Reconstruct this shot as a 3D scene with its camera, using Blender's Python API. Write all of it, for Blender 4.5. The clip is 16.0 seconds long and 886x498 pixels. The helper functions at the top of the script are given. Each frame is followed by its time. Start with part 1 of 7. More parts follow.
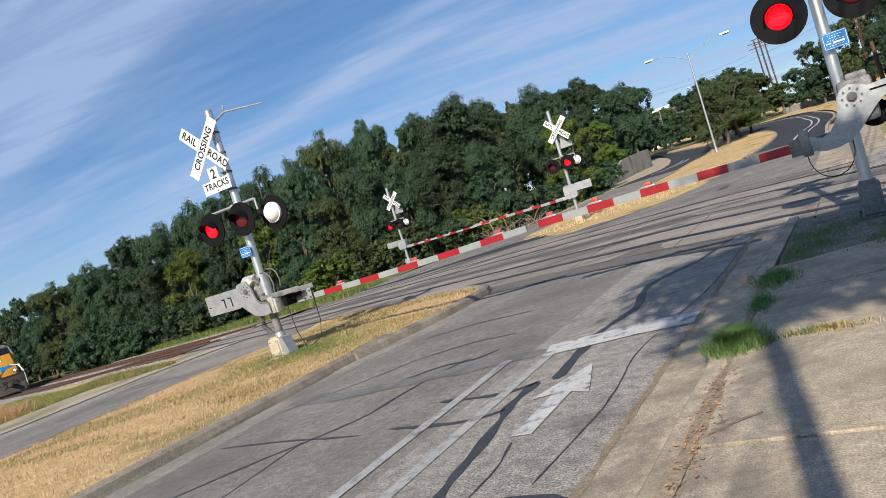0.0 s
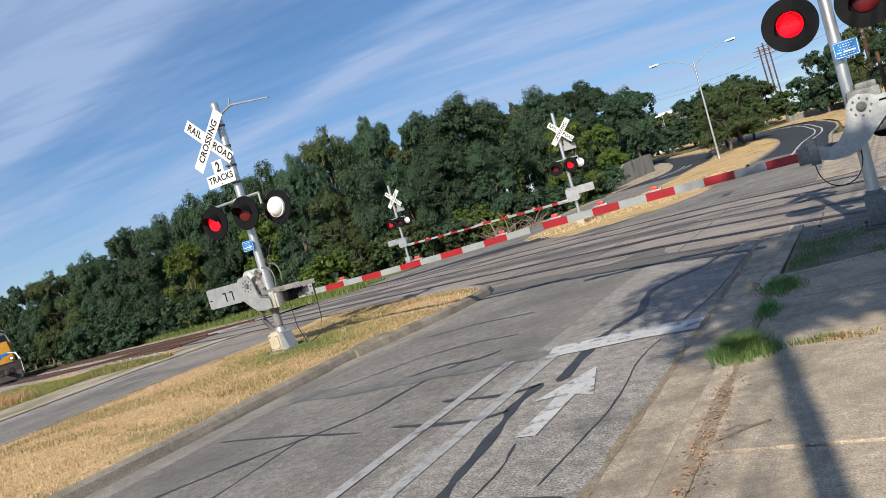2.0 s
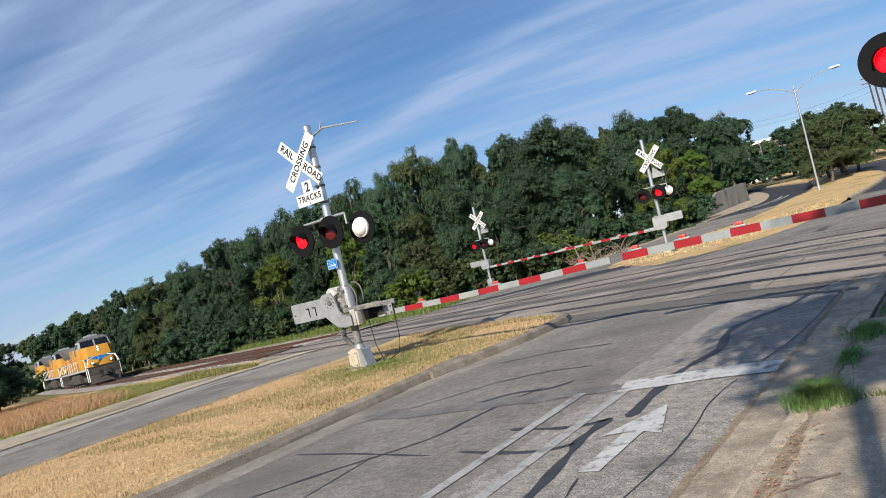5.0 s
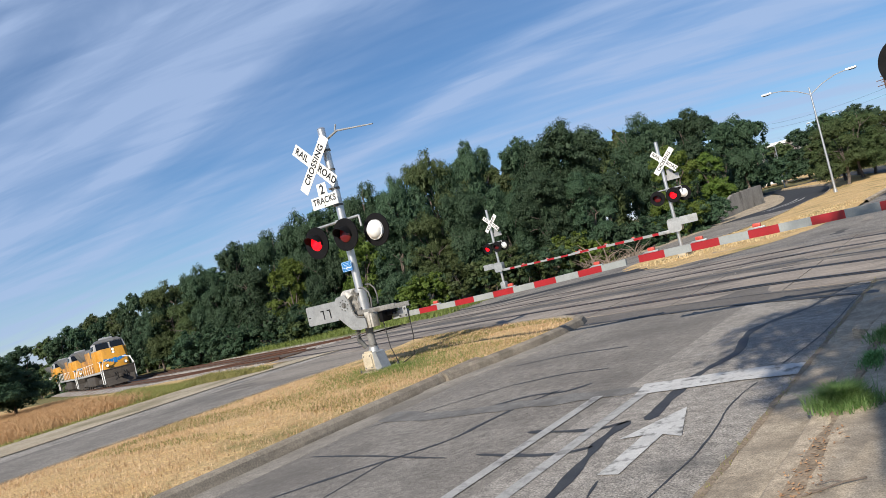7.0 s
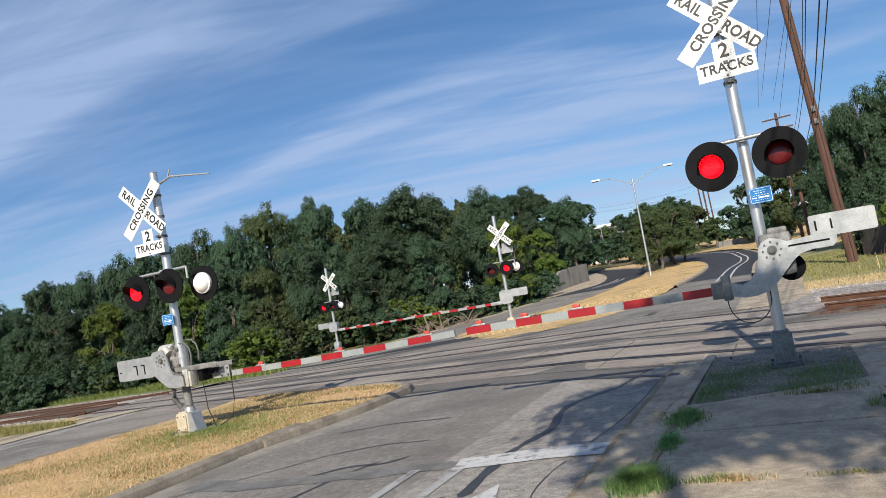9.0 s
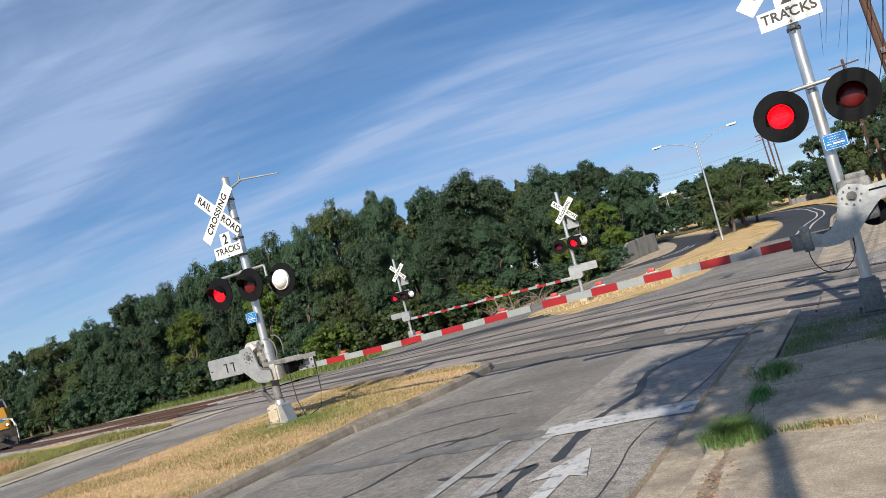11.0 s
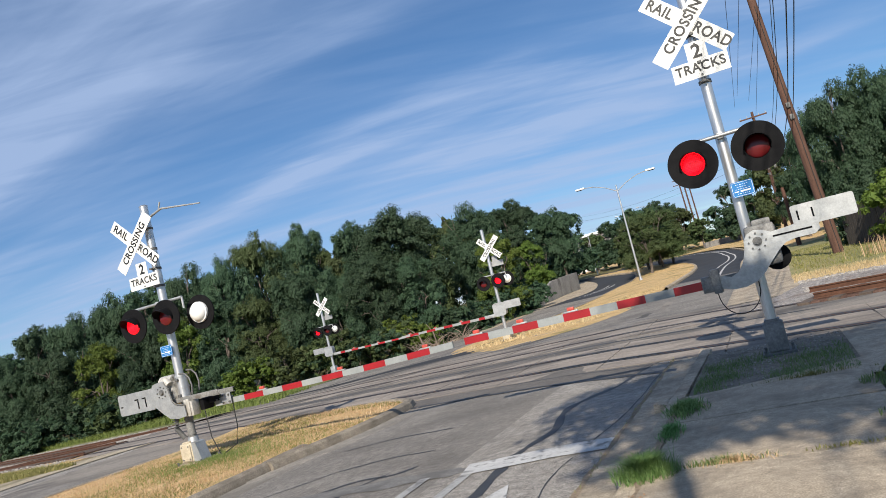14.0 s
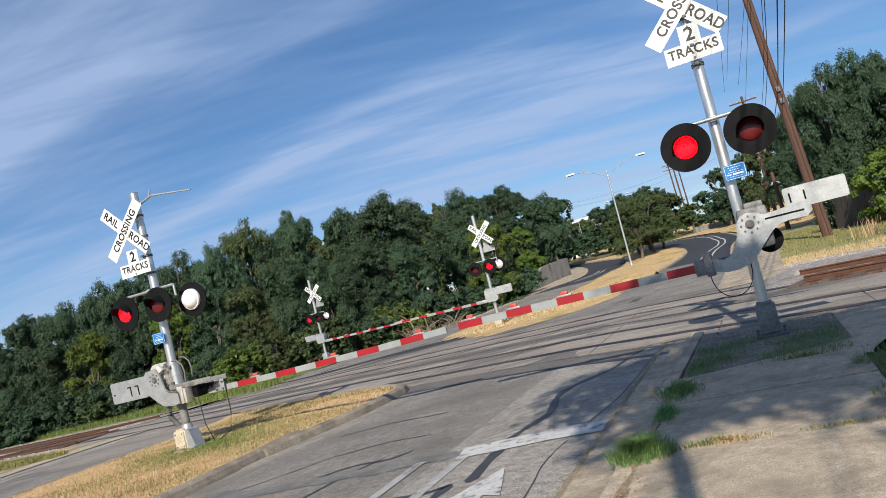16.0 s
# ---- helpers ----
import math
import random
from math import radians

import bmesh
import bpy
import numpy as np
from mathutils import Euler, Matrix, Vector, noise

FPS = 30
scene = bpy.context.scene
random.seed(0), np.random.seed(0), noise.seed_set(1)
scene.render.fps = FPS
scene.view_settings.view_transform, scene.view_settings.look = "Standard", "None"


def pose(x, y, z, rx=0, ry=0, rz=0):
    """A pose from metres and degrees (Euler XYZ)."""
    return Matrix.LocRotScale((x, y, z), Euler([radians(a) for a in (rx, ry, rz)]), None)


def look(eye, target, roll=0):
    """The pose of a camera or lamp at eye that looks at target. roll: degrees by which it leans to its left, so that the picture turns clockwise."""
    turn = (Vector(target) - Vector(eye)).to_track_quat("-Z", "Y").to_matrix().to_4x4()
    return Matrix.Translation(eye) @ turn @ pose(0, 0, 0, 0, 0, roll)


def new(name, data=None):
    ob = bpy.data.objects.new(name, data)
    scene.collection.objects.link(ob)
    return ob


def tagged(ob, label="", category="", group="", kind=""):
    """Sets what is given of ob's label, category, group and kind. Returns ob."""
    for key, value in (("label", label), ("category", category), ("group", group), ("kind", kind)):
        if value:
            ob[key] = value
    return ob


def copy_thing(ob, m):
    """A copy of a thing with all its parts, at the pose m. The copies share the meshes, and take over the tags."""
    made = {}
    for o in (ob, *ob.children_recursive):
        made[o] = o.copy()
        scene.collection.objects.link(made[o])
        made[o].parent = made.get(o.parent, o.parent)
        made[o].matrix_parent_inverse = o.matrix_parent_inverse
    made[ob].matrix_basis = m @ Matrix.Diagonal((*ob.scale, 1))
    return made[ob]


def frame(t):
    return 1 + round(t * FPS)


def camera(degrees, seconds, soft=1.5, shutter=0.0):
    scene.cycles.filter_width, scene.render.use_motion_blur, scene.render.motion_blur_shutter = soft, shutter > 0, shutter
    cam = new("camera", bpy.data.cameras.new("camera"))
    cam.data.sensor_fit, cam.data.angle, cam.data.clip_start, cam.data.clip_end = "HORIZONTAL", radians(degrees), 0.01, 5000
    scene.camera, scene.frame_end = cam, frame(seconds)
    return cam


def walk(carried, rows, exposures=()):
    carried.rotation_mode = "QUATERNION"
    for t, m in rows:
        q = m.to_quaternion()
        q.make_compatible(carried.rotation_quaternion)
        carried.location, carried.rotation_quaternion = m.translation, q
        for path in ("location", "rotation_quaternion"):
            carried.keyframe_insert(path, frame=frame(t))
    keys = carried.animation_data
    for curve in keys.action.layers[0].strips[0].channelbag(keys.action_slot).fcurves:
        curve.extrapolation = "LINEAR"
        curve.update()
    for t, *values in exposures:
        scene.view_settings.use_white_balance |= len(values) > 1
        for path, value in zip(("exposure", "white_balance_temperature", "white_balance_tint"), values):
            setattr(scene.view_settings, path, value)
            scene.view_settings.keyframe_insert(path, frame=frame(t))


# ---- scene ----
cam = camera(60.76, 16.0, soft=0.7)
PATH = [
    (0.0, (0.000, 0.000, 1.550), (-10.034, 17.284, 0.785), -17.46),
    (0.5, (-0.007, -0.019, 1.562), (-10.324, 17.098, 0.814), -16.82),
    (1.0, (-0.024, -0.013, 1.559), (-10.553, 16.972, 0.744), -16.11),
    (1.5, (-0.045, -0.014, 1.553), (-10.609, 16.936, 0.508), -15.75),
    (2.0, (-0.061, -0.019, 1.565), (-10.082, 17.272, 0.777), -15.96),
    (2.5, (-0.074, -0.014, 1.613), (-9.552, 17.579, 2.425), -16.05),
    (3.0, (-0.099, -0.055, 1.620), (-10.583, 16.810, 4.001), -13.84),
    (3.5, (-0.025, -0.020, 1.643), (-10.956, 16.565, 3.975), -10.85),
    (4.0, (0.060, -0.043, 1.638), (-10.572, 16.826, 3.180), -11.27),
    (4.5, (0.096, -0.063, 1.635), (-10.937, 16.607, 2.235), -12.92),
    (5.0, (0.092, -0.072, 1.610), (-11.622, 16.135, 1.921), -13.78),
    (5.2, (0.089, -0.077, 1.625), (-11.822, 15.987, 1.877), -13.71),
    (7.5, (0.045, -0.080, 1.597), (-11.915, 15.954, 2.097), -13.74),
    (8.0, (0.047, -0.083, 1.591), (-11.823, 16.017, 2.061), -13.70),
    (8.5, (0.105, -0.035, 1.706), (-8.100, 18.164, 2.922), -13.29),
    (9.0, (0.120, 0.021, 1.664), (-8.005, 18.261, 2.805), -10.11),
    (9.5, (0.190, -0.018, 1.650), (-8.242, 18.087, 2.713), -10.34),
    (9.7, (0.201, -0.013, 1.647), (-8.712, 17.859, 2.710), -11.27),
    (11.8, (-0.020, -0.202, 1.571), (-9.259, 17.497, 2.746), -16.46),
    (12.0, (-0.032, -0.197, 1.572), (-8.370, 17.951, 2.646), -16.34),
    (12.5, (-0.038, -0.165, 1.574), (-6.711, 18.662, 2.575), -15.59),
    (13.0, (0.025, -0.168, 1.584), (-6.837, 18.582, 2.734), -15.12),
    (13.5, (0.077, -0.148, 1.588), (-7.302, 18.397, 2.855), -13.89),
    (14.0, (0.117, -0.153, 1.584), (-7.637, 18.216, 3.143), -13.85),
    (14.5, (0.117, -0.180, 1.590), (-8.254, 17.924, 3.064), -14.48),
    (15.0, (0.094, -0.158, 1.580), (-8.501, 17.868, 2.667), -14.27),
    (15.5, (0.074, -0.159, 1.575), (-8.113, 18.066, 2.495), -13.58),
    (16.0, (0.074, -0.156, 1.574), (-7.547, 18.299, 2.727), -14.25),
]
walk(cam, [(t, look(eye, target, roll)) for t, eye, target, roll in PATH], [(0.0, 0.3), (16.0, 0.3)])
CLOUD_ROT = 13.0

# ---------- world, sun ----------
TO_SUN = Vector((0.26, -1.55, 1.0)).normalized()
sun = new("sun", bpy.data.lights.new("sun", "SUN"))
sun.data.energy, sun.data.angle, sun.data.color = 5.0, radians(0.53), (1.0, 0.92, 0.795)
sun.matrix_world = look((0, 0, 30), Vector((0, 0, 30)) - TO_SUN)

world = bpy.data.worlds.new("sky")
scene.world = world
world.use_nodes = True
wn, wl = world.node_tree.nodes, world.node_tree.links
wn.clear()
sky = wn.new("ShaderNodeTexSky")
sky.sky_type, sky.sun_disc = "NISHITA", False
sky.sun_elevation, sky.sun_rotation = math.asin(TO_SUN.z), math.atan2(TO_SUN.x, TO_SUN.y)
sky.altitude, sky.air_density, sky.dust_density, sky.ozone_density = 150, 0.85, 0.15, 4.0
bg = wn.new("ShaderNodeBackground")
bg.inputs["Strength"].default_value = 0.08
out = wn.new("ShaderNodeOutputWorld")
tc = wn.new("ShaderNodeTexCoord")
sep = wn.new("ShaderNodeSeparateXYZ")
wl.new(tc.outputs["Generated"], sep.inputs[0])


def wmath(op, a, b):
    n = wn.new("ShaderNodeMath")
    n.operation = op
    for i, v in enumerate((a, b)):
        if isinstance(v, (int, float)):
            n.inputs[i].default_value = v
        else:
            wl.new(v, n.inputs[i])
    return n.outputs[0]


# high thin cloud on a flat layer: direction divided by its height
lift = wmath("ADD", wmath("MAXIMUM", sep.outputs[2], 0.0), 0.16)
plane = wn.new("ShaderNodeCombineXYZ")
wl.new(wmath("DIVIDE", sep.outputs[0], lift), plane.inputs[0])
wl.new(wmath("DIVIDE", sep.outputs[1], lift), plane.inputs[1])


def cloud(rot, scale, nscale, detail, lo, hi, dist=0.6, seed=0.0):
    mp = wn.new("ShaderNodeMapping")
    mp.inputs["Rotation"].default_value = (0, 0, radians(rot))
    mp.vector_type = "TEXTURE"
    mp.inputs["Scale"].default_value = scale
    mp.inputs["Location"].default_value = (seed, seed * 0.7, 0)
    wl.new(plane.outputs[0], mp.inputs[0])
    nz = wn.new("ShaderNodeTexNoise")
    nz.inputs["Scale"].default_value, nz.inputs["Detail"].default_value = nscale, detail
    nz.inputs["Roughness"].default_value, nz.inputs["Distortion"].default_value = 0.52, dist
    wl.new(mp.outputs[0], nz.inputs["Vector"])
    rg = wn.new("ShaderNodeMapRange")
    rg.interpolation_type = "SMOOTHSTEP"
    rg.inputs["From Min"].default_value, rg.inputs["From Max"].default_value = lo, hi
    wl.new(nz.outputs["Fac"], rg.inputs["Value"])
    return rg.outputs[0]


west = wn.new("ShaderNodeMapRange")  # the veil thickens to the west
for socket, value in (("From Min", 0.25), ("From Max", -0.75), ("To Min", 0.7), ("To Max", 1.12)):
    west.inputs[socket].default_value = value
wl.new(sep.outputs[0], west.inputs["Value"])
broad = wmath("MULTIPLY", cloud(CLOUD_ROT, (2.6, 1.0, 1.0), 0.75, 3.0, 0.20, 0.54, 0.5, 7.4), west.outputs[0])
wisps = cloud(CLOUD_ROT - 5, (4.5, 1.0, 1.0), 1.7, 8.0, 0.34, 0.70, 1.1, 1.7)
fine = cloud(CLOUD_ROT + 12, (5.0, 1.0, 1.0), 6.5, 8.0, 0.30, 0.74, 0.8, 5.3)
amount = wmath("MULTIPLY", wmath("ADD", wmath("MULTIPLY", broad, 0.34), wmath("MULTIPLY", wmath("MULTIPLY", broad, wisps), 1.0)),
               wmath("ADD", wmath("MULTIPLY", fine, 0.5), 0.6))
amount = wmath("ADD", wmath("MULTIPLY", wmath("MINIMUM", amount, 1.0), 0.76), 0.07)
mix = wn.new("ShaderNodeMix")
mix.data_type = "RGBA"
wl.new(amount, mix.inputs["Factor"])
deep = wn.new("ShaderNodeHueSaturation")
deep.inputs["Saturation"].default_value = 1.25
wl.new(sky.outputs[0], deep.inputs["Color"])
wl.new(deep.outputs[0], mix.inputs["A"])
mix.inputs["B"].default_value = (4.2, 5.5, 8.1, 1)
wl.new(mix.outputs["Result"], bg.inputs["Color"])
wl.new(bg.outputs[0], out.inputs[0])


# ---------- helpers ----------
def ss(a, b, x):
    t = min(1.0, max(0.0, (x - a) / (b - a)))
    return t * t * (3 - 2 * t)


def H(x, y):
    """Height of the land: level by the crossing, falling along the railway to the west, rising up the road."""
    left = -0.028 * min(140.0, max(0.0, -9 - x)) * (1 - ss(30, 60, y) * ss(-45, -27, x))
    left -= 0.028 * min(5.5, max(0.0, -3.5 - x)) * (1 - ss(24, 34, y) * ss(-22, -14, x))
    left -= 0.28 * ss(23, 32, y) * ss(6, 11, -x) * (1 - ss(45, 60, y))
    rise = min(4.0, 0.03 * (y - 58) * ss(58, 70, y)) if y > 58 else 0.0
    bank = 0.09 * max(0.0, min(x - 1.0, 14.0)) * ss(52, 80, y)
    return left + rise + bank


def resample(pts, step):
    p = [Vector((a, b)) for a, b in pts]
    p = [2 * p[0] - p[1]] + p + [2 * p[-1] - p[-2]]
    res = []
    for i in range(1, len(p) - 2):
        n = max(1, int((p[i + 1] - p[i]).length / step))
        for k in range(n):
            t = k / n
            a, b, c, d = p[i - 1], p[i], p[i + 1], p[i + 2]
            res.append(0.5 * (2 * b + (c - a) * t + (2 * a - 5 * b + 4 * c - d) * t * t + (3 * b - a - 3 * c + d) * t ** 3))
    res.append(p[-2])
    return res


def even(pts, n):
    p = resample(pts, 0.5)
    d = [0.0]
    for a, b in zip(p, p[1:]):
        d.append(d[-1] + (b - a).length)
    xs, ys = [q.x for q in p], [q.y for q in p]
    s = np.linspace(0, d[-1], n)
    return list(zip(np.interp(s, d, xs), np.interp(s, d, ys)))


def shade_smooth(me, angle=40):
    me.polygons.foreach_set("use_smooth", [True] * len(me.polygons))
    me.set_sharp_from_angle(angle=radians(angle))


def from_arrays(name, verts, faces, material, parent=None, smooth=False):
    me = bpy.data.meshes.new(name)
    me.from_pydata([tuple(v) for v in verts], [], faces)
    me.materials.append(material)
    if smooth:
        shade_smooth(me)
    ob = new(name, me)
    ob.parent = parent
    return ob


def part(name, bm, material, parent=None, label="", smooth=True):
    bmesh.ops.recalc_face_normals(bm, faces=bm.faces)
    me = bpy.data.meshes.new(name)
    bm.to_mesh(me)
    bm.free()
    me.materials.append(material)
    if smooth:
        shade_smooth(me, 35)
    ob = new(name, me)
    ob.parent = parent
    if label:
        ob["label"] = label
    return ob


def thing(name, x, y, z, label, category, group="", rz=0.0):
    e = new(name)
    e.matrix_basis = pose(x, y, z, 0, 0, rz)
    e.empty_display_size = 0.2
    return tagged(e, label, category, group)


def box(bm, c, s, bevel=0.0, m=None):
    t = Matrix.Translation(c) @ (m or Matrix.Identity(4)) @ Matrix.Diagonal((*s, 1))
    r = bmesh.ops.create_cube(bm, size=1.0, matrix=t)
    if bevel:
        es = list({e for v in r["verts"] for e in v.link_edges})
        bmesh.ops.bevel(bm, geom=es, offset=bevel, segments=2, affect="EDGES", profile=0.6)
    return bm


def rod(bm, a, b, r0, r1=None, seg=14, caps=True):
    a, b = Vector(a), Vector(b)
    d = b - a
    q = d.to_track_quat("Z", "Y").to_matrix().to_4x4()
    bmesh.ops.create_cone(bm, cap_ends=caps, cap_tris=False, segments=seg, radius1=r0, radius2=r0 if r1 is None else r1,
                          depth=d.length, matrix=Matrix.Translation((a + b) / 2) @ q)
    return bm


def tube(bm, pts, r, seg=8):
    """One round tube carried through the points."""
    p = [Vector(q) for q in pts]
    rings = []
    for i, q in enumerate(p):
        t = (p[min(i + 1, len(p) - 1)] - p[max(i - 1, 0)]).normalized()
        u = t.cross(Vector((0.31, 0.23, 0.92)) if abs(t.z) < 0.9 else Vector((0.95, 0.2, 0.24))).normalized()
        w = t.cross(u)
        rings.append([bm.verts.new(q + (u * math.cos(6.28318 * k / seg) + w * math.sin(6.28318 * k / seg)) * r) for k in range(seg)])
    for a, b in zip(rings, rings[1:]):
        for k in range(seg):
            bm.faces.new((a[k], a[(k + 1) % seg], b[(k + 1) % seg], b[k]))
    bm.faces.new(rings[0][::-1])
    bm.faces.new(rings[-1])
    return bm


def plate(bm, pts, y, thick, bevel=0.0):
    """A flat plate cut to an outline of (x, z), standing across the y axis."""
    vs = [bm.verts.new((x, y - thick / 2, z)) for x, z in pts]
    f = bm.faces.new(vs)
    r = bmesh.ops.extrude_face_region(bm, geom=[f])
    nv = [g for g in r["geom"] if isinstance(g, bmesh.types.BMVert)]
    bmesh.ops.translate(bm, verts=nv, vec=(0, thick, 0))
    return bm


def strip(name, lpts, rpts, n, m, dz, material, parent=None, crown=0.0, step=None):
    """A surface laid on the land between two lines."""
    L, R = even(lpts, n), even(rpts, n)
    vs, fs = [], []
    for (x0, y0), (x1, y1) in zip(L, R):
        for k in range(m + 1):
            f = k / m
            x, y = x0 + (x1 - x0) * f, y0 + (y1 - y0) * f
            vs.append((x, y, H(x, y) + dz + crown * (1 - (2 * f - 1) ** 2)))
    for i in range(n - 1):
        for k in range(m):
            a = i * (m + 1) + k
            fs.append((a, a + 1, a + m + 2, a + m + 1))
    return from_arrays(name, vs, fs, material, parent)


def sweep(name, pts, profile, material, step=0.8, parent=None, base=None, wob=0.0):
    """A profile of (offset to the right, height) carried along a line on the land."""
    p = resample(pts, step)
    vs, fs = [], []
    k = len(profile)
    for i, q in enumerate(p):
        t = (p[min(i + 1, len(p) - 1)] - p[max(i - 1, 0)]).normalized()
        r = Vector((t.y, -t.x))
        z = H(q.x, q.y) if base is None else base
        for o, h in profile:
            w = wob * (noise.noise((q.x * 1.3 + o * 3, q.y * 1.3, h * 9)))
            vs.append((q.x + r.x * o + w * r.x, q.y + r.y * o + w * r.y, z + h + w * 0.6))
    for i in range(len(p) - 1):
        for j in range(k - 1):
            a = i * k + j
            fs.append((a, a + 1, a + k + 1, a + k))
    return from_arrays(name, vs, fs, material, parent)


# ---------- materials ----------
def material(name, base, other, scale=3.0, rough=0.8, metal=0.0, bump=0.3, fine=60.0, stain=None, stain_scale=0.5, stain_at=(0.55, 0.7),
             grain=0.25, spec=0.5, island=0.0, objects=0.0, stretch=(1, 1, 1), bump_dist=0.01, coat=0.0):
    m = bpy.data.materials.new(name)
    m.use_nodes = True
    n, l = m.node_tree.nodes, m.node_tree.links
    b = n["Principled BSDF"]
    co = n.new("ShaderNodeTexCoord")
    mp = n.new("ShaderNodeMapping")
    mp.inputs["Scale"].default_value = stretch
    l.new(co.outputs["Object"], mp.inputs[0])

    def nz(s, d=5.0, r=0.6):
        t = n.new("ShaderNodeTexNoise")
        t.inputs["Scale"].default_value, t.inputs["Detail"].default_value, t.inputs["Roughness"].default_value = s, d, r
        l.new(mp.outputs[0], t.inputs["Vector"])
        return t.outputs["Fac"]

    def rng(v, a, c):
        t = n.new("ShaderNodeMapRange")
        t.inputs["From Min"].default_value, t.inputs["From Max"].default_value = a, c
        l.new(v, t.inputs["Value"])
        return t.outputs[0]

    def mixc(f, a, c, mode="MIX"):
        t = n.new("ShaderNodeMix")
        t.data_type, t.blend_type = "RGBA", mode
        for s, v in (("Factor", f), ("A", a), ("B", c)):
            if isinstance(v, (int, float)):
                t.inputs[s].default_value = v
            elif isinstance(v, tuple):
                t.inputs[s].default_value = (*v, 1)
            else:
                l.new(v, t.inputs[s])
        return t.outputs["Result"]

    c = mixc(rng(nz(scale), 0.32, 0.68), base, other)
    g = nz(fine, 3.0, 0.7)
    mid = n.new("ShaderNodeMapRange")
    mid.inputs["From Min"].default_value, mid.inputs["From Max"].default_value = 0.3, 0.7
    mid.inputs["To Min"].default_value, mid.inputs["To Max"].default_value = 1 - grain * 0.5, 1 + grain * 0.5
    l.new(nz(fine * 0.17, 4.0, 0.7), mid.inputs["Value"])
    mc = n.new("ShaderNodeCombineColor")
    for i in range(3):
        l.new(mid.outputs[0], mc.inputs[i])
    c = mixc(1.0, c, mc.outputs[0], "MULTIPLY")
    if grain:
        t = n.new("ShaderNodeMapRange")
        t.inputs["To Min"].default_value, t.inputs["To Max"].default_value = 1 - grain, 1 + grain
        t.inputs["From Min"].default_value, t.inputs["From Max"].default_value = 0.3, 0.7
        l.new(g, t.inputs["Value"])
        cc = n.new("ShaderNodeCombineColor")
        for i in range(3):
            l.new(t.outputs[0], cc.inputs[i])
        c = mixc(1.0, c, cc.outputs[0], "MULTIPLY")
    if stain:
        c = mixc(rng(nz(stain_scale, 6.0, 0.65), *stain_at), c, stain)
    if island or objects:
        gi = n.new("ShaderNodeNewGeometry" if island else "ShaderNodeObjectInfo")
        src = gi.outputs["Random Per Island"] if island else gi.outputs["Random"]
        v = island or objects
        t = n.new("ShaderNodeMapRange")
        t.inputs["To Min"].default_value, t.inputs["To Max"].default_value = 1 - v, 1 + v
        l.new(src, t.inputs["Value"])
        hs = n.new("ShaderNodeHueSaturation")
        l.new(t.outputs[0], hs.inputs["Value"])
        l.new(c, hs.inputs["Color"])
        c = hs.outputs[0]
    l.new(c, b.inputs["Base Color"])
    b.inputs["Roughness"].default_value, b.inputs["Metallic"].default_value = rough, metal
    b.inputs["Specular IOR Level"].default_value = spec
    b.inputs["Coat Weight"].default_value = coat
    if bump:
        bp = n.new("ShaderNodeBump")
        bp.inputs["Strength"].default_value, bp.inputs["Distance"].default_value = bump, bump_dist
        l.new(g, bp.inputs["Height"])
        l.new(bp.outputs[0], b.inputs["Normal"])
    return m


def plain(name, base, rough=0.5, metal=0.0, emit=0.0, emit_col=None):
    m = bpy.data.materials.new(name)
    m.use_nodes = True
    b = m.node_tree.nodes["Principled BSDF"]
    b.inputs["Base Color"].default_value = (*base, 1)
    b.inputs["Roughness"].default_value, b.inputs["Metallic"].default_value = rough, metal
    if emit:
        b.inputs["Emission Color"].default_value = (*(emit_col or base), 1)
        b.inputs["Emission Strength"].default_value = emit
    return m


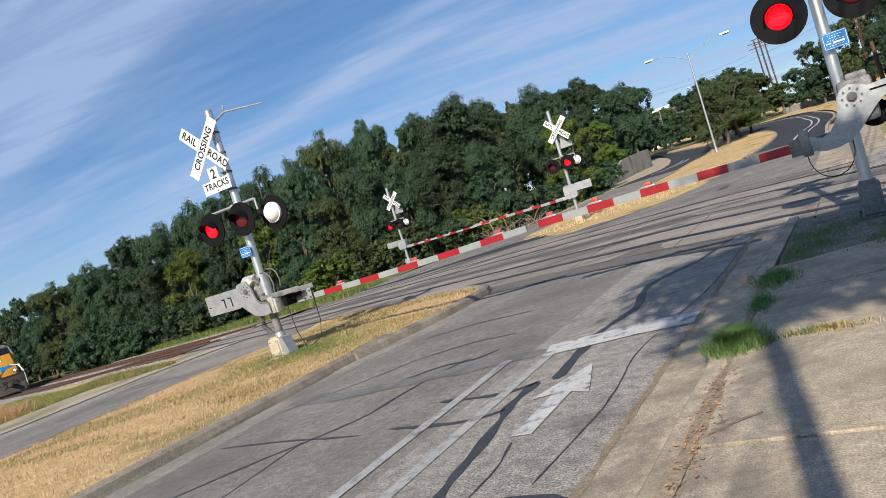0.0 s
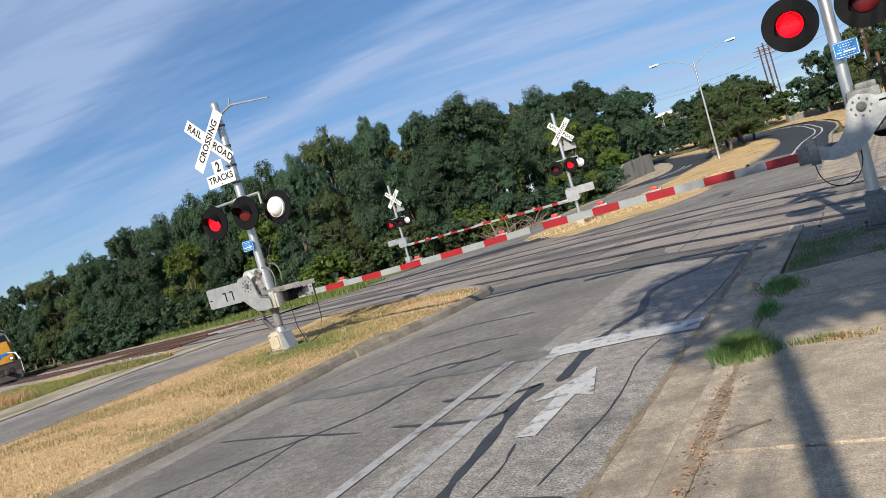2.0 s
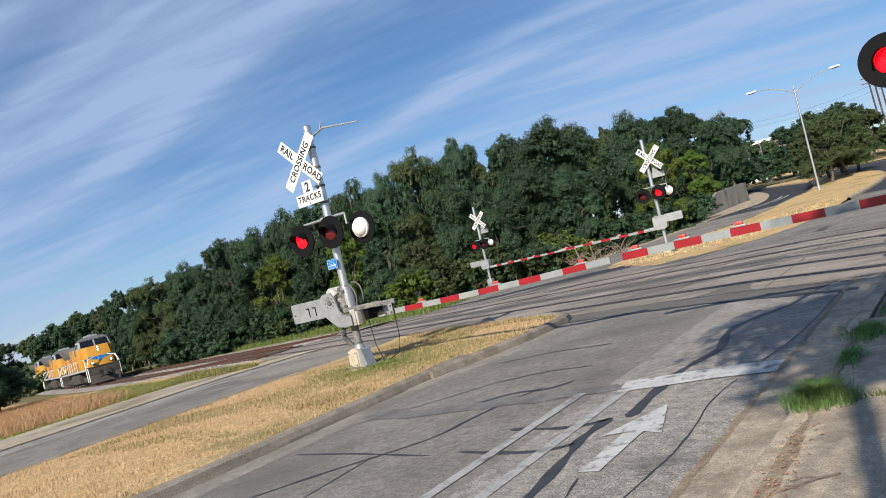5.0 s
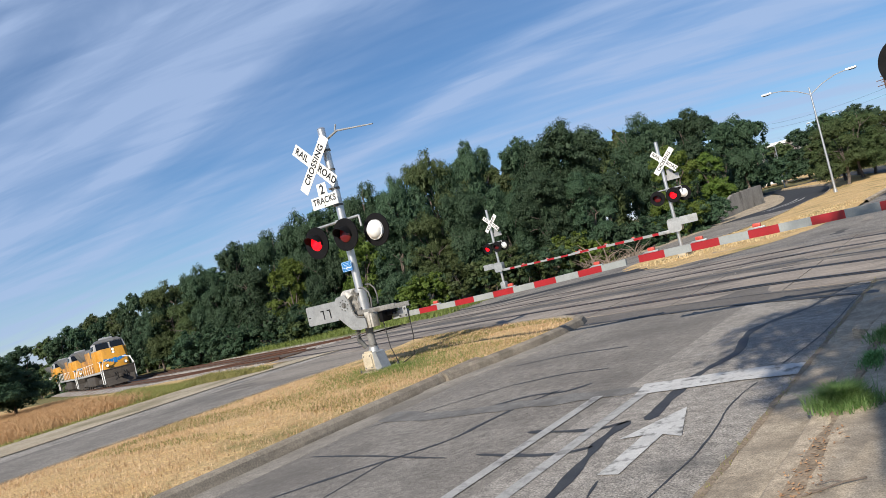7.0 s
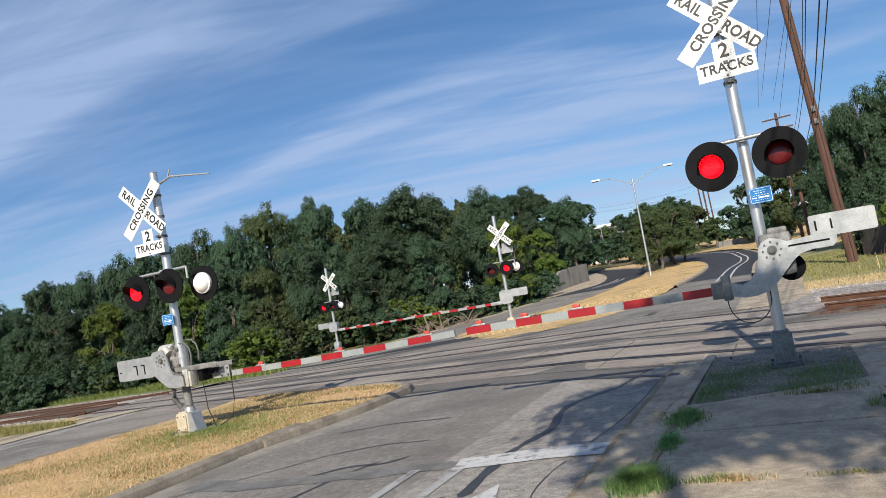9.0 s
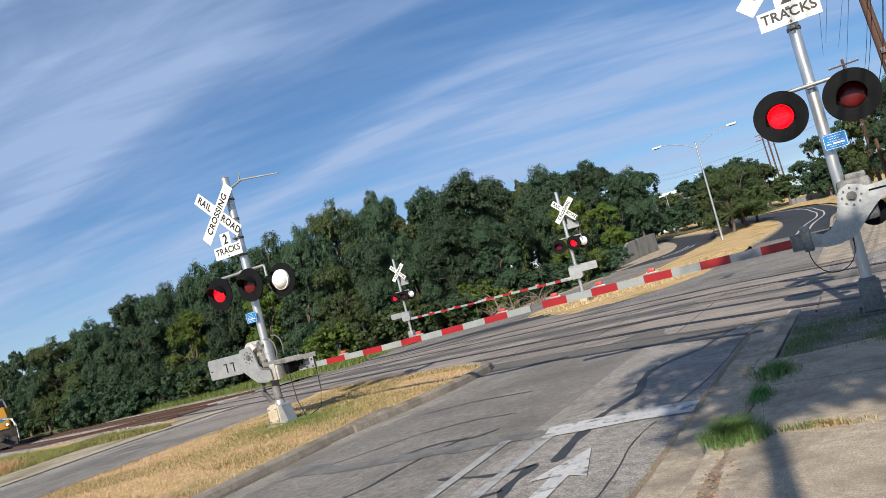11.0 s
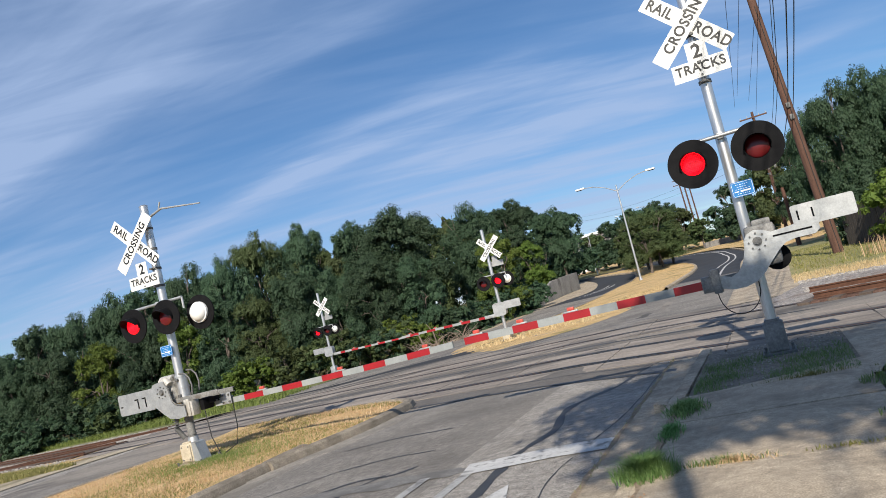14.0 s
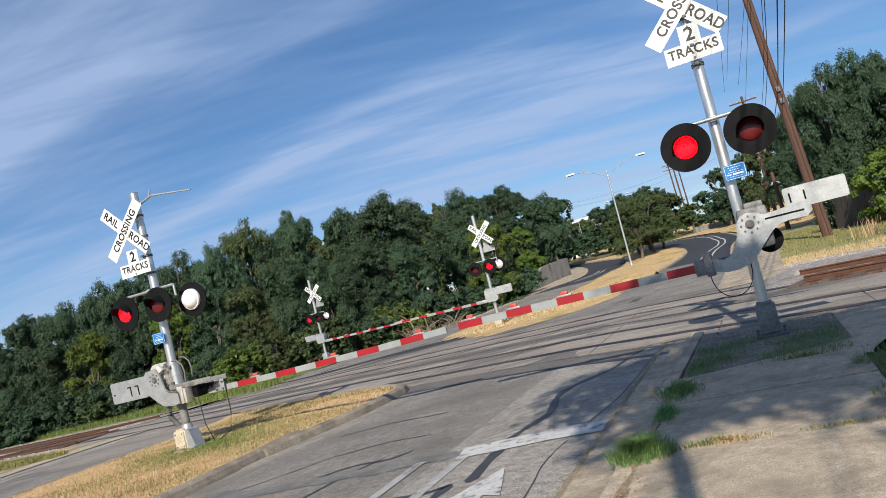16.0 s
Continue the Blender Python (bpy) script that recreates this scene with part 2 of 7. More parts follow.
def leaf_material(name, c0, c1, tint=0.25, leafwise=0.45):
    m = bpy.data.materials.new(name)
    m.use_nodes = True
    n, l = m.node_tree.nodes, m.node_tree.links
    n.remove(n["Principled BSDF"])
    gi = n.new("ShaderNodeNewGeometry")
    oi = n.new("ShaderNodeObjectInfo")
    ramp = n.new("ShaderNodeMix")
    ramp.data_type = "RGBA"
    ramp.inputs["A"].default_value, ramp.inputs["B"].default_value = (*c0, 1), (*c1, 1)
    co = n.new("ShaderNodeTexCoord")
    patch = n.new("ShaderNodeTexNoise")
    patch.inputs["Scale"].default_value, patch.inputs["Detail"].default_value = 0.9, 4.0
    l.new(co.outputs["Object"], patch.inputs["Vector"])
    spread = n.new("ShaderNodeMapRange")
    spread.inputs["From Min"].default_value, spread.inputs["From Max"].default_value = 0.3, 0.7
    l.new(patch.outputs["Fac"], spread.inputs["Value"])
    blend = n.new("ShaderNodeMix")
    blend.inputs["Factor"].default_value = leafwise
    l.new(spread.outputs[0], blend.inputs["A"])
    l.new(gi.outputs["Random Per Island"], blend.inputs["B"])
    l.new(blend.outputs["Result"], ramp.inputs["Factor"])
    hs = n.new("ShaderNodeHueSaturation")
    t = n.new("ShaderNodeMapRange")
    t.inputs["To Min"].default_value, t.inputs["To Max"].default_value = 1 - tint, 1 + tint
    l.new(oi.outputs["Random"], t.inputs["Value"])
    l.new(t.outputs[0], hs.inputs["Value"])
    t2 = n.new("ShaderNodeMapRange")
    t2.inputs["To Min"].default_value, t2.inputs["To Max"].default_value = 0.485, 0.515
    l.new(oi.outputs["Random"], t2.inputs["Value"])
    l.new(t2.outputs[0], hs.inputs["Hue"])
    l.new(ramp.outputs["Result"], hs.inputs["Color"])
    d, tr, gl = n.new("ShaderNodeBsdfDiffuse"), n.new("ShaderNodeBsdfTranslucent"), n.new("ShaderNodeBsdfGlossy")
    gl.inputs["Roughness"].default_value = 0.6
    gl.inputs["Color"].default_value = (0.7, 0.75, 0.7, 1)
    l.new(hs.outputs[0], d.inputs["Color"])
    l.new(hs.outputs[0], tr.inputs["Color"])
    m1, m2 = n.new("ShaderNodeMixShader"), n.new("ShaderNodeMixShader")
    m1.inputs[0].default_value, m2.inputs[0].default_value = 0.28, 0.022
    l.new(d.outputs[0], m1.inputs[1])
    l.new(tr.outputs[0], m1.inputs[2])
    l.new(m1.outputs[0], m2.inputs[1])
    l.new(gl.outputs[0], m2.inputs[2])
    l.new(m2.outputs[0], n["Material Output"].inputs[0])
    return m


M_ASPHALT = material("asphalt_worn", (0.185, 0.168, 0.148), (0.260, 0.238, 0.210), 0.9, 0.88, bump=0.9, fine=75, stain=(0.125, 0.114, 0.102), stain_scale=0.35,
                     stain_at=(0.5, 0.74), grain=0.6, spec=0.25)
M_BIKE = material("asphalt_pale_aggregate", (0.25, 0.228, 0.200), (0.33, 0.302, 0.268), 1.2, 0.9, bump=1.0, fine=60, stain=(0.10, 0.097, 0.093), stain_scale=0.8, stain_at=(0.55, 0.75), grain=0.75, spec=0.25)
M_CROSS = material("asphalt_crossing", (0.21, 0.184, 0.156), (0.30, 0.265, 0.225), 0.5, 0.88, bump=0.4, fine=80, stain=(0.085, 0.08, 0.075), stain_scale=0.3,
                   stain_at=(0.48, 0.62), grain=0.35, spec=0.25, stretch=(0.35, 1, 1))
M_DARK = material("asphalt_new", (0.03, 0.031, 0.034), (0.045, 0.046, 0.05), 0.4, 0.8, bump=0.3, fine=90, grain=0.25, spec=0.35)
M_TAR = material("tar_seal", (0.03, 0.03, 0.031), (0.05, 0.05, 0.05), 4, 0.6, bump=0.2, fine=40)
M_CONC = material("concrete_pale", (0.37, 0.302, 0.220), (0.48, 0.400, 0.300), 2.2, 0.9, bump=0.35, fine=90, stain=(0.20, 0.165, 0.125), stain_scale=1.8,
                  stain_at=(0.45, 0.70), grain=0.5, spec=0.25)
M_SHOULDER = material("pale_earth", (0.34, 0.285, 0.205), (0.46, 0.395, 0.30), 0.6, 0.95, bump=0.6, fine=24, stain=(0.22, 0.19, 0.12), stain_scale=0.35, stain_at=(0.5, 0.7), grain=0.4, spec=0.1, bump_dist=0.02)
M_GUTTER = material("gutter_dirty", (0.22, 0.20, 0.175), (0.31, 0.28, 0.24), 1.3, 0.9, bump=0.4, fine=60, stain=(0.15, 0.135, 0.115), stain_scale=0.8, stain_at=(0.45, 0.7), grain=0.4, spec=0.25)
M_CURB = material("concrete_curb", (0.20, 0.17, 0.135), (0.31, 0.27, 0.215), 1.6, 0.92, bump=0.6, fine=50, stain=(0.11, 0.095, 0.075), stain_scale=1.4,
                  stain_at=(0.5, 0.7), grain=0.3, spec=0.2)
M_DIRT = material("dirt", (0.22, 0.17, 0.12), (0.33, 0.26, 0.19), 2.0, 0.95, bump=0.6, fine=40, grain=0.35, spec=0.1)
M_LAND = material("land_soil_grass", (0.20, 0.16, 0.08), (0.12, 0.13, 0.05), 0.25, 0.95, bump=0.6, fine=14, grain=0.35, spec=0.1)
M_STRAW = material("dry_turf", (0.50, 0.335, 0.15), (0.60, 0.43, 0.23), 1.1, 0.95, bump=0.8, fine=22, stain=(0.21, 0.185, 0.07), stain_scale=0.55,
                   stain_at=(0.52, 0.68), grain=0.35, spec=0.1, bump_dist=0.03)
M_BALLAST = material("ballast", (0.26, 0.235, 0.215), (0.40, 0.365, 0.335), 9.0, 0.95, bump=1.0, fine=26, stain=(0.16, 0.10, 0.075), stain_scale=0.6,
                     stain_at=(0.52, 0.7), grain=0.5, spec=0.15, bump_dist=0.04)
M_STONE = material("ballast_stone", (0.22, 0.20, 0.18), (0.36, 0.335, 0.305), 3, 0.9, bump=0.4, fine=30, island=0.35, spec=0.2)
M_RUST = material("rusted_rail", (0.085, 0.038, 0.022), (0.145, 0.066, 0.038), 5, 0.75, 0.3, bump=0.3, fine=60)
M_TIE = material("timber_sleeper", (0.07, 0.05, 0.04), (0.12, 0.09, 0.07), 4, 0.95, bump=0.6, fine=30)
M_LINE = material("road_paint_worn", (0.46, 0.45, 0.43), (0.56, 0.55, 0.525), 3, 0.75, bump=0.4, fine=120, stain=(0.17, 0.165, 0.155), stain_scale=7.0,
                  stain_at=(0.52, 0.64), grain=0.2)
M_GHOST = material("road_paint_ghost", (0.17, 0.163, 0.15), (0.21, 0.20, 0.185), 3, 0.85, bump=0.6, fine=75, stain=(0.125, 0.118, 0.108), stain_scale=3.0, stain_at=(0.42, 0.58), grain=0.45)
M_LINE_OLD = material("road_paint_faded", (0.33, 0.325, 0.31), (0.40, 0.39, 0.375), 3, 0.8, bump=0.4, fine=120, stain=(0.15, 0.145, 0.14), stain_scale=5.0,
                      stain_at=(0.50, 0.66), grain=0.25)
M_GALV = material("galvanised_steel", (0.36, 0.37, 0.375), (0.46, 0.47, 0.47), 7, 0.5, 0.6, bump=0.1, fine=40, stain=(0.27, 0.27, 0.265), stain_scale=3, grain=0.12)
M_ALU = material("aluminium_pole", (0.60, 0.60, 0.60), (0.70, 0.70, 0.70), 5, 0.38, 0.85, bump=0.05, fine=80, grain=0.08, stretch=(1, 1, 0.15))
M_SIGN = material("sign_white_sheet", (0.63, 0.63, 0.61), (0.70, 0.70, 0.68), 6, 0.45, bump=0.0, grain=0.05, stain=(0.60, 0.58, 0.54), stain_scale=4, stain_at=(0.62, 0.8))
M_BACK = material("sign_back_grey", (0.33, 0.34, 0.34), (0.40, 0.40, 0.40), 6, 0.5, 0.5, bump=0.0)
M_INK = plain("sign_black", (0.012, 0.012, 0.012), 0.5)
M_BLACK = material("black_painted_metal", (0.006, 0.006, 0.007), (0.010, 0.010, 0.011), 6, 0.7, spec=0.1, bump=0.1, fine=60, grain=0.2)
M_BLUE = material("sign_blue", (0.008, 0.15, 0.42), (0.012, 0.18, 0.47), 6, 0.4, bump=0.0, grain=0.05)
M_RED = material("arm_red_sheet", (0.27, 0.008, 0.012), (0.34, 0.012, 0.018), 4, 0.4, bump=0.0, grain=0.1)
M_ARMW = material("arm_white_sheet", (0.245, 0.262, 0.258), (0.30, 0.315, 0.308), 4, 0.5, bump=0.0, grain=0.08, stain=(0.24, 0.245, 0.24), stain_scale=5)
M_LENS = plain("lens_red_lit", (0.45, 0.0, 0.012), 0.25, 0, 1.5, (1.0, 0.006, 0.014))
lens_nodes, lens_links = M_LENS.node_tree.nodes, M_LENS.node_tree.links
led = lens_nodes.new("ShaderNodeTexVoronoi")
led.inputs["Scale"].default_value, led.inputs["Randomness"].default_value = 48.0, 0.35
led_co = lens_nodes.new("ShaderNodeTexCoord")
lens_links.new(led_co.outputs["Object"], led.inputs["Vector"])
led_dot = lens_nodes.new("ShaderNodeMapRange")
for socket, value in (("From Min", 0.25), ("From Max", 0.6), ("To Min", 2.3), ("To Max", 0.35)):
    led_dot.inputs[socket].default_value = value
lens_links.new(led.outputs["Distance"], led_dot.inputs["Value"])
lens_links.new(led_dot.outputs[0], lens_nodes["Principled BSDF"].inputs["Emission Strength"])
M_LENS_OFF = plain("lens_red_dark", (0.11, 0.008, 0.010), 0.25)
M_WHITE = material("white_enamel", (0.78, 0.78, 0.77), (0.84, 0.84, 0.83), 5, 0.35, bump=0.0, grain=0.04)
M_MACHINE = material("grey_cast_housing", (0.17, 0.17, 0.165), (0.24, 0.235, 0.225), 5, 0.65, 0.2, bump=0.3, fine=40, stain=(0.12, 0.105, 0.09), stain_scale=4)
M_BEIGE = material("beige_box", (0.44, 0.375, 0.27), (0.52, 0.45, 0.335), 4, 0.55, bump=0.1, stain=(0.40, 0.33, 0.24), stain_scale=5)
M_GREYBOX = material("dark_grey_cast_iron", (0.10, 0.10, 0.10), (0.15, 0.15, 0.145), 5, 0.6, 0.3, bump=0.3, fine=40)
M_CABLE = plain("black_cable", (0.015, 0.015, 0.015), 0.6)
M_POLE = material("creosoted_pole", (0.075, 0.036, 0.024), (0.12, 0.062, 0.042), 3, 0.9, bump=0.6, fine=30, stretch=(3, 3, 0.3), grain=0.3)
# fence boards: base darkened to hold the shade of the trees
M_FENCE = material("weathered_boards_shade", (0.045, 0.038, 0.032), (0.075, 0.062, 0.052), 4, 0.9, bump=0.5, fine=30, objects=0.2, stretch=(3, 3, 0.3))
M_WALL = material("concrete_wall", (0.16, 0.155, 0.15), (0.25, 0.245, 0.235), 0.8, 0.9, bump=0.3, fine=30, stain=(0.07, 0.066, 0.06), stain_scale=0.9, stretch=(1, 1, 0.4))
M_BARK = material("bark", (0.10, 0.08, 0.065), (0.17, 0.14, 0.12), 4, 0.95, bump=0.9, fine=18, stretch=(2, 2, 0.5), bump_dist=0.03)
M_DEAD = material("dead_branches", (0.16, 0.125, 0.095), (0.24, 0.19, 0.15), 4, 0.95, bump=0.4, fine=30)
M_LEAF = leaf_material("leaves_oak", (0.030, 0.064, 0.034), (0.074, 0.122, 0.066), 0.22)
M_LEAF2 = leaf_material("leaves_elm", (0.075, 0.128, 0.022), (0.150, 0.205, 0.042), 0.15)
M_LEAF3 = leaf_material("leaves_olive", (0.054, 0.082, 0.030), (0.102, 0.132, 0.052), 0.18)
M_BLADE_G = leaf_material("grass_green", (0.09, 0.21, 0.02), (0.22, 0.40, 0.06), 0.1, 0.75)
M_BLADE_T2 = leaf_material("grass_bright_green", (0.11, 0.235, 0.06), (0.27, 0.41, 0.16), 0.08, 0.9)
M_BED_GRASS = leaf_material("grass_dull", (0.10, 0.17, 0.05), (0.24, 0.30, 0.11), 0.08, 0.75)
M_BLADE_V = leaf_material("grass_verge_green", (0.12, 0.19, 0.045), (0.26, 0.31, 0.09), 0.1, 0.6)
M_BLADE_D = leaf_material("grass_dry", (0.50, 0.34, 0.165), (0.74, 0.57, 0.35), 0.1, 0.75)
M_BLADE_M = leaf_material("grass_mixed", (0.16, 0.19, 0.05), (0.38, 0.34, 0.13), 0.1, 0.75)
M_BLADE_T = leaf_material("grass_tall_tan", (0.36, 0.20, 0.10), (0.60, 0.38, 0.21), 0.1, 0.75)
M_YEL = material("loco_yellow", (0.50, 0.235, 0.022), (0.58, 0.285, 0.032), 0.6, 0.5, bump=0.0, stain=(0.40, 0.19, 0.03), stain_scale=0.8, grain=0.1)
M_LGREY = material("loco_grey", (0.30, 0.31, 0.32), (0.37, 0.38, 0.39), 0.8, 0.55, bump=0.0, stain=(0.17, 0.165, 0.16), stain_scale=0.9)
M_YEL_OLD = material("loco_yellow_weathered", (0.42, 0.20, 0.035), (0.56, 0.28, 0.05), 0.8, 0.6, bump=0.0, stain=(0.20, 0.095, 0.035), stain_scale=0.7, stain_at=(0.45, 0.7), grain=0.2)
M_LGREY_D = material("loco_dark_grey", (0.09, 0.092, 0.095), (0.15, 0.15, 0.155), 0.8, 0.6, bump=0.0, stain=(0.05, 0.048, 0.045), stain_scale=0.9)
M_UNDER = material("loco_underframe", (0.035, 0.03, 0.027), (0.07, 0.06, 0.05), 1.5, 0.8, bump=0.2, fine=20)
M_GLASS = plain("dark_glass", (0.01, 0.012, 0.015), 0.06)
M_LAMPW = plain("headlight_lit", (1, 0.85, 0.55), 0.3, 0, 3.0, (1.0, 0.78, 0.45))
M_CARW = material("car_white_paint", (0.76, 0.76, 0.77), (0.80, 0.80, 0.81), 3, 0.25, bump=0.0, grain=0.02, coat=0.6)
M_TYRE = plain("tyre_rubber", (0.02, 0.02, 0.02), 0.8)
M_BOOMLAMP = material("boom_lamp_red", (0.42, 0.05, 0.035), (0.55, 0.10, 0.07), 30, 0.4, bump=0.0, grain=0.2)
M_TAIL = plain("tail_light_red", (0.45, 0.01, 0.015), 0.2)

# ---------- land ----------
gx = np.unique(np.concatenate([np.linspace(-700, -130, 12), np.linspace(-130, 40, 86), np.linspace(40, 500, 12)]))
gy = np.unique(np.concatenate([np.linspace(-250, -20, 8), np.linspace(-20, 140, 81), np.linspace(140, 900, 14)]))
gv = [(x, y, H(x, y) - 0.07) for y in gy for x in gx]
gf = [(j * len(gx) + i, j * len(gx) + i + 1, (j + 1) * len(gx) + i + 1, (j + 1) * len(gx) + i) for j in range(len(gy) - 1) for i in range(len(gx) - 1)]
tagged(from_arrays("ground", gv, gf, M_LAND), "dry soil and grass land falling beside the railway", "ground", kind="structure")


def struct(ob, label, category):
    return tagged(ob, label, category, kind="structure")


# carriageways before the crossing
struct(strip("road", [(-8.0, -30), (-7.9, 16)], [(-3.32, -30), (-3.32, 13.2)], 60, 10, 0.0, M_ASPHALT), "worn grey asphalt lane with tar-sealed cracks", "road")
struct(strip("bike_lane", [(-3.32, -30), (-3.32, 13.2)], [(-1.62, -30), (-1.62, 13.2)], 60, 4, 0.0, M_BIKE), "pale worn asphalt cycle lane with coarse aggregate", "road")
struct(strip("opposite_road", [(-25.06, -30), (-24.95, 8.95), (-24.61, 22.37)], [(-14.7, -30), (-14.0, 6.71), (-13.2, 15), (-12.9, 22.37)], 50, 8, 0.0, M_ASPHALT), "grey asphalt carriageway beyond the grass median", "road")
# crossing pavement: a skewed four-sided sheet over both tracks
struct(strip("crossing_pavement", [(-27.6, 36.0), (-26.9, 26), (-26.0, 22.4), (-21.6, 19.9), (-21.4, 13.8)], [(-0.2, 26.0), (0.6, 19.0), (1.2, 16.4), (7.5, 13.6), (8.5, 10.9)], 40, 48, 0.004, M_CROSS),
       "brown-grey patched asphalt over the level crossing", "road")
# beyond the crossing, newer dark asphalt
ML = [(-5.2, 26.5), (-5.0, 36), (-5.2, 50), (-6.0, 65), (-7.4, 70.5), (-10.5, 79.4), (-13.8, 86.4), (-20, 92.2), (-30, 96), (-60, 102)]
MR = [(-1.25, 22), (-1.45, 36), (-1.8, 50), (-1.7, 64), (-2.3, 70), (-3.6, 79), (-6.5, 87), (-11, 93.0), (-20, 98), (-60, 106)]
struct(strip("far_road_apron", [(-8.2, 22), (-5.8, 25), (-5.0, 34), (-4.9, 41)], [(-1.2, 18), (-1.3, 26), (-1.45, 38), (-1.5, 41)], 30, 5, 0.007, M_ASPHALT), "grey asphalt road leaving the crossing", "road")
struct(strip("far_road", [(-4.9, 40), (-5.2, 50)] + ML[3:], [(-1.5, 38), (-1.8, 50)] + MR[3:], 90, 5, 0.011, M_DARK), "new dark asphalt road curving away uphill", "road")
OR = [(-10.8, 26.5), (-12.3, 30), (-12.9, 34), (-12.3, 36.8), (-11.3, 40), (-11.0, 46), (-10.7, 55), (-10.6, 63), (-11.1, 69), (-12.5, 76), (-14.5, 80.8), (-20, 91.5), (-60, 100)]
OL = [(-26.0, 33), (-21.5, 40), (-18.0, 48), (-16.3, 55), (-15.0, 61), (-14.9, 67), (-17.1, 77), (-21.1, 90), (-30, 101), (-60, 112)]
struct(strip("far_opposite_road", OL, OR, 90, 6, 0.009, M_DARK), "dark asphalt carriageway bending round a bare median", "road")
struct(strip("far_opposite_apron", [(-26.2, 33), (-21.6, 40), (-18.1, 48), (-16.4, 54)], [(-12.2, 30), (-12.7, 34), (-12.1, 38), (-11.1, 46), (-10.8, 54)], 40, 6, 0.014, M_ASPHALT), "grey worn asphalt between the crossing and the bend", "road")
struct(strip("bank_east", [(-1.2, 60), (-1.7, 70), (-3.0, 79), (-5.9, 87.4), (-10.5, 93.6)], [(20, 60), (22, 70), (24, 79), (24, 92), (10, 112)], 40, 14, 0.03, M_STRAW), "dry straw grass bank beside the curving road", "ground")
struct(strip("road_shoulder", [(-22.4, 40), (-20.3, 48), (-19.2, 57), (-18.6, 63), (-18.9, 72), (-24.5, 92)], [(-21.3, 40), (-17.8, 48), (-16.1, 55), (-14.8, 61), (-14.7, 67), (-16.9, 77), (-20.9, 90)], 40, 3, 0.014, M_CONC),
       "pale concrete shoulder below the retaining wall", "pavement")
struct(strip("opposite_lane_pale", [(-22.9, -30), (-23.04, 8.95), (-22.82, 16.78), (-23.38, 22.37)], [(-20.3, -30), (-20.36, 8.95), (-20.02, 15.66), (-20.02, 22.37)], 40, 3, 0.006, M_BIKE), "paler worn asphalt lane of the opposite carriageway", "road")
struct(strip("dirt_shoulder", [(-26.6, -30), (-26.8, 8.95), (-27.2, 15), (-26.2, 18.0), (-22.4, 19.7)], [(-22.3, -30), (-22.1, 8.95), (-22.1, 15.0), (-21.5, 17.6), (-20.2, 19.6)], 40, 6, 0.03, M_SHOULDER), "bare earth shoulder along the carriageway", "ground")

# gutter, kerb and pavement on the near side
CURB = [(0, -0.05), (0, 0.085), (0.02, 0.10), (0.13, 0.105), (0.15, 0.10), (0.15, -0.05)]
struct(sweep("gutter", [(-1.66, -30), (-1.66, 12.6)], [(0, 0.006), (0.40, 0.012), (0.42, -0.03)], M_CONC, 1.0), "pale stained concrete gutter beside the asphalt", "kerb")
struct(sweep("kerb", [(-1.26, -30), (-1.26, 4.5), (-1.24, 8), (-1.20, 11.5)], CURB, M_CONC, 0.5, wob=0.006), "low worn concrete kerb", "kerb")


def median(name, right, left, label, low_to=None):
    """Grass island with a kerb all round; its two edges are given from south to north."""
    L, R = even(left, 120), even(right, 120)
    vs, fs = [], []
    m = 14
    for (x0, y0), (x1, y1) in zip(L, R):
        for k in range(m + 1):
            f = k / m
            x, y = x0 + (x1 - x0) * f, y0 + (y1 - y0) * f
            f0 = 1.0 if low_to is None else 0.08 + 0.92 * ss(low_to - 2, low_to + 8, y)
            vs.append((x, y, H(x, y) + 0.115 * f0 + 0.09 * f0 * (1 - (2 * f - 1) ** 2) + 0.03 * noise.noise((x * 0.9, y * 0.9, 3))))
    for i in range(119):
        for k in range(m):
            a = i * (m + 1) + k
            fs.append((a, a + 1, a + m + 2, a + m + 1))
    return struct(from_arrays(name, vs, fs, M_STRAW, smooth=True), label, "ground")


NEAR_R = [(-7.5, -30), (-7.35, 6.6), (-7.25, 8.9), (-7.05, 10.0), (-6.85, 11.2), (-6.85, 12.3), (-7.05, 13.2), (-7.9, 13.9), (-9.5, 14.6), (-11.0, 14.9), (-12.2, 15.1), (-12.9, 15.15)]
NEAR_L = [(-14.8, -30), (-14.2, 6.0), (-14.05, 10.8), (-13.7, 12.4), (-13.3, 13.8), (-13.1, 14.8), (-12.9, 15.15)]
median("median_near", NEAR_R, NEAR_L, "straw-coloured dry grass median with greener patches")
KERB2 = [(0.17, -0.05), (0.15, 0.05), (0.125, 0.115), (0.085, 0.148), (0.03, 0.155), (-0.03, 0.145), (-0.06, 0.09)]
struct(sweep("median_kerb", NEAR_R + NEAR_L[::-1][1:], KERB2, M_CURB, 0.35, wob=0.02), "weathered dark-stained concrete kerb round the median", "kerb")
struct(sweep("median_gutter", NEAR_R[:6], [(0.17, 0.018), (0.35, 0.020), (0.58, 0.026), (0.62, 0.0)], M_GUTTER, 0.8), "dirty concrete gutter along the median", "kerb")
FAR_R = [(-9.0, 23.6), (-6.9, 23.7), (-5.6, 25.4), (-4.95, 28.5), (-4.8, 36), (-4.9, 45), (-5.1, 53), (-5.85, 64), (-7.2, 70), (-8.7, 75), (-10.3, 79), (-13.6, 86), (-20.0, 92.0)]
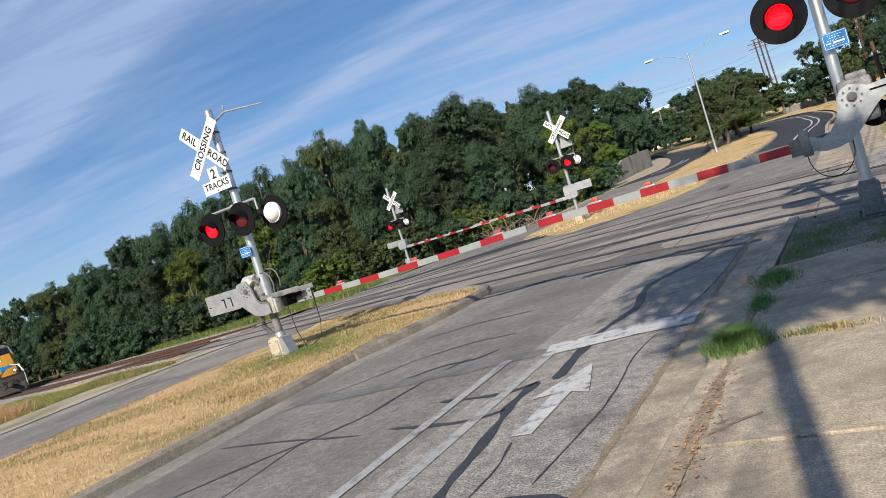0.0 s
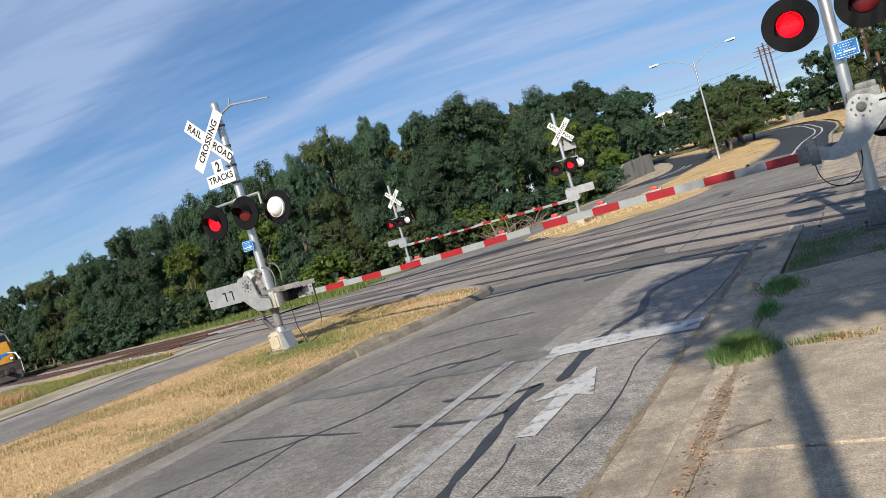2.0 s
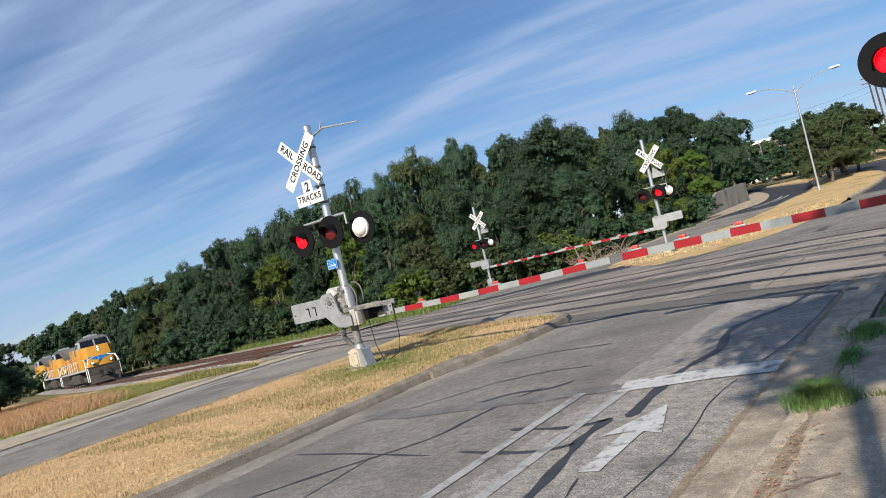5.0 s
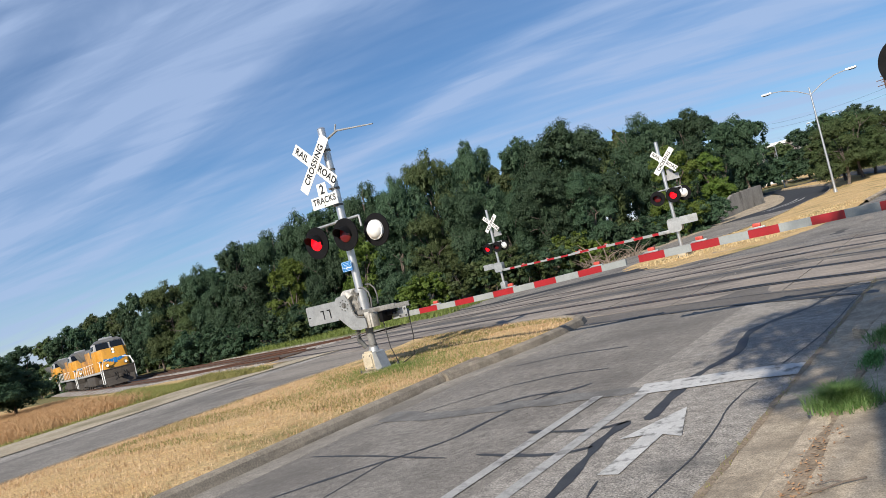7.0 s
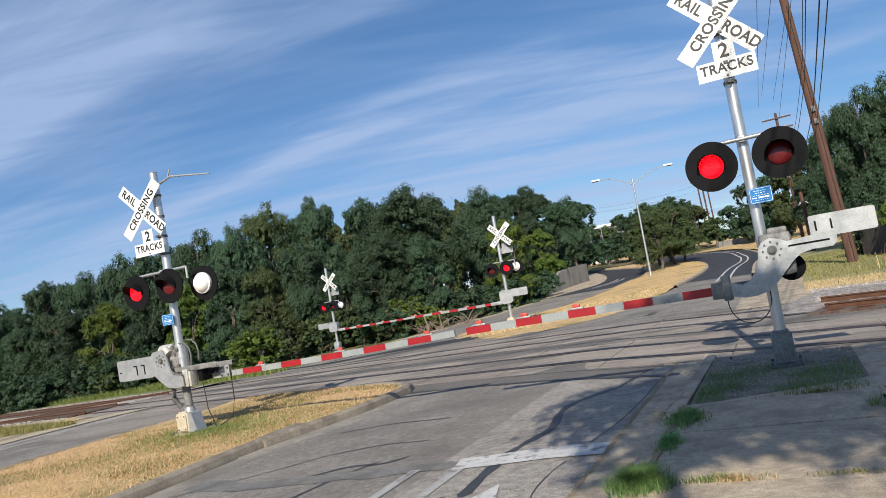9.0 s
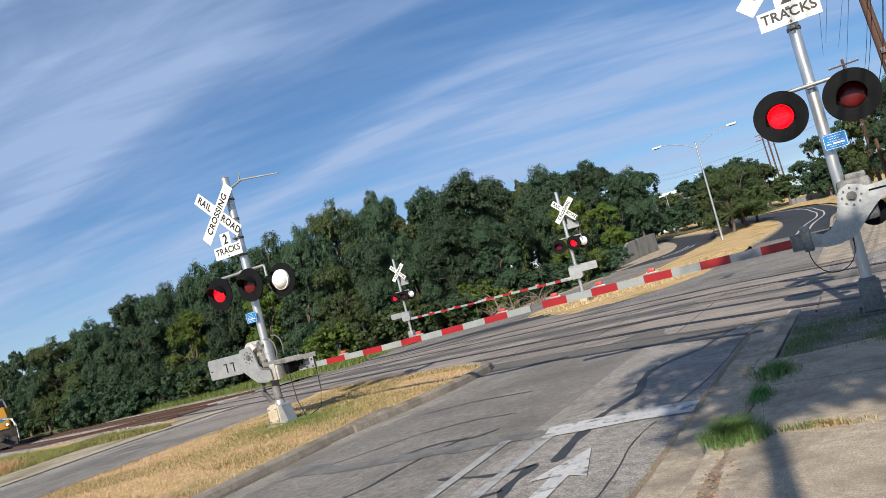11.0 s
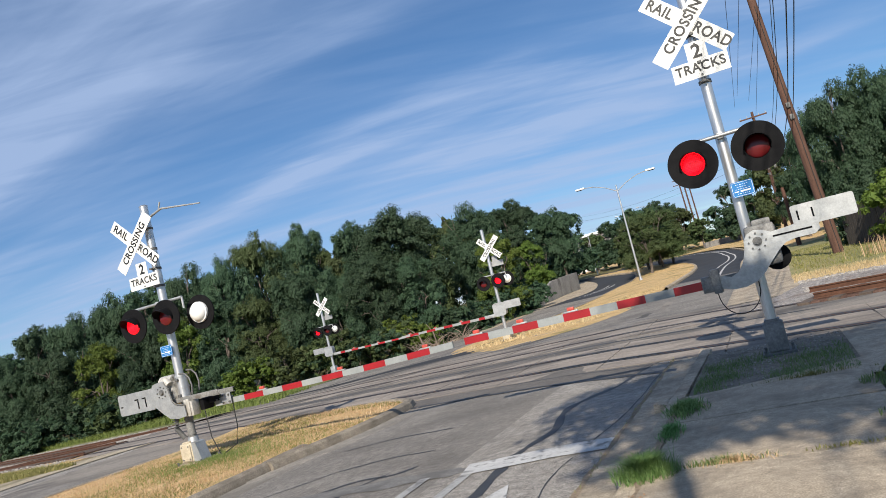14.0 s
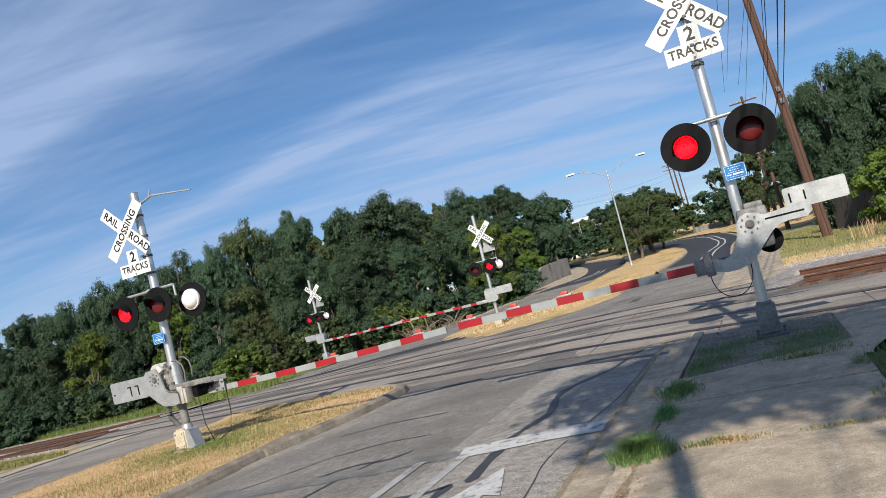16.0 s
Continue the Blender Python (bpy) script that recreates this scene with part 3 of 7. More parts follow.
FAR_L = [(-9.0, 23.6), (-11.6, 27.6), (-14.0, 31.2), (-14.2, 34), (-13.0, 36.8), (-11.5, 39.5), (-11.2, 46), (-10.9, 54), (-10.8, 63), (-11.3, 69), (-12.7, 76), (-14.7, 80.5), (-20.0, 92.0)]
median("median_far", FAR_R, FAR_L, "dry straw grass median with a lamp post and small trees", 32)
for side, line in (("median_far_kerb_west", FAR_L[:4:-1]), ("median_far_kerb_east", FAR_R[4:])):
    struct(sweep(side, line, [(0.16, 0.0), (0.14, 0.10), (0.09, 0.14), (-0.05, 0.145)], M_CONC, 0.8), "pale concrete kerb round the far median", "kerb")
struct(sweep("road_line_far", MR[1:], [(-1.55, 0.018), (-1.43, 0.018)], M_LINE, 1.0), "thin white line on the dark asphalt", "marking")
struct(sweep("road_line_far_b", MR[1:], [(-1.05, 0.018), (-0.93, 0.018)], M_LINE, 1.0), "thin white line on the dark asphalt", "marking")
struct(sweep("opposite_line_far", OL[2:], [(1.35, 0.018), (1.50, 0.018)], M_LINE, 1.0), "thin white line on the opposite carriageway", "marking")
struct(sweep("opposite_line_far_b", OL[2:], [(1.9, 0.018), (2.05, 0.018)], M_LINE, 1.0), "thin white line on the opposite carriageway", "marking")

# ---------- railway ----------
SL = -0.37
CS = 1 / math.sqrt(1 + SL * SL)


def track_y(x, off=0.0):
    return 12.9 + SL * x + off / CS


def rail_line(off, x0, x1):
    return [(x, track_y(x, off)) for x in np.linspace(x0, x1, 12)]


FAR_TRACK = 4.3
PAVED_TO = {0.0: 8.0, FAR_TRACK: 0.6}


def railway(off, name):
    RAIL = [(-0.075, -0.12), (-0.07, -0.10), (-0.012, -0.08), (-0.012, -0.03), (-0.036, -0.022), (-0.036, 0), (0.036, 0), (0.036, -0.022), (0.012, -0.03), (0.012, -0.08), (0.07, -0.10), (0.075, -0.12)]
    for g in (-0.753, 0.753):
        for x0, x1, lift in ((-128, -26.6, 0.13), (PAVED_TO[off], 40, 0.16), (-26.6, PAVED_TO[off], 0.014)):
            struct(sweep("rail", rail_line(off + g, x0, x1), [(a, b + lift) for a, b in RAIL], M_RUST, 4.0), "rust-brown steel rail", "rail")
    vs, fs = [], []
    x = -120.0
    while x < 36:
        if not -26.8 < x < PAVED_TO[off]:
            t = Vector((CS, SL * CS))
            r = Vector((-t.y, t.x))
            c = Vector((x, track_y(x, off)))
            z = H(c.x, c.y) + 0.045
            b = len(vs)
            for h in (-0.1, 0.0):
                for u, w in ((-0.11, -1.25), (0.11, -1.25), (0.11, 1.25), (-0.11, 1.25)):
                    q = c + t * u + r * w
                    vs.append((q.x, q.y, z + h + random.uniform(-0.004, 0.012)))
            fs += [(b, b + 1, b + 5, b + 4), (b + 1, b + 2, b + 6, b + 5), (b + 2, b + 3, b + 7, b + 6), (b + 3, b, b + 4, b + 7), (b + 4, b + 5, b + 6, b + 7)]
        x += 0.56 * CS
    return tagged(from_arrays(name, vs, fs, M_TIE), "dark timber sleepers bedded in ballast", "sleepers", kind="stuff")


for off in PAVED_TO:
    railway(off, "sleepers")
M_BED = material("rust_stained_ballast", (0.10, 0.055, 0.038), (0.17, 0.10, 0.074), 5.0, 0.95, bump=1.0, fine=26, grain=0.5, spec=0.15, bump_dist=0.04)
for off in PAVED_TO:
    for x0, x1 in ((-128, -26.5), (PAVED_TO[off] + 0.2, 40)):
        struct(sweep("track_bed", rail_line(off, x0, x1), [(1.35, -0.03), (1.1, 0.035), (0.3, 0.03), (-0.3, 0.03), (-1.1, 0.035), (-1.35, -0.03)], M_BED, 2.0), "rust-brown stained stones under the track", "ballast")
struct(sweep("ballast_bed", rail_line(2.15, -128, -26.4), [(4.9, -0.12), (4.0, -0.02), (3.4, 0.01), (2.2, 0.0), (1.0, 0.01), (0, -0.05), (-1.0, 0.01), (-2.2, 0.0), (-3.4, 0.01), (-4.0, -0.02), (-4.9, -0.12)], M_BALLAST, 2.0),
       "grey crushed stone ballast under two tracks", "ballast")
struct(sweep("ballast_bank", rail_line(6.6, 0.3, 40), [(3.2, -0.06), (2.6, 0.03), (0.8, 0.06), (-0.6, 0.10), (-1.6, 0.05), (-2.4, -0.06)], M_BALLAST, 2.0), "grey crushed stone bank beyond the far track", "ballast")

# ---------- trees ----------
def leaf_mesh(name, blobs, n, size, seed, material):
    """Many small leaf faces on the shells of overlapping clumps."""
    rs = np.random.RandomState(seed)
    w = np.array([b[3] * b[4] for b in blobs])
    pick = rs.choice(len(blobs), n, p=w / w.sum())
    B = np.array(blobs)[pick]
    d = rs.normal(size=(n, 3))
    d /= np.linalg.norm(d, axis=1)[:, None]
    r = rs.uniform(0.25, 1.0, n) ** 0.35 * (1 + 0.13 * rs.normal(size=n))
    c = B[:, :3] + d * (r[:, None] * B[:, [3, 3, 4]])
    c[:, 2] = np.maximum(c[:, 2], 0.05)
    nrm = d * 0.8 + rs.normal(size=(n, 3)) * 0.6 + np.array([0, 0, 0.25])
    nrm /= np.linalg.norm(nrm, axis=1)[:, None]
    a = np.cross(nrm, rs.normal(size=(n, 3)))
    a /= np.linalg.norm(a, axis=1)[:, None]
    b = np.cross(nrm, a)
    s = size * rs.uniform(0.55, 1.35, n)[:, None]
    V = np.stack([c - a * s, c - b * s * 0.5 + nrm * s * 0.15, c + a * s, c + b * s * 0.5 + nrm * s * 0.15], 1).reshape(-1, 3)
    me = bpy.data.meshes.new(name)
    me.from_pydata(V.tolist(), [], [(4 * i, 4 * i + 1, 4 * i + 2, 4 * i + 3) for i in range(n)])
    me.materials.append(material)
    return me


def crown_mesh(name, blobs, n, size, seed, material):
    """A dense crown: boughs carry leaf tufts, and each tuft a spray of small pointed leaves facing outwards."""
    rs = np.random.RandomState(seed)
    B = np.array(blobs)
    area = B[:, 3] * B[:, 4]
    nt = max(60, n // 42)
    pick = rs.choice(len(B), nt, p=area / area.sum())
    d = rs.normal(size=(nt, 3))
    d[:, 2] = np.where(d[:, 2] < -0.5, -d[:, 2], d[:, 2])
    d /= np.linalg.norm(d, axis=1)[:, None]
    mean_r = B[pick, 3]
    tuft_c = B[pick, :3] + d * B[pick][:, [3, 3, 4]] * rs.uniform(0.80, 1.08, nt)[:, None]
    tuft_r = mean_r * rs.uniform(0.20, 0.42, nt)
    t = rs.choice(nt, n, p=tuft_r ** 1.5 / (tuft_r ** 1.5).sum())
    e = rs.normal(size=(n, 3))
    e /= np.linalg.norm(e, axis=1)[:, None]
    c = tuft_c[t] + e * (tuft_r[t] * rs.uniform(0.0, 1.0, n) ** 0.45)[:, None] * np.array([1, 1, 0.7])
    s = size * rs.uniform(0.6, 1.35, n)
    # oversized leaves added inside the boughs to stop light passing through the crown
    inner = rs.random_sample(n) < 0.07
    c[inner] = (B[pick, :3] + d * B[pick][:, [3, 3, 4]] * 0.5)[t[inner]]
    s[inner] *= 3.2
    c[:, 2] = np.maximum(c[:, 2], 0.05)
    nrm = d[t] * 0.55 + e * 0.45 + rs.normal(size=(n, 3)) * 0.38 + np.array([0, 0, 0.35])
    nrm /= np.linalg.norm(nrm, axis=1)[:, None]
    a = np.cross(nrm, rs.normal(size=(n, 3)))
    a /= np.linalg.norm(a, axis=1)[:, None]
    b = np.cross(nrm, a) * (s * 0.55)[:, None]
    a = a * s[:, None]
    V = np.stack([c - a + b, c - a * 0.6 - b, c + a], 1).reshape(-1, 3)
    me = bpy.data.meshes.new(name)
    me.from_pydata(V.tolist(), [], np.arange(3 * n).reshape(-1, 3).tolist())
    me.materials.append(material)
    return me


def make_tree(h, w, low, n, size, seed, leafmat, label, name="tree", forks=5, trunk_r=None, shift=(0.0, 0.0), bend=1.0, dense=True):
    """Trunk with tapering limbs and a crown of leaf clumps; h high, w half wide, crown from height low."""
    rnd = random.Random(seed)
    root = thing(name, 0, 0, 0, label, "tree" if name == "tree" else "bush")
    bm = bmesh.new()
    tr = trunk_r or h * 0.022
    top = Vector((rnd.uniform(-0.3, 0.3) * bend, rnd.uniform(-0.3, 0.3) * bend, max(low * 1.05, h * 0.3)))
    mid = top * 0.5 + Vector((rnd.uniform(-0.15, 0.15) * bend, rnd.uniform(-0.15, 0.15) * bend, 0))
    rod(bm, (0, 0, -0.3), mid, tr * 1.25, tr, 9)
    rod(bm, mid, top, tr, tr * 0.85, 9)
    blobs = []
    for i in range(forks):
        a = i * 2.4 + rnd.uniform(-0.4, 0.4)
        rr = w * rnd.uniform(0.35, 0.75)
        e = Vector((math.cos(a) * rr + shift[0], math.sin(a) * rr + shift[1], low + (h - low) * rnd.uniform(0.35, 0.85)))
        k = top.lerp(e, 0.5) + Vector((0, 0, 0.1 * h))
        rod(bm, top * 0.95, k, tr * 0.6, tr * 0.38, 7)
        rod(bm, k, e, tr * 0.38, tr * 0.12, 6)
        for _ in range(2):
            f = e + Vector((rnd.uniform(-1, 1), rnd.uniform(-1, 1), rnd.uniform(0, 0.8))) * w * 0.35
            rod(bm, k.lerp(e, 0.5), f, tr * 0.2, tr * 0.05, 5)
    part("trunk", bm, M_BARK, root, "grey-brown bark")
    for _ in range(40 if dense else 30):
        a, u = rnd.uniform(0, 6.28), rnd.random() ** (0.45 if dense else 0.6)
        rel = rnd.uniform(0.06, 0.82)
        z = low + (h - low) * rel
        lim = w * math.sqrt(max(0.12, 1 - ((rel - 0.45) / 0.58) ** 2)) * 0.82 if dense else w * math.sqrt(max(0.12, 1 - (2 * rel * 0.78 / 0.74 + 0.08 - 0.75) ** 2 * 0.75)) * 0.72
        br = w * rnd.uniform(0.12, 0.22) if rnd.random() < 0.5 else w * rnd.uniform(0.24, 0.42)
        blobs.append((math.cos(a) * lim * u, math.sin(a) * lim * u, z, br, br * rnd.uniform(0.6, 1.0)))
    for _ in range(5 if dense else 0):
        a, br = rnd.uniform(0, 6.28), w * rnd.uniform(0.2, 0.34)
        blobs.append((math.cos(a) * w * 0.45, math.sin(a) * w * 0.45, h - w * rnd.uniform(0.34, 0.5), br, br * 0.75))
    blobs.append((rnd.uniform(-0.2, 0.2) * w, rnd.uniform(-0.2, 0.2) * w, h - w * 0.24, w * 0.3, w * 0.26))
    blobs = [(a + shift[0], b + shift[1], c, d, e) for a, b, c, d, e in blobs]
    me = (crown_mesh if dense else leaf_mesh)("crown", blobs, n, size, seed, leafmat)
    ob = new("crown", me)
    ob.parent = root
    return root


OAK = "dense dark green broadleaf tree at the wood's edge"
WIDE = {}


def proto(h, w, *rest, **named):
    ob = make_tree(h, w, *rest, **named)
    WIDE[ob] = w
    return ob


protos = [proto(9.0, 3.9, 1.2, 52000, 0.085, 11, M_LEAF, OAK), proto(9.0, 3.3, 0.6, 48000, 0.082, 12, M_LEAF, OAK),
          proto(9.0, 4.3, 1.6, 52000, 0.088, 13, M_LEAF, OAK, forks=6), proto(9.0, 3.4, 0.5, 46000, 0.085, 14, M_LEAF2, "lighter green leafy tree beside the railway"),
          proto(9.0, 3.6, 1.0, 42000, 0.082, 15, M_LEAF3, "olive green tree with thinner leaves")]
bushes = [proto(2.6, 2.0, 0.1, 5200, 0.085, 21, M_LEAF2, "light green bush at the foot of the trees", "bush", 4, 0.05),
          proto(2.6, 2.2, 0.1, 5200, 0.09, 22, M_LEAF, "dark green bush at the foot of the trees", "bush", 4, 0.05),
          proto(2.6, 1.9, 0.1, 4800, 0.085, 23, M_LEAF3, "olive scrub bush at the foot of the trees", "bush", 4, 0.05)]
far_protos = [proto(9.0, 3.8, 0.7, 22000, 0.15, 16, M_LEAF, "distant dark green tree"), proto(9.0, 3.5, 0.9, 22000, 0.15, 17, M_LEAF3, "distant olive green tree")]
used = set()


def plant(proto, x, y, height, base_h, seed, widen=1.0, dz=-0.1, group="wood beside the railway"):
    s = height / base_h
    m = Matrix.Translation((x, y, H(x, y) + dz)) @ Matrix.Rotation(seed * 2.399, 4, "Z") @ Matrix.Diagonal((s * widen, s * widen, s, 1))
    if proto not in used:
        used.add(proto)
        proto.matrix_basis = m
        proto["group"] = group
        proto["planted"] = s
        return proto
    keep = proto.matrix_basis.copy()
    proto.matrix_basis = Matrix.Identity(4)
    ob = copy_thing(proto, m)
    proto.matrix_basis = keep
    ob["group"] = group
    return ob


def grow(kind, az, D, tan, half, seed, group="wood beside the railway"):
    """A tree seen under a bearing: its distance, the slope to its top and half its width in degrees."""
    a = radians(az)
    x, y = -math.sin(a) * D, math.cos(a) * D
    h = tan * D + 1.65 - H(x, y)
    return plant(kind, x, y, h, 9.0, seed, D * math.tan(radians(half)) / (WIDE[kind] * h / 9.0), group=group)


# the tall trees whose crowns make the skyline: kind, bearing, distance, top, half width
SKYLINE = [(0, 14.3, 86, 0.097, 1.9), (1, 17.6, 80, 0.119, 2.2), (2, 20.4, 66, 0.131, 2.6), (0, 26.1, 57, 0.152, 3.6), (1, 29.8, 60, 0.143, 2.2),
           (1, 32.9, 58, 0.155, 1.9), (4, 36.6, 62, 0.156, 2.3), (0, 39.3, 60, 0.134, 2.2), (2, 41.8, 63, 0.134, 2.4), (1, 44.6, 68, 0.122, 2.3),
           (0, 47.1, 70, 0.117, 2.1), (2, 49.7, 76, 0.102, 2.0), (1, 52.2, 80, 0.095, 2.0), (0, 54.8, 86, 0.077, 1.7), (4, 57.2, 94, 0.066, 1.8)]
SKYLINE_FAR = [(1, 60.2, 126, 0.046, 1.4), (0, 61.6, 132, 0.040, 1.4), (0, 63.0, 140, 0.034, 1.4), (0, 64.4, 145, 0.028, 1.4), (0, 59.4, 108, 0.060, 1.3), (0, 60.6, 150, 0.045, 1.3), (1, 62.2, 150, 0.046, 1.2), (0, 63.6, 160, 0.038, 1.2), (1, 65.0, 170, 0.031, 1.2), (0, 66.8, 175, 0.028, 1.3), (1, 68.6, 180, 0.028, 1.3)]
for k, (kind, az, D, tan, half) in enumerate(SKYLINE):
    grow(protos[kind], az, D, tan, half, k)
for k, (kind, az, D, tan, half) in enumerate(SKYLINE_FAR):
    grow(far_protos[kind], az, D, tan, half, k + 30)
# lower trees that close the front of the wood, and darker ones filling in behind
LOWER = [(3, 19.0, 56, 0.082, 2.1), (3, 16.6, 78, 0.062, 1.4), (1, 25.4, 52, 0.080, 2.0), (0, 28.6, 52, 0.094, 2.5), (2, 31.6, 54, 0.086, 2.2), (0, 34.6, 54, 0.102, 2.3), (4, 37.6, 55, 0.078, 1.9),
         (1, 40.2, 56, 0.085, 2.2), (3, 43.0, 60, 0.068, 2.0), (0, 45.6, 63, 0.074, 2.0), (3, 48.6, 68, 0.060, 2.0), (1, 51.0, 74, 0.062, 1.8), (0, 53.6, 80, 0.052, 1.7), (4, 55.9, 86, 0.040, 1.6), (0, 58.3, 95, 0.040, 1.5)]
for k, (kind, az, D, tan, half) in enumerate(LOWER):
    grow(protos[kind], az, D, tan, half, k + 50)
AZ, TOP = zip(*[(r[1], r[3]) for r in SKYLINE])
rnd = random.Random(5)
az = 13.6
while az < 58:
    D = float(np.interp(az, (14, 20, 26, 40, 58), (98, 76, 67, 72, 112))) + rnd.uniform(-1, 3)
    grow(far_protos[rnd.random() < 0.25], az, D, float(np.interp(az, AZ, TOP)) * rnd.uniform(0.80, 0.93), 2.1, int(az * 10))
    az += 2.1
az = 17.9
while az < 57:
    d = float(np.interp(az, (14, 20, 26, 40, 47, 58, 66), (74, 55, 49.5, 53, 60, 86, 120)))
    for q in range(2):
        a = radians(az + rnd.uniform(-0.9, 0.9))
        D = d + rnd.uniform(-1.6, 1.2)
        plant(bushes[rnd.choice((0, 1, 1, 2))], -math.sin(a) * D, math.cos(a) * D, rnd.uniform(1.3, 2.7) * (1 if az < 45 else 1.35), 2.6, int(az * 10) + q * 3, group="undergrowth")
    az += 105.0 / d
for k in range(16):
    a = radians(57.3 + 0.62 * k)
    D = 104 + 2.2 * k + rnd.uniform(-2, 2)
    plant(bushes[(1, 1, 2)[k % 3]], -math.sin(a) * D, math.cos(a) * D, rnd.uniform(2.6, 4.2), 2.6, k * 5, group="undergrowth")
# trees beyond the fence to the east, and far up the road
EAST = [(0, -4.2, 52, 0.128, 1.9), (2, -6.0, 50, 0.152, 2.4), (0, -8.2, 51, 0.158, 2.4), (1, -10.4, 49, 0.134, 2.2), (2, -13.0, 50, 0.126, 2.4), (0, -16, 48, 0.14, 2.6), (1, -19.5, 47, 0.15, 2.6), (2, -23, 46, 0.15, 2.6),
        (1, -7.0, 60, 0.128, 2.4), (0, -11.5, 60, 0.122, 2.6), (1, -2.6, 66, 0.098, 1.8)]
for k, (kind, az, D, tan, half) in enumerate(EAST):
    grow(protos[kind], az, D, tan, half, k + 80, "trees beyond the fence")
UP_ROAD = [(0, 8.6, 108, 0.069, 1.5), (0, 6.9, 106, 0.070, 1.5), (1, 5.5, 112, 0.056, 1.2), (0, 10.4, 112, 0.060, 1.4), (1, 11.9, 118, 0.050, 1.2), (1, 4.3, 104, 0.036, 0.9), (0, 1.7, 94, 0.068, 1.4), (0, 0.2, 90, 0.078, 1.4),
           (1, -1.2, 88, 0.088, 1.5), (0, 3.1, 112, 0.045, 1.1), (1, 9.6, 100, 0.043, 1.0)]
for k, (kind, az, D, tan, half) in enumerate(UP_ROAD):
    grow(far_protos[kind], az, D, tan, half, k + 110, "trees up the road")
for x, y, hgt in ((-9.6, 66, 5.3), (-8.9, 70, 5.6), (-10.6, 72.5, 5.8), (-10.2, 77, 5.9), (-8.6, 74, 5.4)):
    plant(protos[(4, 1)[int(y) % 2]], x, y, hgt, 9.0, int(y), 0.95, 0.0, "median trees")
for az, D, hgt in ((67.7, 60, 3.4), (69.0, 58, 4.2), (70.6, 57, 4.8)):
    a = radians(az)
    plant(protos[(0, 2)[int(D) % 2]], -math.sin(a) * D, math.cos(a) * D, hgt, 9.0, int(D), 1.5, group="trees by the field")
# the tree behind the viewpoint whose shade falls over the pavement
shade_tree = make_tree(9.4, 3.1, 6.2, 13500, 0.10, 31, M_LEAF, "tall street tree shading the pavement", forks=7, trunk_r=0.085, shift=(1.05, 0.75), bend=0.1, dense=False)
# a second tree, out of view, added to shade the path right of the signal
lawn_shade_tree = make_tree(8.2, 2.7, 4.6, 14000, 0.10, 33, M_LEAF, "unseen leafy tree added to shade the lawn and path", forks=6, trunk_r=0.10, bend=0.2, dense=False)
lawn_shade_tree.matrix_basis = pose(4.7, 0.5, 0.05)
shade_tree.matrix_basis = pose(0.69, -3.7, 0.05) @ Matrix.Diagonal((1, 0.7, 1, 1))


# ---------- crossing signals ----------
def lettering(text, size, x, z, y, rot, parent, mat=None, xs=1.0):
    cu = bpy.data.curves.new("lettering", "FONT")
    cu.body, cu.size, cu.align_x, cu.align_y = text, size, "CENTER", "CENTER"
    cu.extrude, cu.offset, cu.space_character = 0.001, size * 0.022, 1.08
    ob = bpy.data.objects.new("lettering", cu)
    scene.collection.objects.link(ob)
    bpy.context.view_layer.update()
    me = bpy.data.meshes.new_from_object(ob.evaluated_get(bpy.context.evaluated_depsgraph_get()))
    bpy.data.objects.remove(ob)
    me.name = "lettering"
    me.transform(Matrix.Translation((x, y, z)) @ Matrix.Rotation(radians(-rot), 4, "Y") @ Matrix.Rotation(radians(90), 4, "X") @ Matrix.Diagonal((xs, 1, 1, 1)))
    me.materials.clear()
    me.materials.append(mat or M_INK)
    o = new("lettering", me)
    o.parent = parent
    return o


def rounded(x0, z0, x1, z1, r, n=4):
    pts = []
    for cx, cz, a0 in ((x1 - r, z1 - r, 0), (x0 + r, z1 - r, 90), (x0 + r, z0 + r, 180), (x1 - r, z0 + r, 270)):
        for k in range(n + 1):
            a = radians(a0 + 90 * k / n)
            pts.append((cx + r * math.cos(a), cz + r * math.sin(a)))
    return pts


def disc_pts(cx, cz, r, n=32):
    return [(cx + r * math.cos(6.28318 * k / n), cz + r * math.sin(6.28318 * k / n)) for k in range(n)]


def crossbuck(root, x, y, z, back=False):
    s = 1 if not back else -1
    for nm, rot, off in (("crossbuck_blade", 45, 0.0), ("crossbuck_blade", -45, 0.008)):
        bm = bmesh.new()
        plate(bm, rounded(-0.61, -0.1145, 0.61, 0.1145, 0.012, 2), 0, 0.004)
        bmesh.ops.transform(bm, verts=bm.verts, matrix=Matrix.Translation((x, y + off, z)) @ Matrix.Rotation(radians(-rot), 4, "Y"))
        b = part(nm, bm, M_SIGN, root, "white crossing sign blade with black letters", smooth=False)
        if rot == 45:
            lettering("CROSSING", 0.185, x, z, y - 0.0035, 45, b, xs=0.92)
        else:
            c = math.cos(radians(45)) * 0.37
            lettering("RAIL", 0.185, x - c, z + c, y + off - 0.0035, -45, b, xs=0.92)
            lettering("ROAD", 0.185, x + c, z - c, y + off - 0.0035, -45, b, xs=0.92)


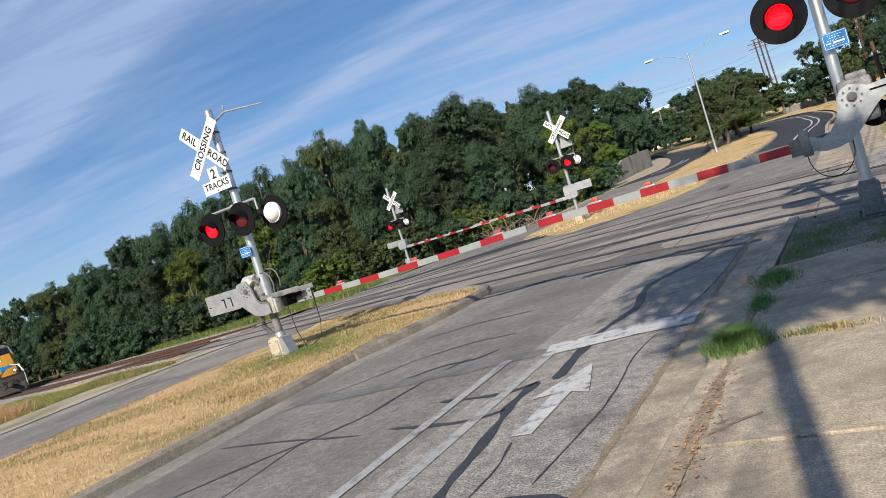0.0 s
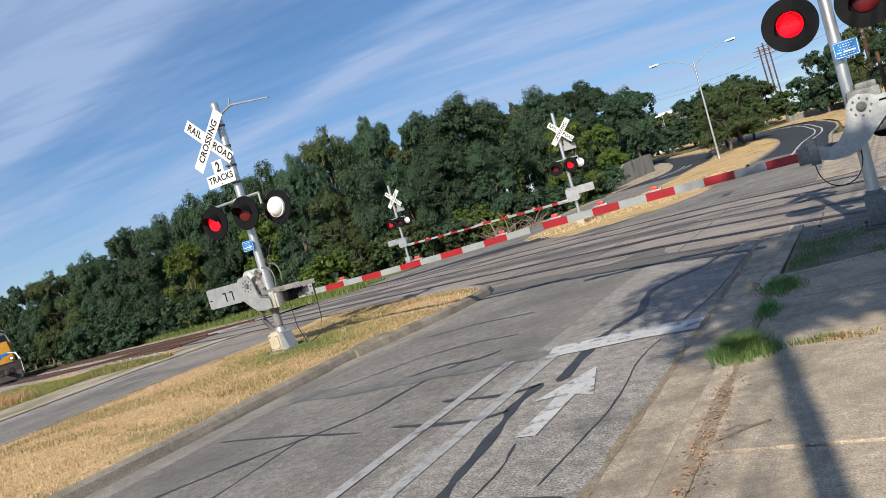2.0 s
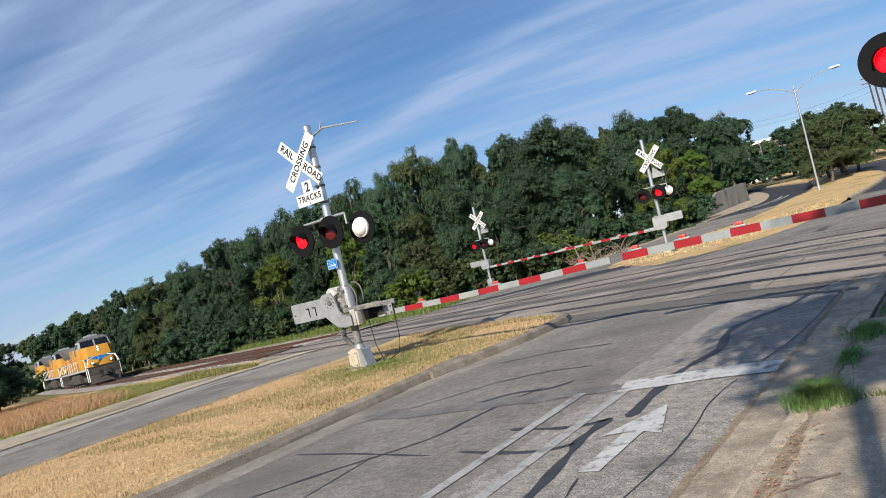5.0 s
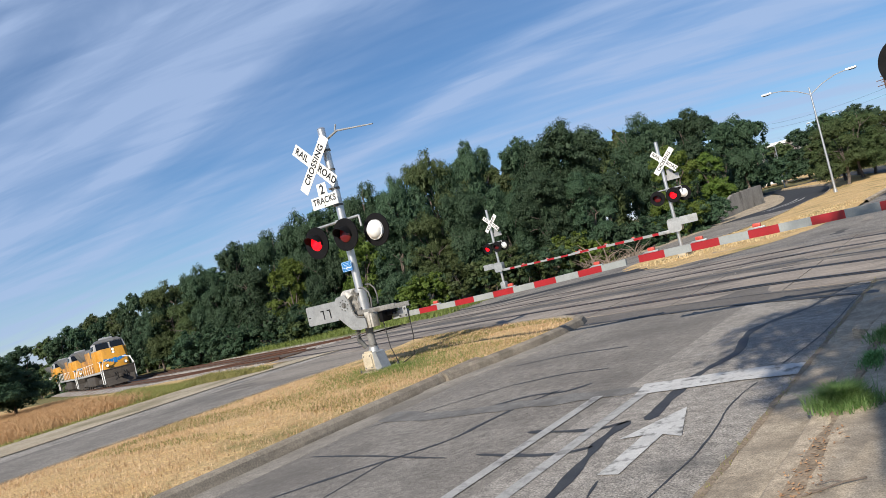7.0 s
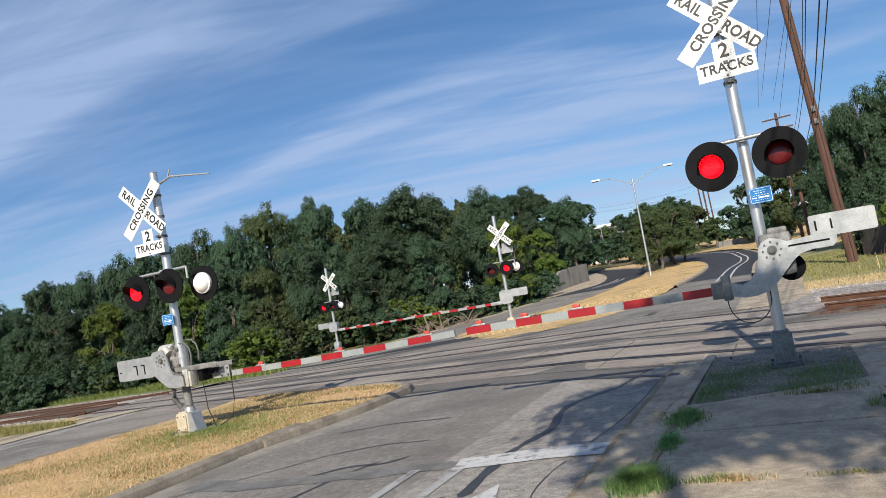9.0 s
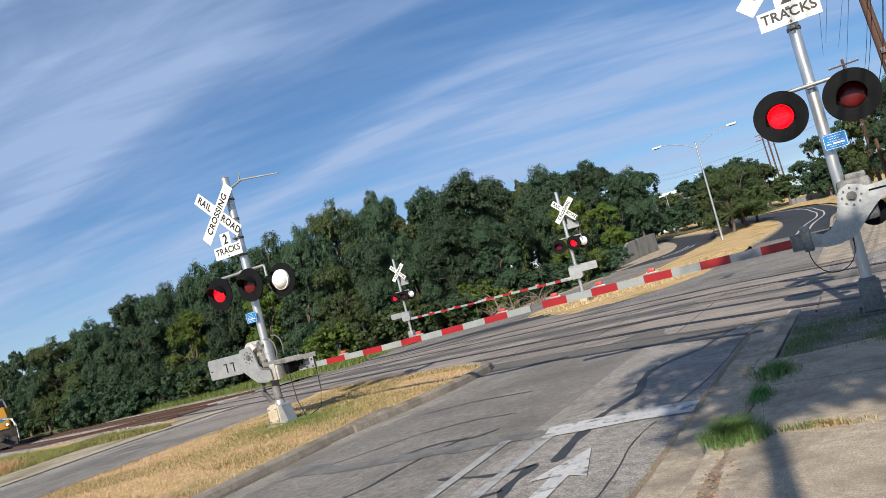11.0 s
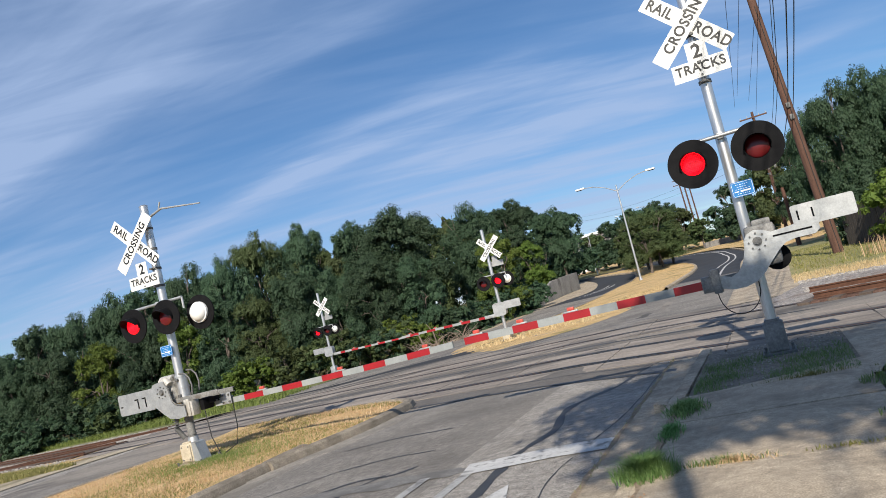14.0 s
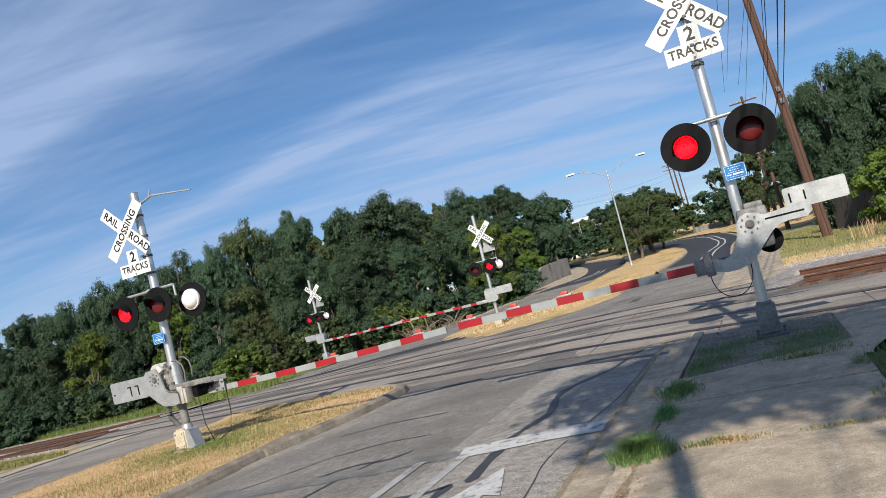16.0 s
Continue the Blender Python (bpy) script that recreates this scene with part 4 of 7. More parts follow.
def track_sign(root, x, y, z, mat=None):
    bm = bmesh.new()
    pts = [(-0.343, -0.115), (0.343, -0.115), (0.343, 0.115), (0.125, 0.115), (0.125, 0.345), (-0.125, 0.345), (-0.125, 0.115), (-0.343, 0.115)]
    plate(bm, [(x + a, z + b) for a, b in pts], y, 0.004)
    s = part("track_count_sign", bm, mat or M_SIGN, root, "white sign with black writing, 2 TRACKS" if mat is None else "grey back of the track sign", smooth=False)
    if mat is None:
        lettering("2", 0.24, x, z + 0.215, y - 0.0035, 0, s)
        lettering("TRACKS", 0.165, x, z + 0.015, y - 0.0035, 0, s, xs=0.95)
        for dz in (-0.085, 0.315):
            bm = bmesh.new()
            rod(bm, (x, y - 0.012, z + dz), (x, y, z + dz), 0.014, seg=10)
            part("bolt", bm, M_GREYBOX, s)


def flasher(root, x, y, z, lit, face=-1, white_back=True):
    """One signal head: black disc, hood, lens, and a pale housing behind. face: -1 towards the viewpoint's side."""
    f = face
    bm = bmesh.new()
    rod(bm, (x, y - 0.012 * f, z), (x, y + 0.012 * f, z), 0.305, seg=40)
    head = part("signal_disc", bm, M_BLACK, root, "round black background disc")
    bm = bmesh.new()
    n = 20
    prof = []
    for k in range(n + 1):
        a = radians(-20 + 220 * k / n)
        ln = 0.05 + 0.20 * max(0.0, math.sin(a)) ** 0.7
        ca, sa = math.cos(a) * 0.152, math.sin(a) * 0.152
        prof.append([bm.verts.new((x + ca, y + 0.01 * f, z + sa)), bm.verts.new((x + ca * 1.03, y + ln * f, z + sa * 1.03 - 0.03 * (ln > 0.1))),
                     bm.verts.new((x + ca * 1.08, y + ln * f, z + sa * 1.08 - 0.03 * (ln > 0.1))), bm.verts.new((x + ca * 1.08, y + 0.01 * f, z + sa * 1.08))])
    for p, q in zip(prof, prof[1:]):
        for j in range(3):
            bm.faces.new((p[j], p[j + 1], q[j + 1], q[j]))
    part("hood", bm, M_BLACK, head, "black metal hood")
    bm = bmesh.new()
    bmesh.ops.create_uvsphere(bm, u_segments=28, v_segments=12, radius=0.148, matrix=Matrix.Translation((x, y + 0.012 * f, z)) @ Matrix.Diagonal((1, 0.3, 1, 1)))
    part("lens", bm, M_LENS if lit else M_LENS_OFF, head, "lit red lens" if lit else "unlit dark red lens")
    bm = bmesh.new()
    bmesh.ops.create_uvsphere(bm, u_segments=24, v_segments=12, radius=0.17, matrix=Matrix.Translation((x, y - 0.03 * f, z)) @ Matrix.Diagonal((1, 0.95, 1, 1)))
    bmesh.ops.delete(bm, geom=[v for v in bm.verts if (v.co.y - (y - 0.03 * f)) * f > 0.001], context="VERTS")
    rod(bm, (x, y - 0.014 * f, z), (x, y - 0.06 * f, z), 0.185, seg=24)
    part("housing", bm, M_WHITE if white_back else M_BLACK, head, "white domed lamp housing" if white_back else "")
    return head


def info_sign(root, x, y, z):
    bm = bmesh.new()
    plate(bm, rounded(x - 0.13, z - 0.095, x + 0.13, z + 0.095, 0.02), y, 0.004)
    s = part("information_sign", bm, M_BLUE, root, "small blue information sign with white border", smooth=False)
    bm = bmesh.new()
    for a, b, c, d in ((x - 0.115, z + 0.082, x + 0.115, z + 0.086), (x - 0.115, z - 0.086, x + 0.115, z - 0.082), (x - 0.121, z - 0.08, x - 0.117, z + 0.08), (x + 0.117, z - 0.08, x + 0.121, z + 0.08)):
        box(bm, ((a + c) / 2, y - 0.003, (b + d) / 2), (c - a, 0.002, d - b))
    for zz, w in ((0.055, 0.15), (0.028, 0.12), (0.0, 0.17), (-0.057, 0.14)):
        k = -w / 2
        while k < w / 2 - 0.01:
            ww = random.uniform(0.010, 0.024)
            box(bm, (x + k + ww / 2, y - 0.003, z + zz), (ww, 0.002, 0.0055))
            k += ww + 0.011
    box(bm, (x + 0.03, y - 0.003, z - 0.028), (0.12, 0.002, 0.02))
    box(bm, (x - 0.075, y - 0.003, z - 0.028), (0.05, 0.002, 0.012))
    part("printing", bm, M_WHITE, s, "white printed lines", smooth=False)


def clamps(root, x, y, zs, r):
    for z in zs:
        bm = bmesh.new()
        rod(bm, (x, y, z - 0.02), (x, y, z + 0.02), r + 0.012, seg=18)
        box(bm, (x, y - r - 0.04, z), (0.05, 0.08, 0.035), 0.006)
        rod(bm, (x + 0.05, y - r - 0.03, z), (x - 0.05, y - r - 0.03, z), 0.009, seg=8)
        part("clamp", bm, M_GREYBOX, root, "dark steel band clamp")


def gate_arm(root, x0, x1, y0, y1, z, seg, first_red, h0=0.16, h1=0.13, lamps=(), lead=0.0, droop=0.0):
    """A striped boom from its clamp at x0 to its tip at x1."""
    L = x1 - x0
    n = int(round((abs(L) - lead) / seg))
    arm = None
    edges = [0.0] + ([lead] if lead else []) + [lead + (abs(L) - lead) * (k + 1) / n for k in range(n)]
    red = first_red
    for i, (a, b) in enumerate(zip(edges, edges[1:])):
        s = 1 if L > 0 else -1
        fa, fb = a / abs(L), b / abs(L)
        bm = bmesh.new()
        vs = []
        for f, x in ((fa, x0 + s * a), (fb, x0 + s * b)):
            y, h = y0 + (y1 - y0) * f, h0 + (h1 - h0) * f
            zz = z - droop * f * f
            vs.append([bm.verts.new((x, y + dy, zz + dz)) for dy, dz in ((-0.022, -h / 2), (0.022, -h / 2), (0.022, h / 2), (-0.022, h / 2))])
        for k in range(4):
            bm.faces.new((vs[0][k], vs[0][(k + 1) % 4], vs[1][(k + 1) % 4], vs[1][k]))
        bm.faces.new(vs[0])
        bm.faces.new(vs[1][::-1])
        is_red = red and not (lead and i == 0)
        part("boom_section", bm, M_RED if is_red else M_ARMW, root, "red reflective boom stripe" if is_red else "off-white reflective boom stripe", smooth=False)
        if not (lead and i == 0):
            red = not red
    for f in lamps:
        x, y = x0 + L * f, y0 + (y1 - y0) * f
        h = h0 + (h1 - h0) * f
        zz = z - droop * f * f + h / 2
        bm = bmesh.new()
        box(bm, (x, y, zz + 0.012), (0.19, 0.05, 0.022), 0.004)
        rod(bm, (x - 0.09, y, zz + 0.02), (x - 0.16, y, zz - 0.02), 0.007, seg=6)
        base = part("boom_lamp_base", bm, M_GALV, root)
        bm = bmesh.new()
        box(bm, (x, y, zz + 0.045), (0.10, 0.05, 0.05), 0.014)
        part("boom_lamp", bm, M_BOOMLAMP, base, "small red boom lamp")


def mast_pole(root, x, y, z0, z1, r=0.064):
    bm = bmesh.new()
    rod(bm, (x, y, z0), (x, y, z1), r, seg=22)
    rod(bm, (x, y, z1), (x, y, z1 + 0.025), r + 0.006, r * 0.7, seg=22)
    return part("mast", bm, M_ALU, root, "bare aluminium mast")


def footing(root, x, y, z, mat, w=0.34):
    bm = bmesh.new()
    box(bm, (x, y, z + 0.24), (w * 0.82, w * 0.82, 0.36), 0.025)
    box(bm, (x, y, z + 0.43), (w * 0.62, w * 0.62, 0.05), 0.012)
    part("junction_base", bm, mat, root, "cast junction box at the mast's foot")
    bm = bmesh.new()
    box(bm, (x, y, z + 0.035), (w * 1.35, w * 1.35, 0.05), 0.012)
    for a in (-1, 1):
        for b in (-1, 1):
            rod(bm, (x + a * w * 0.55, y + b * w * 0.55, z - 0.1), (x + a * w * 0.55, y + b * w * 0.55, z + 0.10), 0.018, seg=8)
    part("base_plate", bm, M_GREYBOX, root, "bolted dark base plate")


def cross_arm(root, x0, x1, y, z):
    bm = bmesh.new()
    rod(bm, (x0, y, z), (x1, y, z), 0.025, seg=12)
    for x in (x0, x1):
        rod(bm, (x, y, z), (x, y, z - 0.2), 0.02, seg=8)
    box(bm, ((x0 + x1) / 2, y + 0.05, z), (0.08, 0.12, 0.08), 0.015)
    return part("lamp_cross_arm", bm, M_GALV, root, "steel cross-arm carrying the lamps")


def pivot_bolts(root, x, y, z):
    bm = bmesh.new()
    rod(bm, (x, y - 0.03, z), (x, y, z), 0.04, seg=6)
    rod(bm, (x, y - 0.012, z), (x, y, z), 0.055, seg=18)
    for k in range(8):
        a = k * math.pi / 4
        rod(bm, (x + 0.1 * math.cos(a), y - 0.014, z + 0.1 * math.sin(a)), (x + 0.1 * math.cos(a), y, z + 0.1 * math.sin(a)), 0.013, seg=6)
    part("pivot_bolt", bm, M_GREYBOX, root)


# the signal on the pavement side
RX, RY, RB = -0.12, 9.98, 0.06
sig = thing("crossing_signal", 0, 0, 0, "aluminium level-crossing signal with lowered boom beside the pavement", "crossing signal", "crossing signals")
mast_pole(sig, RX, RY, RB + 0.42, 4.72, 0.068)
footing(sig, RX, RY, RB, M_MACHINE, 0.29)
crossbuck(sig, RX - 0.03, RY - 0.14, 4.36)
track_sign(sig, RX, RY - 0.13, 3.745)
clamps(sig, RX, RY, (4.5, 4.2, 3.82, 3.58), 0.068)
cross_arm(sig, RX - 0.40, RX + 0.40, RY - 0.13, 2.86)
flasher(sig, RX - 0.39, RY - 0.2, 2.60, True)
flasher(sig, RX + 0.38, RY - 0.2, 2.60, False)
info_sign(sig, RX + 0.09, RY - 0.14, 2.15)
bm = bmesh.new()
S_PLATE = [(-0.58, 1.19), (-0.42, 1.13), (-0.33, 1.17), (-0.25, 1.27), (-0.20, 1.40), (-0.18, 1.52), (-0.13, 1.59), (-0.04, 1.625), (0.06, 1.60), (0.14, 1.555), (0.28, 1.565), (0.60, 1.60), (0.645, 1.58), (0.67, 1.53),
           (0.665, 1.46), (0.61, 1.415), (0.40, 1.415), (0.27, 1.39), (0.19, 1.33), (0.10, 1.24), (-0.03, 1.10), (-0.15, 1.01), (-0.28, 0.975), (-0.42, 0.975), (-0.58, 1.02)]
plate(bm, S_PLATE, 9.72, 0.014)
cw = part("counterweight_arm", bm, M_GALV, sig, "curved galvanised boom arm plate")
bm = bmesh.new()
box(bm, (0.37, 9.710, 1.497), (0.44, 0.006, 0.02), 0.002)
part("slot", bm, M_BLACK, cw)
bm = bmesh.new()
plate(bm, rounded(0.42, 1.53, 1.14, 1.80, 0.03), 10.18, 0.02)
cwf = part("counterweight_plate", bm, M_GALV, sig, "flat galvanised counterweight plate")
for sx in (0.49, 0.66):
    bm = bmesh.new()
    box(bm, (sx, 10.166, 1.67), (0.02, 0.006, 0.12), 0.002)
    part("slot", bm, M_BLACK, cwf)
bm = bmesh.new()
box(bm, (0.02, 9.95, 1.42), (0.36, 0.36, 0.52), 0.06)
box(bm, (0.06, 9.95, 1.70), (0.22, 0.26, 0.08), 0.03)
part("gate_machine", bm, M_MACHINE, sig, "grey cast gate machine housing")
bm = bmesh.new()
rod(bm, (0.14, 9.95, 1.24), (0.14, 10.12, 1.24), 0.16, seg=20)
part("motor_cover", bm, M_BLACK, sig, "dark rounded motor cover")
pivot_bolts(sig, -0.03, 9.712, 1.48)
bm = bmesh.new()
box(bm, (-0.605, 9.78, 1.12), (0.10, 0.20, 0.30), 0.012)
box(bm, (-0.70, 9.75, 1.10), (0.16, 0.09, 0.20), 0.008)
box(bm, (-0.42, 9.95, 1.09), (0.34, 0.05, 0.14), 0.01)
for a, b in ((-0.66, 1.2), (-0.66, 1.03), (-0.74, 1.16), (-0.74, 1.05), (-0.57, 1.23), (-0.57, 1.0)):
    rod(bm, (a, 9.66, b), (a, 9.71, b), 0.016, seg=6)
part("boom_clamp", bm, M_MACHINE, sig, "bolted grey steel boom clamp")
gate_arm(sig, -0.76, -4.06, 9.75, 9.72, 1.10, 0.37, True, 0.105, 0.10, (0.52, 0.74, 0.94), 0.0, 0.02)
bm = bmesh.new()
tube(bm, [(-0.38 - 0.24 * math.cos(math.pi * k / 14), 9.70 + 0.015 * k, 1.0 - 0.34 * math.sin(math.pi * k / 14) ** 0.8) for k in range(15)], 0.006)
part("cable", bm, M_CABLE, sig, "drooping black cable")

# the signal in the median
LX, LY, LB = -9.85, 10.33, -0.03
sig2 = thing("crossing_signal", 0, 0, 0, "aluminium level-crossing signal with lowered boom on the dry median", "crossing signal", "crossing signals")
mast_pole(sig2, LX, LY, 1.02, 4.70, 0.075)
bm = bmesh.new()
rod(bm, (LX, LY, LB + 0.42), (LX, LY, 1.05), 0.072, seg=20)
for z in (LB + 0.55, 0.80, 0.98):
    rod(bm, (LX, LY, z - 0.012), (LX, LY, z + 0.012), 0.082, seg=20)
part("lower_mast", bm, M_MACHINE, sig2, "dull grey lower mast")
bm = bmesh.new()
box(bm, (LX - 0.05, LY - 0.07, LB + 0.25), (0.27, 0.20, 0.33), 0.025)
box(bm, (LX - 0.05, LY - 0.18, LB + 0.25), (0.22, 0.03, 0.28), 0.012)
box(bm, (LX - 0.05, LY - 0.07, LB + 0.425), (0.17, 0.15, 0.03), 0.01)
jb = part("junction_base", bm, M_BEIGE, sig2, "weathered beige junction box at the mast's foot")
for a, b in ((-0.12, 0.36), (0.03, 0.14), (-0.12, 0.14), (0.03, 0.36)):
    bm = bmesh.new()
    rod(bm, (LX + a, LY - 0.205, LB + b), (LX + a, LY - 0.19, LB + b), 0.014, seg=8)
    part("bolt", bm, M_GREYBOX, jb)
bm = bmesh.new()
prism_pts = [(LX + 0.08, 0.06), (LX + 0.26, 0.06), (LX + 0.22, 0.20), (LX + 0.17, 0.40), (LX + 0.08, 0.42)]
plate(bm, [(a, LB + b) for a, b in prism_pts], LY - 0.04, 0.24)
part("base_casting", bm, M_GALV, sig2, "grey cast base flange")
bm = bmesh.new()
rod(bm, (LX, LY, LB + 0.36), (LX, LY, LB + 0.50), 0.115, 0.085, 18)
part("base_collar", bm, M_GALV, sig2, "grey cast collar")
for a in (-0.22, 0.30):
    for b in (-0.24, 0.22):
        bm = bmesh.new()
        rod(bm, (LX + a, LY + b, LB), (LX + a, LY + b, LB + 0.12), 0.017, seg=8)
        part("anchor_bolt", bm, M_GREYBOX, sig2)
crossbuck(sig2, -10.05, 10.13, 4.06)
track_sign(sig2, -10.02, 10.15, 3.35)
clamps(sig2, LX, LY, (4.28, 3.90, 3.54, 3.22), 0.075)
cross_arm(sig2, LX - 0.62, LX + 0.55, LY - 0.14, 2.90)
flasher(sig2, -10.41, 10.08, 2.62, True)
flasher(sig2, -9.63, 10.08, 2.62, False)
flasher(sig2, -9.19, 10.45, 2.58, False, 1)
info_sign(sig2, -9.905, 10.2, 2.05)
bm = bmesh.new()
rod(bm, (LX, LY, 4.45), (LX + 0.40, LY - 0.02, 4.55), 0.022, 0.02)
rod(bm, (LX + 0.40, LY - 0.02, 4.55), (LX + 1.31, LY - 0.05, 4.40), 0.02, 0.012)
rod(bm, (LX, LY, 4.43), (LX + 0.32, LY, 4.54), 0.014)
rod(bm, (LX + 0.32, LY, 4.54), (LX + 0.39, LY, 4.68), 0.014)
part("top_bracket", bm, M_GALV, sig2, "thin steel bracket arm at the mast's top")
bm = bmesh.new()
plate(bm, [(-10.35, 1.43), (-10.28, 1.52), (-10.07, 1.545), (-9.96, 1.43), (-9.93, 1.28), (-9.92, 1.16), (-9.87, 1.08), (-9.67, 1.04), (-9.66, 0.86), (-9.84, 0.84), (-10.03, 0.87), (-10.17, 0.98), (-10.37, 1.17)], 10.10, 0.018)
part("counterweight_arm", bm, M_GALV, sig2, "curved galvanised boom arm plate")
bm = bmesh.new()
plate(bm, rounded(-11.18, 1.09, -10.33, 1.465, 0.04), 10.12, 0.03)
cwf = part("counterweight_plate", bm, M_GALV, sig2, "flat galvanised counterweight plate")
for sx in (-10.71, -10.53):
    bm = bmesh.new()
    box(bm, (sx, 10.102, 1.24), (0.024, 0.008, 0.15), 0.002)
    part("slot", bm, M_BLACK, cwf)
    bm = bmesh.new()
    box(bm, (sx - 0.03, 10.102, 1.33), (0.09, 0.008, 0.022), 0.002)
    part("slot", bm, M_BLACK, cwf)
bm = bmesh.new()
box(bm, (-11.11, 10.102, 1.25), (0.05, 0.008, 0.022), 0.002)
part("slot", bm, M_BLACK, cwf)
M_CAST = material("pale_cast_housing", (0.46, 0.44, 0.40), (0.56, 0.54, 0.49), 6, 0.5, 0.2, bump=0.2, fine=40, stain=(0.26, 0.24, 0.21), stain_scale=5, stain_at=(0.5, 0.7))
bm = bmesh.new()
box(bm, (-10.10, 10.32, 1.30), (0.34, 0.30, 0.44), 0.07)
rod(bm, (-10.24, 10.32, 1.47), (-9.96, 10.32, 1.47), 0.15, seg=24)
rod(bm, (-10.02, 10.14, 1.56), (-9.94, 10.14, 1.46), 0.05, 0.07, 14)
machine = part("gate_machine", bm, M_CAST, sig2, "pale cast gate machine housing")
for z in (1.20, 1.34, 1.50):
    bm = bmesh.new()
    box(bm, (-10.02, 10.15, z), (0.20, 0.03, 0.022), 0.006)
    part("rib", bm, M_CAST, machine)
for k in range(6):
    bm = bmesh.new()
    a = k * math.pi / 3
    rod(bm, (-9.955, 10.32 + 0.12 * math.cos(a), 1.47 + 0.12 * math.sin(a)), (-9.94, 10.32 + 0.12 * math.cos(a), 1.47 + 0.12 * math.sin(a)), 0.013, seg=6)
    part("cover_bolt", bm, M_GREYBOX, machine)
bm = bmesh.new()
tube(bm, [(-10.02, 10.085, 1.52), (-9.95, 10.085, 1.40), (-9.925, 10.085, 1.26), (-9.90, 10.085, 1.15), (-9.82, 10.085, 1.09), (-9.66, 10.085, 1.06)], 0.014, 8)
part("plate_lip", bm, M_GREYBOX, sig2, "dark rolled lip of the arm plate")
bm = bmesh.new()
rod(bm, (LX + 0.02, LY, 1.14), (LX + 0.02, LY, 1.58), 0.105, seg=26)
for z in (1.16, 1.36, 1.56):
    rod(bm, (LX + 0.02, LY, z - 0.018), (LX + 0.02, LY, z + 0.018), 0.115, seg=26)
sleeve = part("mast_sleeve", bm, M_ALU, sig2, "bright metal sleeve clamped round the mast")
for z in (1.22, 1.50):
    bm = bmesh.new()
    box(bm, (LX + 0.02, LY - 0.115, z), (0.06, 0.05, 0.05), 0.008)
    part("sleeve_lug", bm, M_GREYBOX, sleeve)
for dy, top in ((-0.07, 1.60), (0.12, 1.64)):
    bm = bmesh.new()
    tube(bm, [(LX + 0.05, LY + dy, top), (LX + 0.17, LY + dy, top - 0.01), (LX + 0.26, LY + dy, top - 0.10), (LX + 0.29, LY + dy, top - 0.24), (LX + 0.26, LY + dy, top - 0.40)], 0.015, 8)
    part("guard_loop", bm, M_GREYBOX, sig2, "dark bent guard loop beside the mast")
pivot_bolts(sig2, -10.11, 10.092, 1.35)
for yy, zz in ((10.20, 1.15), (10.60, 1.12)):
    bm = bmesh.new()
    box(bm, (-9.47, yy, zz), (0.98, 0.012, 0.085), 0.003)
    box(bm, (-9.47, yy + 0.025, zz + 0.038), (0.98, 0.05, 0.010), 0.003)
    box(bm, (-9.47, yy + 0.025, zz - 0.038), (0.98, 0.05, 0.010), 0.003)
    part("boom_channel", bm, M_MACHINE, sig2, "grey steel channel carrying the boom")
bm = bmesh.new()
box(bm, (-9.66, 10.17, 0.99), (0.12, 0.06, 0.30), 0.012)
box(bm, (-9.57, 10.24, 0.97), (0.05, 0.18, 0.26), 0.010)
part("hanger_block", bm, M_CAST, sig2, "pale cast hanger block under the channel")
bm = bmesh.new()
box(bm, (-9.44, 10.40, 0.99), (0.10, 0.26, 0.20), 0.02)
box(bm, (-9.30, 10.44, 1.03), (0.14, 0.14, 0.10), 0.012)
part("boom_hinge", bm, M_BLACK, sig2, "dark steel boom hinge")
bm = bmesh.new()
box(bm, (-9.02, 10.43, 0.99), (0.20, 0.015, 0.20), 0.004)
box(bm, (-9.14, 10.50, 0.97), (0.42, 0.012, 0.10), 0.003)
clamp_plate = part("boom_clamp", bm, M_GALV, sig2, "bolted steel boom bracket")
for a, b in ((-9.09, 1.05), (-8.95, 1.05), (-9.09, 0.93), (-8.95, 0.93), (-9.22, 1.0), (-9.32, 1.0)):
    bm = bmesh.new()
    rod(bm, (a, 10.395, b), (a, 10.43, b), 0.017, seg=6)
    part("bolt", bm, M_GREYBOX, clamp_plate)
gate_arm(sig2, -9.33, -4.65, 10.50, 10.62, 0.935, 0.40, True, 0.095, 0.10, (0.22, 0.56, 0.9), 0.64, -0.09)
bm = bmesh.new()
tube(bm, [(LX - 0.12, LY - 0.06, LB + 0.50), (LX - 0.20, LY - 0.12, 0.66), (LX - 0.17, LY - 0.11, 0.84), (LX - 0.06, LY - 0.06, 0.95)], 0.045, 10)
for k in range(7):
    rod(bm, (LX - 0.195, LY - 0.115, 0.58 + k * 0.04), (LX - 0.195, LY - 0.115, 0.59 + k * 0.04), 0.05, seg=10)
part("conduit", bm, M_GREYBOX, sig2, "dark ribbed flexible conduit")
bm = bmesh.new()
tube(bm, [(-8.96, 10.5, 0.98), (-8.97, 10.5, 0.5), (-9.06, 10.5, 0.18), (-9.35, 10.43, 0.05)], 0.009)
tube(bm, [(-9.52, 10.4, 0.9), (-9.42, 10.32, 0.4), (-9.35, 10.38, 0.06)], 0.009)
part("cable", bm, M_CABLE, sig2, "thin black cable")
bm = bmesh.new()
bmesh.ops.create_cone(bm, segments=16, radius1=0.46, radius2=0.38, depth=0.10, cap_ends=True, matrix=Matrix.Translation((LX + 0.10, LY, LB + 0.03)))
bmesh.ops.scale(bm, verts=bm.verts, vec=(1.15, 0.85, 1.0), space=Matrix.Translation((-LX, -LY, 0)))
